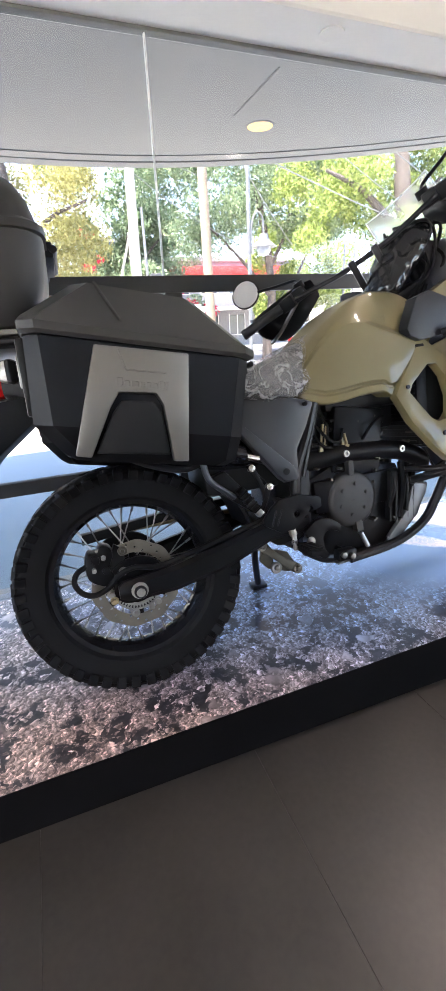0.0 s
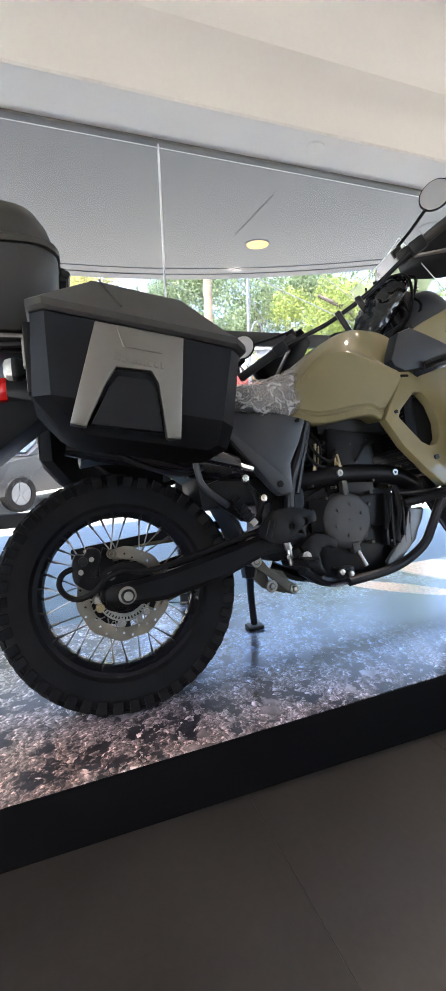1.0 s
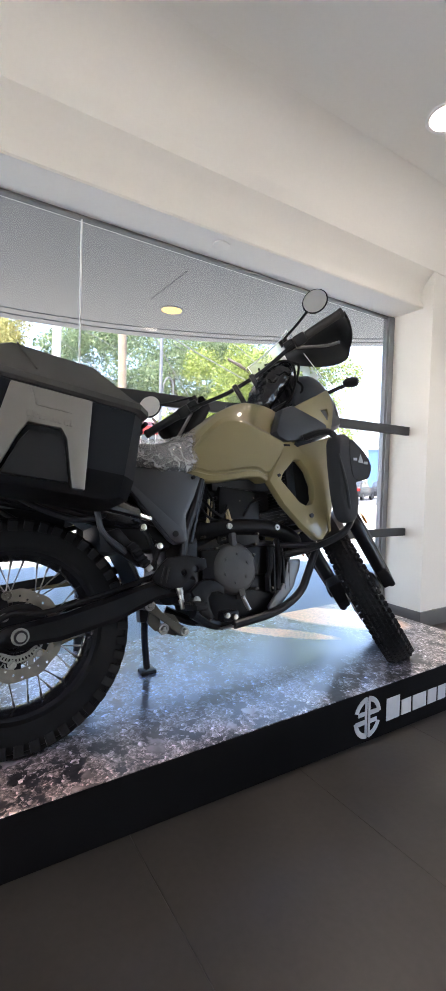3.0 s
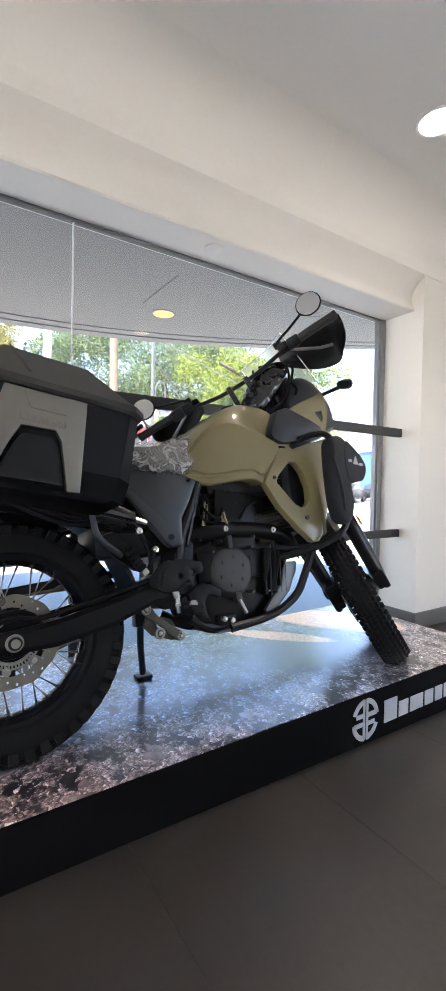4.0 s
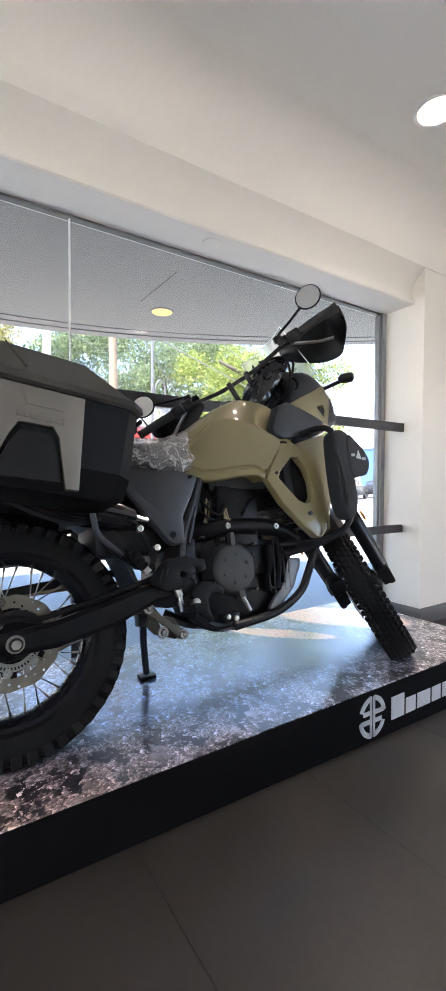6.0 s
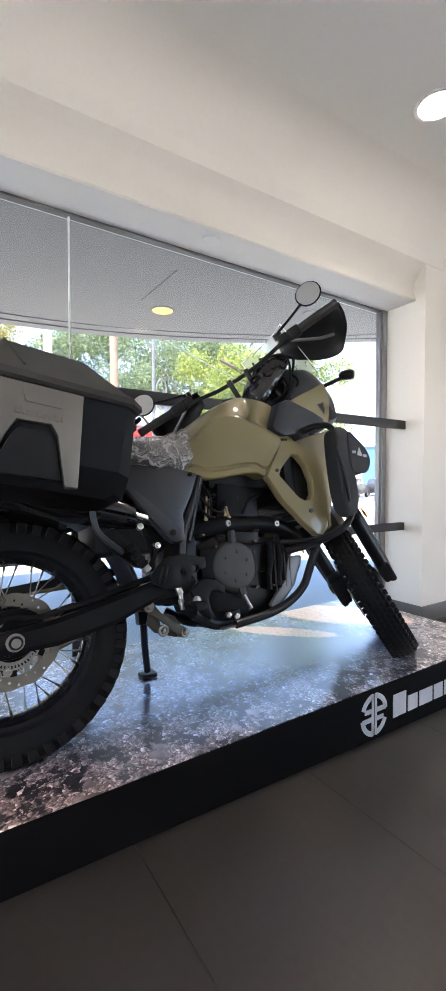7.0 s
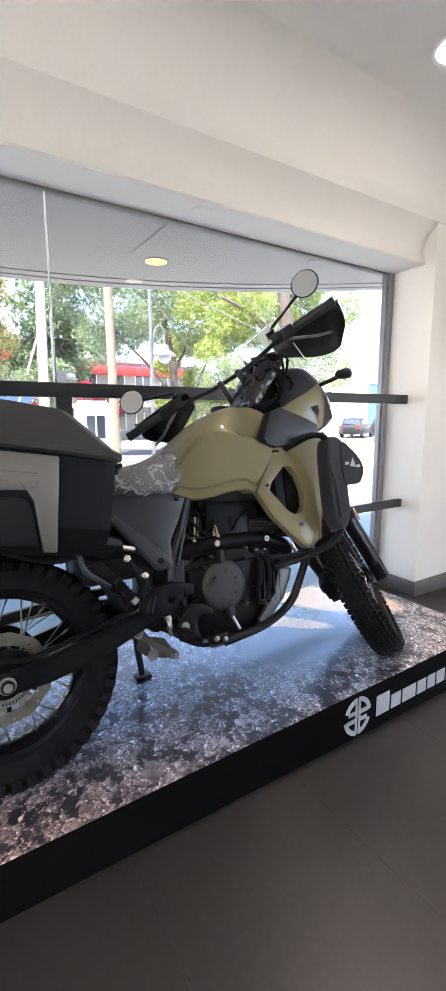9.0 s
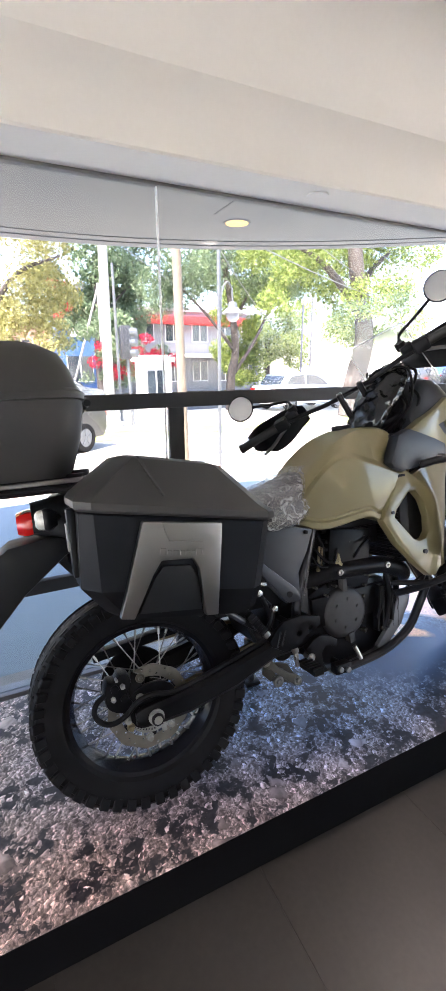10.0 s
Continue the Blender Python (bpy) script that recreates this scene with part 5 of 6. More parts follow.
for bx, bz in ((0.578, 0.288), (0.606, 0.280)):
    part("bolt", cyl((bx, -0.194, bz), (bx, -0.184, bz), 0.009, seg=12, bevel=0.0015), STEEL, bike, "zinc bolt")
part("master_cylinder", merge(cyl((0.440, -0.150, 0.388), (0.446, -0.150, 0.366), 0.011, seg=14, bevel=0.002), cyl((0.446, -0.150, 0.368), (0.449, -0.150, 0.322), 0.0075, seg=12, bevel=0.001), cyl((0.446, -0.150, 0.350), (0.447, -0.150, 0.342), 0.010, seg=6)), STEEL, bike, "bright brake master cylinder")
part("pivot_rod", merge(cyl((0.655, -0.165, 0.335), (0.672, -0.172, 0.292), 0.007, seg=10)), STEEL, bike, "bright lever pin")
link_plate = [(0.372, 0.325), (0.362, 0.288), (0.385, 0.262), (0.450, 0.238), (0.478, 0.254), (0.452, 0.300), (0.420, 0.312)]
lk = part("suspension_link", merge(plate(link_plate, -0.084, -0.070, [[(0.400, 0.300), (0.432, 0.292), (0.448, 0.268), (0.405, 0.276)]], bevel=0.003), cyl((0.362, -0.10, 0.343), (0.362, -0.04, 0.343), 0.017, bevel=0.002), cyl((0.468, -0.10, 0.250), (0.468, -0.04, 0.250), 0.015, bevel=0.002)), CASTAL, bike, "cast aluminium suspension link")
part("link_arm", plate([(0.352, 0.352), (0.376, 0.352), (0.400, 0.318), (0.440, 0.284), (0.480, 0.262), (0.478, 0.240), (0.456, 0.240), (0.424, 0.268), (0.384, 0.306), (0.350, 0.330)], -0.108, -0.096, bevel=0.004), CASTAL, lk, "pale cast link arm")
for bx, bz, br in ((0.362, 0.342, 0.011), (0.468, 0.251, 0.010), (0.400, 0.268, 0.012)):
    part("bolt", merge(cyl((bx, -0.116, bz), (bx, -0.080, bz), br * 0.62, seg=6, bevel=0.001), lathe_ring(br, br * 1.45, (bx, -0.110, bz))), STEEL, lk, "zinc bolt")
hang = part("pillion_hanger", merge(tube([(0.349, -0.132, 0.572), (0.375, -0.135, 0.50), (0.372, -0.14, 0.44)], 0.0075), tube([(0.390, -0.14, 0.514), (0.378, -0.14, 0.48), (0.36, -0.14, 0.448)], 0.0075), tube([(0.343, -0.128, 0.572), (0.390, -0.132, 0.514)], 0.006, step=1),
                                    plate([(0.22, 0.56), (0.27, 0.575), (0.34, 0.49), (0.33, 0.455), (0.27, 0.50)], -0.14, -0.115, bevel=0.005)), ENGINE, bike, "black pillion footrest bracket")
for bx, bz in ((0.343, 0.572), (0.390, 0.514)):
    part("bolt", merge(cyl((bx, -0.150, bz), (bx, -0.131, bz), 0.0105, seg=18, bevel=0.003), cyl((bx, -0.152, bz), (bx, -0.149, bz), 0.004, seg=6)), BRIGHT, hang, "bright round bolt")
pp = part("pillion_peg", merge(moved(box(-0.012, 0.012, -0.012, 0.012, -0.045, 0.035, 0.004), pose(0.315, -0.158, 0.495, 0, -35, 0)), *[moved(box(-0.014, 0.014, -0.014, 0.014, -0.04 + 0.014 * i, -0.033 + 0.014 * i, 0.002, 1), pose(0.315, -0.158, 0.495, 0, -35, 0)) for i in range(5)]), RUBBER, hang, "folded black footrest")
part("tip", moved(box(-0.010, 0.010, -0.011, 0.011, -0.062, -0.045, 0.003), pose(0.315, -0.158, 0.495, 0, -35, 0)), STEEL, pp, "bright metal tip")
part("heat_shield", smooth_loft([[(x, y - 0.01, z - h), (x, y - 0.018, z), (x, y, z + h), (x, y + 0.03, z)] for x, y, z, h in ((0.16, -0.15, 0.66, 0.02), (0.24, -0.155, 0.645, 0.025), (0.33, -0.145, 0.615, 0.018))], 4, 3), GLOSSBLACK, bike, "glossy black silencer shield")
# an added polished bar stands in for the streak reflected in the shield
part("shield_glint", tube([(0.175, -0.150, 0.642), (0.225, -0.158, 0.632), (0.309, -0.154, 0.611), (0.366, -0.146, 0.595)], 0.0065, 10, r_end=0.009), BRIGHT, bike, "thin polished bar added for the bright streak on the silencer shield")
part("side_stay", tube([(0.204, -0.150, 0.668), (0.208, -0.158, 0.60), (0.222, -0.158, 0.556), (0.285, -0.150, 0.502)], 0.0085, 10), COVER, bike, "dark grey tubular stay")
part("silencer", tube([(0.38, -0.07, 0.605), (0.26, -0.09, 0.625), (0.10, -0.10, 0.67), (-0.10, -0.11, 0.72)], 0.045, 24, r_end=0.055), GLOSSBLACK, bike, "glossy black exhaust silencer")
# side stand
part("side_stand", merge(tube([(0.425, 0.11, 0.30), (0.45, 0.19, 0.20), (0.485, 0.28, 0.085)], 0.0125), moved(box(-0.03, 0.03, -0.022, 0.022, -0.007, 0.007, 0.004), pose(0.49, 0.292, 0.069, 12, 0, 0)), box(0.40, 0.45, 0.09, 0.13, 0.27, 0.33, 0.008)), BLACKMETAL, bike, "black side stand, folded out")

# front end
for s in (-1, 1):
    leg = steer("fork_leg", merge(cyl((0.055, s * 0.105, -0.62), (0.055, s * 0.105, -0.14), 0.021, seg=24), cyl((0.055, s * 0.105, -1.08), (0.055, s * 0.105, -0.70), 0.028, seg=24, bevel=0.004),
                                  box(0.02, 0.09, s * 0.105 - 0.026, s * 0.105 + 0.026, -1.09, -1.01, 0.01)), BLACKMETAL, "black fork leg")
    steer("fork_guard", tube([(0.050, s * 0.125, -0.70), (0.075, s * 0.128, -0.86), (0.115, s * 0.126, -1.02), (0.148, s * 0.122, -1.15)], 0.0155, 14), BLACKMETAL, "black plastic fork guard", leg)
    steer("reflector", box(0.02, 0.075, s * 0.150 - 0.004, s * 0.150 + 0.004, -0.79, -0.755, 0.003), AMBER, "amber side reflector", leg)
    steer("boot", merge(*[cyl((0.055, s * 0.105, -0.70 + 0.013 * i), (0.055, s * 0.105, -0.69 + 0.013 * i), 0.031, seg=20, bevel=0.003) for i in range(8)]), RUBBER, "ribbed rubber fork boot", leg)
steer("triple_clamp", merge(box(0.02, 0.085, -0.128, 0.128, -0.205, -0.178, 0.012), box(0.0, 0.10, -0.135, 0.135, -0.42, -0.38, 0.012), cyl((0, 0, -0.42), (0, 0, -0.12), 0.025)), ENGINE, "black fork yokes")
steer("front_brake_caliper", merge(box(-0.06, 0.03, 0.055, 0.125, -1.02, -0.93, 0.012), cyl((0.05, -0.13, -1.05), (0.05, 0.13, -1.05), 0.012), box(-0.04, 0.02, 0.09, 0.135, -0.99, -0.95, 0.008)), ENGINE, "black front brake caliper")
steer("front_mudguard", loft([[(0.05 + r * math.cos(a), -w, -1.05 + r * math.sin(a)), (0.05 + (r + 0.02) * math.cos(a), -w * 0.6, -1.05 + (r + 0.02) * math.sin(a)), (0.05 + (r + 0.02) * math.cos(a), w * 0.6, -1.05 + (r + 0.02) * math.sin(a)), (0.05 + r * math.cos(a), w, -1.05 + r * math.sin(a)),
                               (0.05 + (r - 0.006) * math.cos(a), w * 0.9, -1.05 + (r - 0.006) * math.sin(a)), (0.05 + (r - 0.006) * math.cos(a), -w * 0.9, -1.05 + (r - 0.006) * math.sin(a))] for a, r, w in [(radians(60 + 7 * i), 0.352, 0.062) for i in range(9)]]), PLASTIC, "black front mudguard")
bars = [(0.0, -0.44, 0.0), (0.012, -0.36, 0.0), (0.032, -0.26, -0.003), (0.05, -0.16, -0.018), (0.06, -0.07, -0.03), (0.06, 0.07, -0.03), (0.05, 0.16, -0.018), (0.032, 0.26, -0.003), (0.012, 0.36, 0.0), (0.0, 0.44, 0.0)]
steer("handlebar", merge(tube(bars, 0.0085), *[box(0.046, 0.076, y_, y_ + 0.022, -0.175, -0.014, 0.006) for y_ in (-0.051, 0.029)]), BLACKMETAL, "black handlebar")
for s in (-1, 1):
    steer("grip", merge(tube([(0.0, s * 0.442, 0.0), (0.012, s * 0.36, 0.0), (0.027, s * 0.30, -0.002)], 0.0165, 12), cyl((0.0, s * 0.452, 0.0), (0.0, s * 0.438, 0.0), 0.018)), GRIP, "black rubber grip")
    steer("switch_block", merge(box(0.005, 0.055, min(s * 0.245, s * 0.295), max(s * 0.245, s * 0.295), -0.024, 0.02, 0.008), box(0.035, 0.085, min(s * 0.205, s * 0.25), max(s * 0.205, s * 0.25), -0.022, 0.022, 0.01), cyl((0.06, s * 0.215, 0.01), (0.06, s * 0.215, 0.035), 0.018)), PLASTIC)
    lv = [(0.06, s * 0.25, -0.02), (0.085, s * 0.31, -0.05), (0.09, s * 0.36, -0.075), (0.095, s * 0.41, -0.09)]
    steer("lever", tube(lv, 0.0065, 8), ALLOY, "bright aluminium lever")
    gd = []
    for y, z0, z1, xf in ((0.20, -0.060, -0.030, 0.085), (0.26, -0.095, -0.024, 0.130), (0.34, -0.136, -0.026, 0.152), (0.415, -0.148, -0.028, 0.158), (0.450, -0.118, -0.028, 0.142), (0.468, -0.080, -0.026, 0.080), (0.464, -0.040, -0.016, 0.01)):
        if s < 0:
            z0, z1, xf = z0 * 1.08, z1 + 0.016, xf * 1.04
        else:
            y, z0, z1, xf = y * 0.88, z0 * 0.74, z1 + 0.045, xf * 0.85
        gd.append([(xf, s * y, z0), (xf + 0.022, s * y * 1.01, (z0 + z1) / 2), (xf, s * y, z1), (xf - 0.008, s * y * 0.985, z1 - 0.004), (xf + 0.012, s * y * 0.985, (z0 + z1) / 2), (xf - 0.008, s * y * 0.985, z0 + 0.004)])
    steer("hand_guard", smooth_loft(gd, 4, 2), PLASTIC, "black plastic hand guard", sharp=50)
    st_ = steer("mirror", merge(tube([(0.045, s * 0.215, 0.0), (0.10, s * 0.22, 0.02), (0.145, s * 0.228, 0.035), (0.158, s * 0.245, 0.045), (0.17, s * 0.30, 0.062), (0.185, s * 0.372, 0.088)], 0.0058, 8),
                                cyl((0.05, s * 0.215, 0.0), (0.12, s * 0.222, 0.026), 0.009)), BLACKMETAL, "round mirror on a black stalk")
    mm = pose(0.188, s * 0.418, 0.108, 0, 27, s * 10)
    steer("housing", moved(merge(cyl((0.002, 0, 0), (0.022, 0, 0), 0.056, 0.045, seg=40, bevel=0.004)), mm), BLACKMETAL, "", st_)
    steer("mirror_glass", moved(cyl((-0.0015, 0, 0), (0.003, 0, 0), 0.0495, seg=40), mm), MIRGLASS, "silvered mirror glass", st_)
part("instrument_panel", box(1.02, 1.14, -0.07, 0.07, 1.08, 1.18, 0.02), PLASTIC, bike, "black instrument panel")
mass = []
for x, z, w, r_ in ((0.872, 1.020, 0.030, 0.014), (0.900, 1.028, 0.075, 0.034), (0.940, 1.085, 0.088, 0.046), (0.985, 1.140, 0.094, 0.052), (1.025, 1.192, 0.088, 0.048), (1.062, 1.226, 0.070, 0.036), (1.085, 1.240, 0.03, 0.014)):
    mass.append([(x + r_ * math.cos(a) * 0.8, w * math.sin(a), z - r_ * math.cos(a) * 0.6) for a in [2 * math.pi * i / 10 for i in range(10)]])
mass = smooth_loft(mass, 8, 6)
for v in mass.verts:
    p_ = Vector((v.co.x * 21 - v.co.z * 13, v.co.y * 20, v.co.z * 15 + v.co.x * 14))
    q = (0.3 - abs(noise.noise(p_))) * 0.030 + (0.3 - abs(noise.noise(p_ * 2.1 + Vector((3, 1, 7))))) * 0.012
    v.co += Vector((-0.45, math.copysign(0.8, v.co.y), 0.35)) * q
part("dashboard_cover", mass, WRINKLED, bike, "crumpled black plastic bag over the dashboard", sharp=70)
for s in (-1, 1):
    for i in range(3):
        part("cable", tube([(0.98, s * (0.03 + 0.03 * i), 1.00), (1.01 + 0.02 * i, s * (0.09 - 0.02 * i), 1.09), (1.0 + 0.03 * i, s * 0.05 * i, 1.17 + 0.02 * i), (0.96 + 0.03 * i, -s * 0.02, 1.22)], 0.005, 6), RUBBER, bike, "black control cable")
rc = random.Random(5)
for i in range(7):
    s = (-1, 1)[i % 2]
    part("cable", tube([(0.97 + rc.uniform(0, 0.05), s * rc.uniform(0.02, 0.07), 1.01), (1.02 + rc.uniform(-0.02, 0.06), s * rc.uniform(0.05, 0.11), 1.08 + rc.uniform(0, 0.04)), (0.99 + rc.uniform(-0.03, 0.06), s * rc.uniform(0.02, 0.10), 1.17 + rc.uniform(0, 0.05)),
                        (0.95 + rc.uniform(-0.02, 0.05), s * rc.uniform(0.0, 0.05), 1.225)], rc.uniform(0.0035, 0.006), 7), RUBBER, bike, "black control cable")

# ---------------------------------------------------------------- outside: canopy, street, trees, cars, buildings
G = -0.40
PAVE = surface("pale_concrete_paving", (0.42, 0.39, 0.335), 0.85, vary=0.15, scale=1.2, grain=40, bump=0.2)
ROADM = surface("asphalt", (0.075, 0.075, 0.078), 0.85, vary=0.25, scale=0.8, grain=60, bump=0.3)
GRASSM = surface("dry_grass", (0.17, 0.19, 0.055), 0.9, vary=0.4, scale=4, grain=90, bump=0.5)
CONC = surface("pole_concrete", (0.33, 0.315, 0.29), 0.8, vary=0.15, scale=6)
WOOD = surface("weathered_pole_wood", (0.19, 0.145, 0.10), 0.85, vary=0.3, scale=8, grain=80, bump=0.3)
GALV = surface("galvanised_steel", (0.14, 0.145, 0.15), 0.5, metal=0.4, vary=0.15, scale=12)
BARK = surface("tree_bark", (0.075, 0.060, 0.052), 0.9, vary=0.4, scale=9, grain=50, bump=0.8, dist=0.02)
DARKM = surface("dark_metal", (0.03, 0.03, 0.033), 0.5)
REDM = surface("red_fascia", (0.42, 0.025, 0.02), 0.5, vary=0.1)
GREYW = surface("grey_facade", (0.20, 0.20, 0.21), 0.85, vary=0.12, scale=0.7)
BROWNW = surface("brick_facade", (0.30, 0.17, 0.12), 0.85, vary=0.15, scale=1.5)
WHITEW = surface("white_facade", (0.70, 0.69, 0.66), 0.8, vary=0.08, scale=0.8)
BLUEW = surface("blue_panel", (0.045, 0.11, 0.27), 0.5, vary=0.1)
DGLASS = surface("dark_window_glass", (0.03, 0.04, 0.05), 0.08, vary=0.1, spec=0.8, bump=0)
LAMPYEL = glow("canopy_lamp_disc", (1.0, 0.52, 0.11), 0.17)


def leafy(name, c0, c1, through=0.45):
    m, n, k, p = nodes_of(name)
    n.remove(p)
    d, t, mx = n.new("ShaderNodeBsdfDiffuse"), n.new("ShaderNodeBsdfTranslucent"), n.new("ShaderNodeMixShader")
    g, r = n.new("ShaderNodeNewGeometry"), n.new("ShaderNodeValToRGB")
    r.color_ramp.elements[0].color, r.color_ramp.elements[1].color = (*c0, 1), (*c1, 1)
    k.new(g.outputs["Random Per Island"], r.inputs[0])
    k.new(r.outputs[0], d.inputs[0])
    k.new(r.outputs[0], t.inputs[0])
    mx.inputs[0].default_value = through
    k.new(d.outputs[0], mx.inputs[1])
    k.new(t.outputs[0], mx.inputs[2])
    k.new(mx.outputs[0], n["Material Output"].inputs[0])
    return m


LEAF_A = leafy("yellow_green_leaves", (0.17, 0.16, 0.055), (0.42, 0.39, 0.17))
LEAF_B = leafy("blue_green_leaves", (0.06, 0.10, 0.055), (0.27, 0.33, 0.19))
LEAF_C = leafy("fresh_green_leaves", (0.08, 0.12, 0.035), (0.36, 0.42, 0.13))
FLOWER = leafy("red_flowers", (0.45, 0.02, 0.04), (0.70, 0.06, 0.10))

structure("ground", box(-150, 250, -150, 300, G - 0.5, G - 0.055), PAVE, "sunlit pale ground that runs on to the distance", "ground")
# the canopy's shade and blue skylight are put into this paving colour
FORESHADE = surface("shaded_forecourt_screed", (0.22, 0.27, 0.29), 0.7, vary=0.06, scale=1.0, grain=40, bump=0.1)
structure("forecourt", box(-30, 60, 1.30, 5.9, G - 0.2, G + 0.002), FORESHADE, "smooth forecourt under the canopy, coloured blue-grey for its shade", "forecourt")
structure("pavement", box(-30, 60, 5.9, 17.5, G - 0.2, G), PAVE, "pale concrete pavement before the showroom", "pavement")
structure("road", box(-60, 120, 17.6, 27.5, G - 0.2, G - 0.004), ROADM, "grey asphalt street", "road")
structure("kerb", box(-60, 120, 27.5, 27.8, G - 0.2, G + 0.12, 0.02), CONC, "concrete kerb of the far pavement", "kerb")
structure("doorstep", box(-6, 6.3, 1.12, 1.30, -0.45, -0.02), CONC, "concrete edge below the shop window", "step")

# canopy with a curved front edge
SZ = 2.65
def canopy_y(x):
    return 4.68 - 0.088 * x * x if x > 0 else 4.68 - 0.02 * x * x
def full_canopy():
    bm = bmesh.new()
    xs = [-7 + 0.2 * i for i in range(66)]
    xs = [x for x in xs if canopy_y(x) > 1.75]
    loop = [(x, canopy_y(x)) for x in xs] + [(xs[-1], 1.20), (xs[0], 1.20)]
    return loop
loop = full_canopy()
cz = bmesh.new()
f0 = cz.faces.new([cz.verts.new((x, y, SZ)) for x, y in loop])
ex = bmesh.ops.extrude_face_region(cz, geom=[f0])
bmesh.ops.translate(cz, verts=[g for g in ex["geom"] if isinstance(g, bmesh.types.BMVert)], vec=(0, 0, 0.5))
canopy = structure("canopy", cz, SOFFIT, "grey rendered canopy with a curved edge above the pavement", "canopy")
lip = []
for off0, off1, dz in ((0.0, 0.16, 0.012), (0.19, 0.34, 0.008)):
    bm = bmesh.new()
    prev = None
    for x, y in loop[:-2]:
        q = [bm.verts.new((x, y - off0, SZ - dz)), bm.verts.new((x, y - off1, SZ - dz)), bm.verts.new((x, y - off1, SZ + 0.0)), bm.verts.new((x, y - off0, SZ + 0.0))]
        if prev:
            for j in range(4):
                bm.faces.new((prev[j], prev[(j + 1) % 4], q[(j + 1) % 4], q[j]))
        prev = q
    lip.append(bm)
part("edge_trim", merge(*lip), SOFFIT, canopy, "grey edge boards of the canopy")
part("panel_joint", box(1.615, 1.627, 2.45, 3.20, SZ - 0.004, SZ - 0.001), DARKM, canopy)
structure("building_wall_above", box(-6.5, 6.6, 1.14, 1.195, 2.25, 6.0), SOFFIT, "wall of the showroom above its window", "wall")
for lx, ly in ((1.915, 3.34), (3.3, 2.55)):
    d = thing("canopy_light", pose(lx, ly, SZ), "round recessed canopy light glowing amber", "ceiling light", "canopy lights")
    part("ring", moved(lathe([(0.105, 0.0), (0.125, 0.0), (0.125, -0.004), (0.107, -0.006)], 36), pose(0, 0, 0, 90)), SOFFIT, d)
    part("lamp", cyl((0, 0, -0.005), (0, 0, -0.001), 0.105, seg=36), LAMPYEL if lx < 2 else SOFFIT, d)


def pole(name, x, y, h, r0, r1, mat, label, cat, lean=(0, 0), extra=()):
    p = thing(name, pose(x, y, G), label, cat)
    part("shaft", cyl((0, 0, 0), (lean[0], lean[1], h), r0, r1, seg=20), mat, p)
    return p


conc = pole("utility_pole", 2.80, 13.2, 9.0, 0.15, 0.11, CONC, "tall pale concrete utility pole on the pavement", "pole", (0.25, 0.1))
wood = pole("wooden_pole", 2.665, 6.75, 8.5, 0.080, 0.066, WOOD, "weathered wooden utility pole leaning slightly", "pole", (-0.03, 0.2))
lampost = pole("street_lamp", 3.32, 6.65, 7.0, 0.034, 0.028, GALV, "thin grey lamp post with a hanging bell lantern", "street lamp")
part("arm", tube([(0.03, 0, 2.55), (0.05, 0, 2.96), (0.14, 0, 3.14), (0.24, 0, 3.06), (0.26, 0, 2.84)], 0.016, 8), GALV, lampost)
lan = part("lantern", moved(lathe([(0.01, 0.10), (0.05, 0.09), (0.07, 0.02), (0.16, -0.05), (0.165, -0.06), (0.06, -0.05), (0.01, -0.05)], 24), pose(0.26, 0, 2.72, 90) @ Matrix.Scale(1.25, 4)), GALV, lampost, "grey bell-shaped lantern")
part("globe", moved(lathe([(0.005, -0.045), (0.085, -0.05), (0.088, -0.10), (0.06, -0.15), (0.005, -0.165)], 20), pose(0.26, 0, 2.72, 90) @ Matrix.Scale(1.25, 4)), VINYL, lan, "white glass globe")
guy = thing("leaning_post", pose(4.3, 20.5, G), "thin grey post with a raking stay", "pole")
part("shaft", cyl((0, 0, 0), (0, 0, 5.2), 0.09, 0.08, seg=12), CONC, guy)
part("stay", cyl((-1.6, 0, 0.3), (0, 0, 5.1), 0.05, seg=8), CONC, guy)

for px_, py_, ph in ((3.55, 14.8, 4.9), (13.55, 18.6, 4.6), (13.95, 18.4, 4.9)):
    q = thing("steel_post", pose(px_, py_, G), "thin galvanised steel street post", "pole", "thin street posts")
    part("shaft", cyl((0, 0, 0), (0, 0, ph), 0.05, 0.042, seg=10), GALV, q)
tl = thing("traffic_light", pose(3.55, 13.4, G), "black traffic light on a grey pole", "traffic light")
part("pole", cyl((0, 0, 0), (-0.08, 0, 2.9), 0.05, seg=12), GALV, tl)
hd = part("signal_head", merge(box(-0.25, 0.05, -0.14, 0.10, 2.0, 2.95, 0.03)), DARKM, tl, "dark signal box")
for i in range(3):
    part("visor", moved(lathe([(0.11, 0), (0.125, 0), (0.125, -0.2), (0.11, -0.2)], 18), pose(0.05 + 0.1, 0, 2.18 + 0.30 * i, 0, 0, -75)), GALV, hd)
    part("backplate", box(-0.28, 0.30, 0.0, 0.03, 2.07 + 0.30 * i, 2.30 + 0.30 * i, 0.02), GALV, hd)

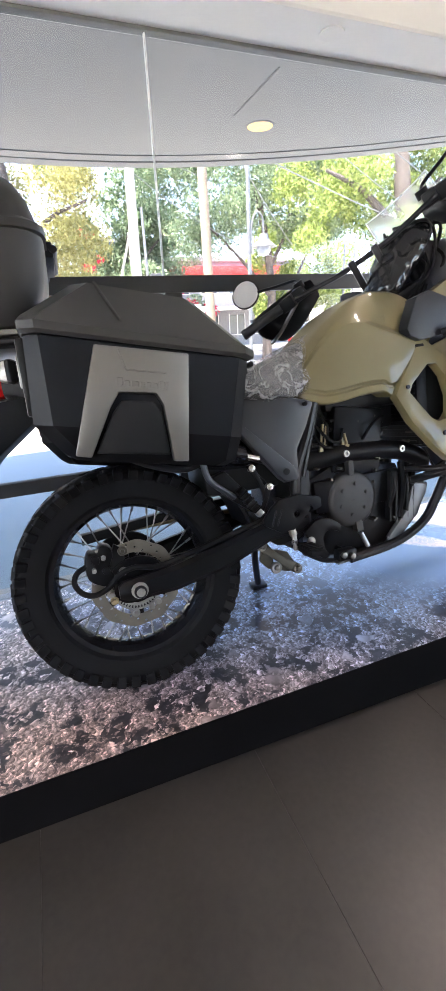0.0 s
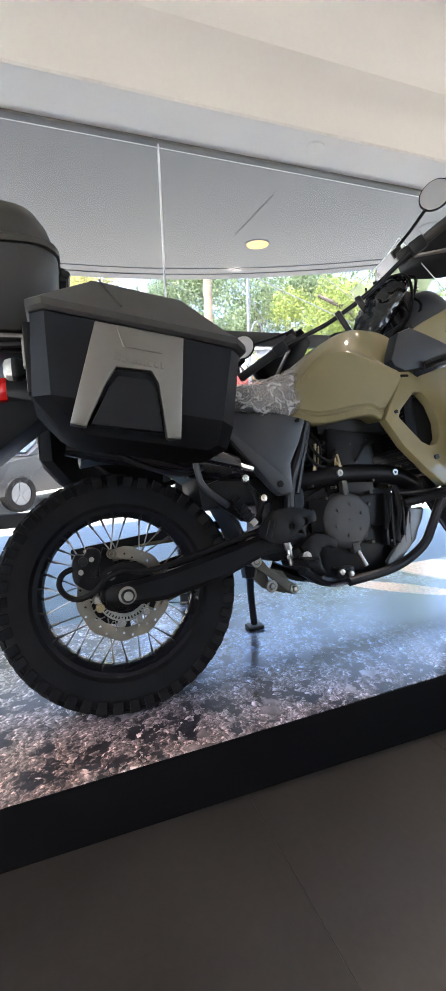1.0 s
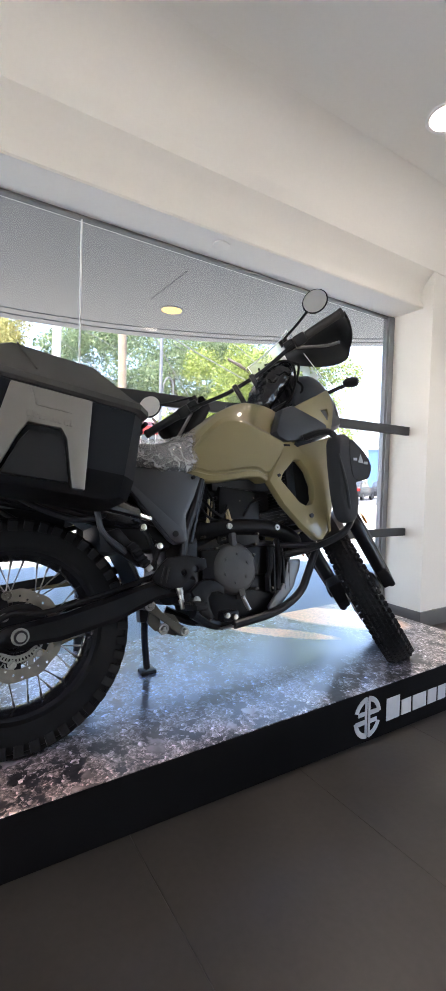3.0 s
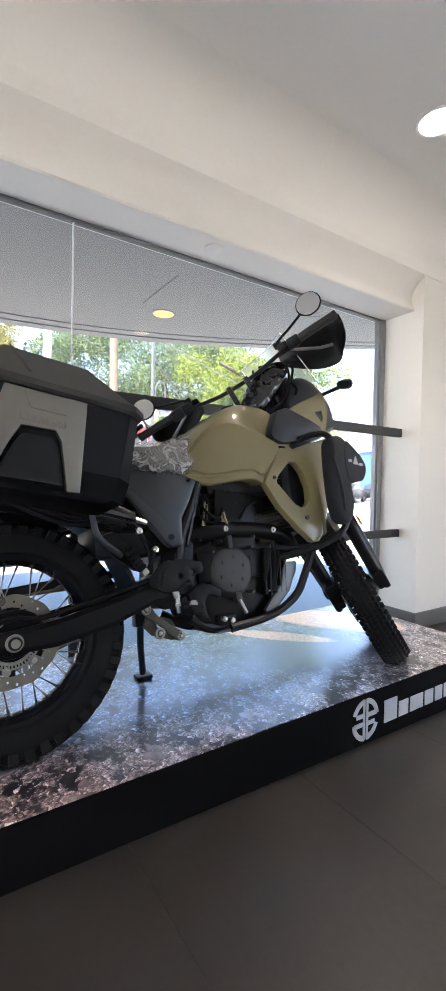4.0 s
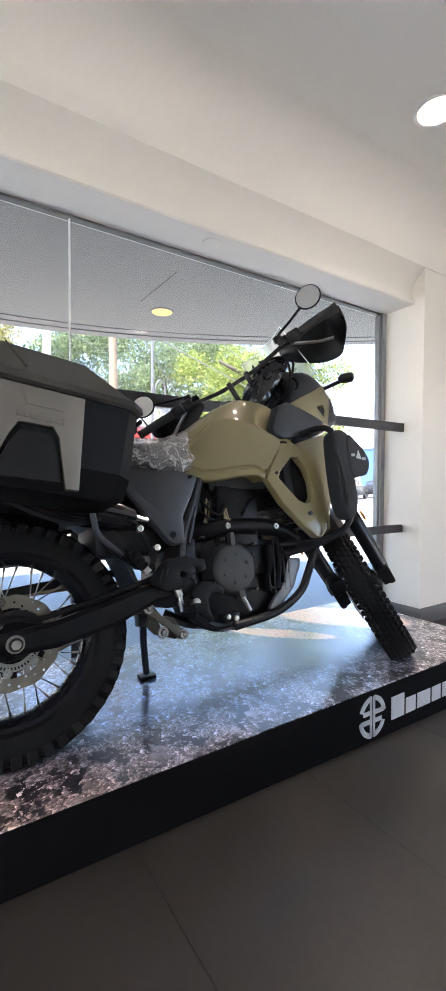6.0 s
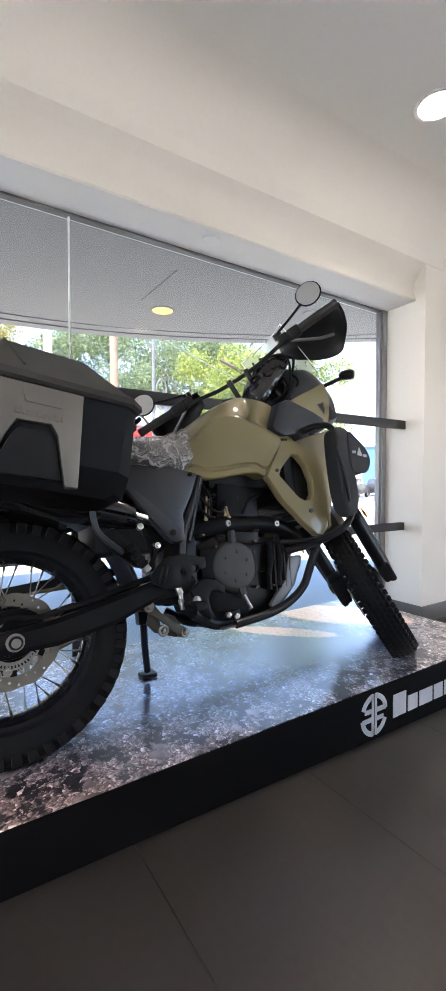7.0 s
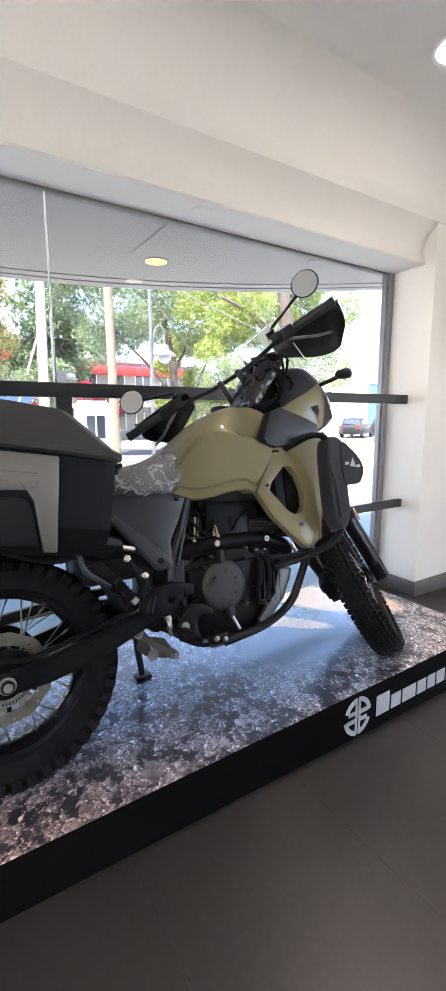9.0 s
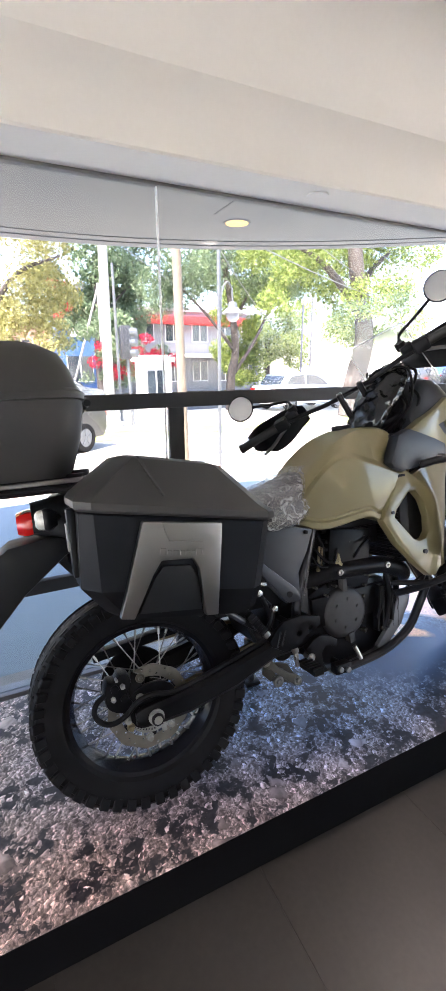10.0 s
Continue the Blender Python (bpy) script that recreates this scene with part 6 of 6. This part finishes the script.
booth = thing("guard_booth", pose(5.0, 15.6, G, 0, 0, -18), "small white guard booth with dark windows", "booth")
part("wall", box(-0.62, 0.62, -0.6, 0.6, 0, 1.95, 0.01), WHITEW, booth)
part("roof", merge(box(-0.75, 0.75, -0.72, 0.72, 1.95, 2.07, 0.01), box(-0.5, 0.5, -0.5, 0.5, 2.07, 2.16, 0.01)), WHITEW, booth)
for x0 in (-0.22, 0.12):
    wn_ = part("window", box(x0, x0 + 0.28, -0.612, -0.59, 0.85, 1.65), DGLASS, booth)
part("window", box(-0.612, -0.59, -0.2, 0.2, 0.85, 1.65), DGLASS, booth)

# wires across the street
for i, (p0, p1, sag) in enumerate((((2.64, 6.9, 5.6), (30, 22, 6.0), 0.9), ((2.64, 6.9, 5.1), (30, 24, 5.2), 1.0), ((3.0, 13.3, 7.2), (2.64, 6.9, 6.6), 0.3), ((3.0, 13.3, 6.6), (34, 26, 6.5), 1.0), ((-14, 16, 6.0), (3.0, 13.3, 6.9), 0.8), ((2.64, 6.9, 4.4), (16, 24, 3.4), 0.5), ((2.64, 6.9, 5.0), (-16, 15, 5.6), 0.9), ((2.64, 6.9, 3.9), (26, 20, 4.6), 0.6), ((3.0, 13.3, 5.6), (30, 27, 5.0), 0.8), ((3.0, 13.3, 5.0), (9.0, 16.6, 3.4), 0.3))):
    pts = [Vector(p0).lerp(Vector(p1), t / 10) - Vector((0, 0, sag * 4 * (t / 10) * (1 - t / 10))) for t in range(11)]
    w_ = part("overhead_wire", tube(pts, 0.014, 5, 1), GALV)
    tagged(w_, "dark overhead wire strung between utility poles", "wire", "overhead wires")


# trees
def leaves(bm_name, clusters, mat, count, size, seed, parent, label, droop=0.0):
    rs = np.random.RandomState(seed)
    C = np.array([c[:3] for c in clusters], float)
    R = np.array([c[3] for c in clusters], float)
    wts = R ** 2.2
    idx = rs.choice(len(C), count, p=wts / wts.sum())
    d = rs.normal(size=(count, 3))
    d /= np.linalg.norm(d, axis=1)[:, None]
    rad = R[idx] * rs.uniform(0.25, 1.0, count) ** 0.5
    pos = C[idx] + d * rad[:, None] * np.array([1, 1, 0.72])
    pos[:, 2] -= droop * rs.uniform(0, 1, count) ** 2
    u = rs.normal(size=(count, 3))
    u[:, 2] -= droop * 1.2
    u /= np.linalg.norm(u, axis=1)[:, None]
    v = np.cross(u, rs.normal(size=(count, 3)))
    v /= np.linalg.norm(v, axis=1)[:, None]
    s = size * rs.uniform(0.6, 1.4, count)[:, None]
    quad = np.stack([pos - u * s, pos + v * s * 0.42, pos + u * s, pos - v * s * 0.42], 1).reshape(-1, 3)
    me = bpy.data.meshes.new(bm_name)
    me.from_pydata(quad.tolist(), [], [(4 * i, 4 * i + 1, 4 * i + 2, 4 * i + 3) for i in range(count)])
    me.materials.append(mat)
    ob = new(bm_name, me)
    ob.parent = parent
    ob["label"] = label
    return ob


def tree(x, y, trunk, limbs, clusters, mat, count, size, seed, label, droop=0.0, r=0.2, leaf_label="green leaves"):
    t = thing("tree", pose(x, y, G), label, "tree")
    part("trunk", tube(trunk, r, 12, 5, r_end=r * 0.55), BARK, t, "rough brown trunk")
    for lb in limbs:
        part("limb", tube(lb, r * 0.42, 8, 5, r_end=r * 0.12), BARK, t)
    leaves("crown", clusters, mat, count, size, seed, t, leaf_label, droop)
    return t


def cloud(rs, cx, cy, cz, sx, sy, sz, n, r0, r1):
    return [(cx + rs.uniform(-sx, sx), cy + rs.uniform(-sy, sy), cz + rs.uniform(-sz, sz), rs.uniform(r0, r1)) for _ in range(n)]


rt = random.Random(11)
tree(-0.4, 13.0, [(0, 0, 0), (0.1, 0, 1.6), (0.3, 0.1, 3.4), (0.2, 0, 5.5)], [[(0.2, 0, 3.0), (1.0, -0.5, 4.0), (2.0, -1.0, 4.4)], [(0.25, 0, 3.6), (-1.0, 0.2, 4.8), (-2.4, 0.5, 5.0)]],
     cloud(rt, 0.1, 0, 4.8, 2.0, 1.6, 2.0, 34, 0.5, 0.95) + cloud(rt, -0.2, -0.4, 2.9, 1.9, 1.2, 0.6, 14, 0.35, 0.6), LEAF_A, 50000, 0.052, 1, "broad street tree with drooping yellow-green leaves", 0.5, 0.22, "drooping yellow-green leaves")
tree(8.6, 16.6, [(0, 0, 0), (0.05, 0, 1.4), (0.25, 0, 2.4), (0.1, 0.1, 4.2), (-0.3, 0.1, 6.0)], [[(0.2, 0, 1.5), (1.1, -0.1, 2.8), (2.0, -0.2, 4.6), (2.6, 0, 6.0)], [(0.2, 0, 2.4), (-1.0, 0.2, 3.8), (-2.6, 0.3, 5.2)], [(0.15, 0, 3.4), (1.0, 0.2, 4.8), (1.2, 0.3, 6.2)]],
     cloud(rt, -1.2, 0, 6.0, 3.2, 2.0, 1.5, 36, 0.6, 1.2) + cloud(rt, 2.2, 0, 6.0, 2.0, 1.8, 1.6, 20, 0.5, 1.1) + cloud(rt, -2.6, 0, 4.3, 1.4, 1.2, 0.5, 8, 0.4, 0.7), LEAF_B, 52000, 0.062, 2, "spreading street tree with blue-green leaves and bare limbs", 0.3, 0.2, "blue-green leaves")
tree(10.9, 12.2, [(0.26, 0, 0), (0.42, 0, 1.2), (0.72, 0, 2.4), (0.60, 0, 3.5), (0.22, 0, 4.7), (0.0, 0.1, 6.4)], [[(0.2, 0, 3.6), (1.0, 0.3, 4.8), (2.0, 0.4, 5.6)], [(0.2, 0, 3.8), (-1.0, 0.3, 5.0), (-2.2, 0.6, 5.6)]],
     cloud(rt, 0.5, 0.5, 5.0, 1.6, 1.5, 2.0, 22, 0.45, 0.95) + cloud(rt, 1.6, 0.6, 3.3, 0.7, 1.0, 0.9, 8, 0.35, 0.6) + cloud(rt, -1.6, 1.5, 4.6, 1.2, 1.0, 1.6, 12, 0.4, 0.8), LEAF_C, 40000, 0.058, 3, "large street tree with a thick trunk and fresh green leaves", 0.35, 0.40, "fresh light green leaves")
tree(13.6, 22.0, [(0, 0, 0), (0.1, 0, 2.0), (0, 0, 4.0)], [[(0, 0, 2.0), (1.0, 0, 3.2), (1.6, 0, 4.4)]],
     cloud(rt, -0.3, 0, 4.3, 2.4, 1.5, 2.2, 30, 0.5, 1.1) + cloud(rt, -0.5, 0, 1.8, 2.0, 1.0, 0.8, 12, 0.4, 0.8), LEAF_C, 38000, 0.076, 4, "bushy green tree at the street's far side", 0.2, 0.2, "light green leaves")
tree(-7.5, 19.0, [(0, 0, 0), (0, 0, 3.0), (0.2, 0, 6.0)], [[(0, 0, 3.0), (1.4, 0, 4.6), (2.4, 0, 5.4)]], cloud(rt, 0.5, 0, 5.5, 4.0, 2.0, 2.6, 36, 0.7, 1.3), LEAF_A, 22000, 0.11, 5, "tall street tree with yellow-green leaves", 0.3, 0.24, "yellow-green leaves")
tree(5.4, 26.8, [(0, 0, 0), (0, 0, 3.0), (0.2, 0, 7.0)], [[(0, 0, 4.0), (1.4, 0, 5.6), (2.4, 0, 6.4)]], cloud(rt, 0.0, 0, 6.4, 3.2, 1.6, 2.6, 34, 0.7, 1.3), LEAF_B, 20000, 0.13, 6, "tall tree with dark blue-green leaves across the street", 0.2, 0.24, "dark blue-green leaves")
bush = thing("flowering_shrub", pose(5.2, 19.0, G), "climbing shrub covered in red flowers", "shrub")
leaves("foliage", cloud(rt, 0, 0, 1.9, 1.5, 0.6, 0.8, 14, 0.3, 0.6), LEAF_B, 3500, 0.07, 7, bush, "green leaves")
leaves("flowers", cloud(rt, 0, -0.2, 2.1, 1.6, 0.6, 0.9, 14, 0.3, 0.5), FLOWER, 3200, 0.06, 8, bush, "red flowers")
leaves("flowers_high", cloud(rt, -2.6, 0, 4.4, 0.5, 0.5, 0.8, 6, 0.15, 0.3), FLOWER, 350, 0.06, 9, bush, "red flowers")
leaves("stem_foliage", cloud(rt, -2.4, 0, 3.2, 0.5, 0.4, 2.0, 9, 0.3, 0.5), LEAF_B, 1400, 0.06, 10, bush, "green leaves")


# grass verge
verge = structure("verge", box(0.5, 12, 10.6, 12.4, G - 0.1, G + 0.01), GRASSM, "dry grass strip beside the pavement", "verge")


# cars
def car(x, y, rz, paint, label, scale=1.0, group="parked cars"):
    c = thing("car", pose(x, y, G, 0, 0, rz), label, "car", group)
    c.scale = (scale,) * 3
    side = [(-2.05, 0.42), (-2.08, 0.75), (-1.98, 0.98), (-1.3, 1.02), (0.75, 0.98), (1.55, 0.88), (2.0, 0.72), (2.08, 0.5), (2.0, 0.3), (-1.95, 0.28)]
    def body_ring(y, k, dz=0.0):
        return [(px * k, y, 0.6 + (pz - 0.6) * (0.97 if abs(y) > 0.8 else 1.0) + dz) for px, pz in side]
    body = loft([body_ring(yy, kk) for yy, kk in ((-0.86, 0.965), (-0.82, 0.995), (-0.6, 1.0), (0.6, 1.0), (0.82, 0.995), (0.86, 0.965))])
    part("body", body, paint, c, sharp=40)
    cab_ = [(-1.75, 0.98), (-1.35, 1.42), (-0.6, 1.52), (0.15, 1.47), (0.55, 1.28), (1.05, 0.96)]
    part("cabin", loft([[(px * k, yy, 0.95 + (pz - 0.95) * k) for px, pz in cab_] for yy, k in ((-0.74, 0.95), (-0.66, 1.0), (0.66, 1.0), (0.74, 0.95))]), paint, c, sharp=40)
    for s in (-1, 1):
        for poly in ([(-1.45, 1.06), (-1.2, 1.36), (-0.55, 1.42), (-0.5, 1.04)], [(-0.4, 1.04), (-0.43, 1.42), (0.1, 1.38), (0.42, 1.24), (0.78, 1.02)]):
            part("side_window", plate(poly, s * 0.735, s * 0.752), DGLASS, c)
    part("windscreen", loft([[(0.50, -0.6, 1.33), (0.50, 0.6, 1.33), (0.53, 0.6, 1.33), (0.53, -0.6, 1.33)], [(0.98, -0.68, 1.02), (0.98, 0.68, 1.02), (1.02, 0.68, 1.02), (1.02, -0.68, 1.02)]]), DGLASS, c)
    part("rear_window", loft([[(-1.42, -0.58, 1.38), (-1.42, 0.58, 1.38), (-1.46, 0.58, 1.38), (-1.46, -0.58, 1.38)], [(-1.70, -0.64, 1.06), (-1.70, 0.64, 1.06), (-1.74, 0.64, 1.06), (-1.74, -0.64, 1.06)]]), DGLASS, c)
    for s in (-1, 1):
        part("tail_light", box(-2.09, -1.98, min(s * 0.55, s * 0.82), max(s * 0.55, s * 0.82), 0.72, 0.9, 0.02), REDLENS, c)
        part("headlight", box(1.92, 2.05, min(s * 0.5, s * 0.8), max(s * 0.5, s * 0.8), 0.62, 0.74, 0.02), LENS, c)
        for wx_ in (-1.28, 1.30):
            w_ = part("wheel", moved(lathe([(0.20, -0.10), (0.29, -0.10), (0.315, -0.07), (0.315, 0.07), (0.29, 0.10), (0.20, 0.10)], 28), pose(wx_, s * 0.78, 0.315)), RUBBER, c)
            part("rim", moved(merge(cyl((0, -0.085, 0), (0, 0.085, 0), 0.2, seg=24), *[moved(box(-0.02, 0.02, -0.095, 0.095, 0.04, 0.19), pose(0, 0, 0, 0, 72 * i, 0)) for i in range(5)]), pose(wx_, s * 0.78, 0.315)), GALV, w_)
    return c


CARW = surface("white_car_paint", (0.62, 0.63, 0.65), 0.25, vary=0.04, coat=0.5, bump=0)
CARG = surface("silver_car_paint", (0.36, 0.37, 0.39), 0.28, metal=0.5, vary=0.04, coat=0.5, bump=0)
CARD = surface("dark_grey_car_paint", (0.016, 0.017, 0.019), 0.35, vary=0.05, coat=0.08, bump=0)
car(11.5, 15.6, 6, CARW, "white hatchback parked at the street's edge")
car(-0.145, 9.18, 219, CARD, "dark grey saloon parked beside the utility pole")
car(2.2, 20.5, 5, CARG, "silver car parked across the street")
car(34.0, 25.5, 20, CARD, "dark car driving lane far down the street", group="distant cars")
car(28.5, 24.0, 25, CARD, "dark car standing far down the street", group="distant cars")
car(40.0, 30.0, 15, CARW, "white car far down the street", group="distant cars")


# buildings across the street
def building(x0, x1, y0, y1, h, mat, label, rows, cols, extra=None):
    b = thing("building", pose(x0, y0, G), label, "building")
    w, d = x1 - x0, y1 - y0
    part("wall", box(0, w, 0, d, 0, h), mat, b)
    part("roof", box(-0.15, w + 0.15, -0.15, d, h, h + 0.25), GREYW, b)
    for r_ in range(rows):
        for c_ in range(cols):
            cw, ch = w / cols, h / rows
            wx0, wz0 = cw * (c_ + 0.22), ch * (r_ + 0.28)
            wi = part("window", box(wx0, wx0 + cw * 0.56, -0.03, 0.05, wz0, wz0 + ch * 0.48), DGLASS, b)
            part("frame", merge(box(wx0 - 0.05, wx0, -0.05, 0.04, wz0 - 0.05, wz0 + ch * 0.48 + 0.05), box(wx0 + cw * 0.56, wx0 + cw * 0.56 + 0.05, -0.05, 0.04, wz0 - 0.05, wz0 + ch * 0.48 + 0.05),
                                box(wx0, wx0 + cw * 0.56, -0.05, 0.04, wz0 - 0.05, wz0), box(wx0 + cw * 0.27, wx0 + cw * 0.30, -0.045, 0.03, wz0, wz0 + ch * 0.48)), WHITEW, wi)
    return b


grey = building(6.5, 18.5, 31.0, 40.0, 5.4, GREYW, "two-storey grey building with a red fascia across the street", 2, 6)
part("fascia", box(-0.2, 10.5, -0.9, 0.0, 4.55, 5.05, 0.03), REDM, grey, "red fascia band")
part("awning", box(-0.2, 12.2, -2.2, 0.0, 2.35, 2.55, 0.03), WHITEW, grey, "pale shop awning")
shop = building(-12, 5.5, 33.0, 42.0, 4.6, BROWNW, "low brick building with shop windows across the street", 1, 7)
part("awning", box(0, 17, -2.0, 0.0, 3.1, 3.25, 0.03), BROWNW, shop)
blue = building(3.6, 6.3, 30.5, 33.0, 6.4, BLUEW, "narrow blue-clad shop front with a white panel", 2, 1)
part("sign_panel", box(0.9, 1.9, -0.08, 0.0, 3.6, 6.2), WHITEW, blue, "plain white sign panel")
far = building(57, 83, 44.0, 47.0, 6.5, BLUEW, "blue-signed commercial building down the street", 2, 8)
part("sign_panel", box(8, 13, -0.2, 0.0, 2.6, 6.2, 0.02), WHITEW, far, "white sign panel")
building(110, 150, 60.0, 80.0, 9.0, WHITEW, "pale building far down the street", 3, 9)
building(-60, -14, 34.0, 46.0, 7.0, WHITEW, "pale building across the street", 2, 14)

# ---------------------------------------------------------------- floor tiles
tm = None
count = 0
for i in range(-10, 11):
    for j in range(-10, 2):
        x0, y1 = -0.333 + 0.5625 * i, 0.50 + 1.125 * (j + 1)
        if x0 < -5.9 or x0 > 3.9 or y1 - 1.125 < -5.9 or y1 > 1.09:
            continue
        if tm is None:
            b = bmesh.new()
            bmesh.ops.create_cube(b, size=1)
            b.transform(Matrix.Translation((0.28125, -0.5625, -0.006)) @ Matrix.Diagonal((0.5618, 1.1243, 0.012, 1)))
            bmesh.ops.bevel(b, geom=[e for e in b.edges if min(v.co.z for v in e.verts) > -0.001], offset=0.0006, segments=1, affect="EDGES")
            t0 = part("tile", b, TILE, floor)
            tm = t0.data
        else:
            t0 = new("tile", tm)
            t0.parent = floor
        t0.location = (x0, y1, 0)
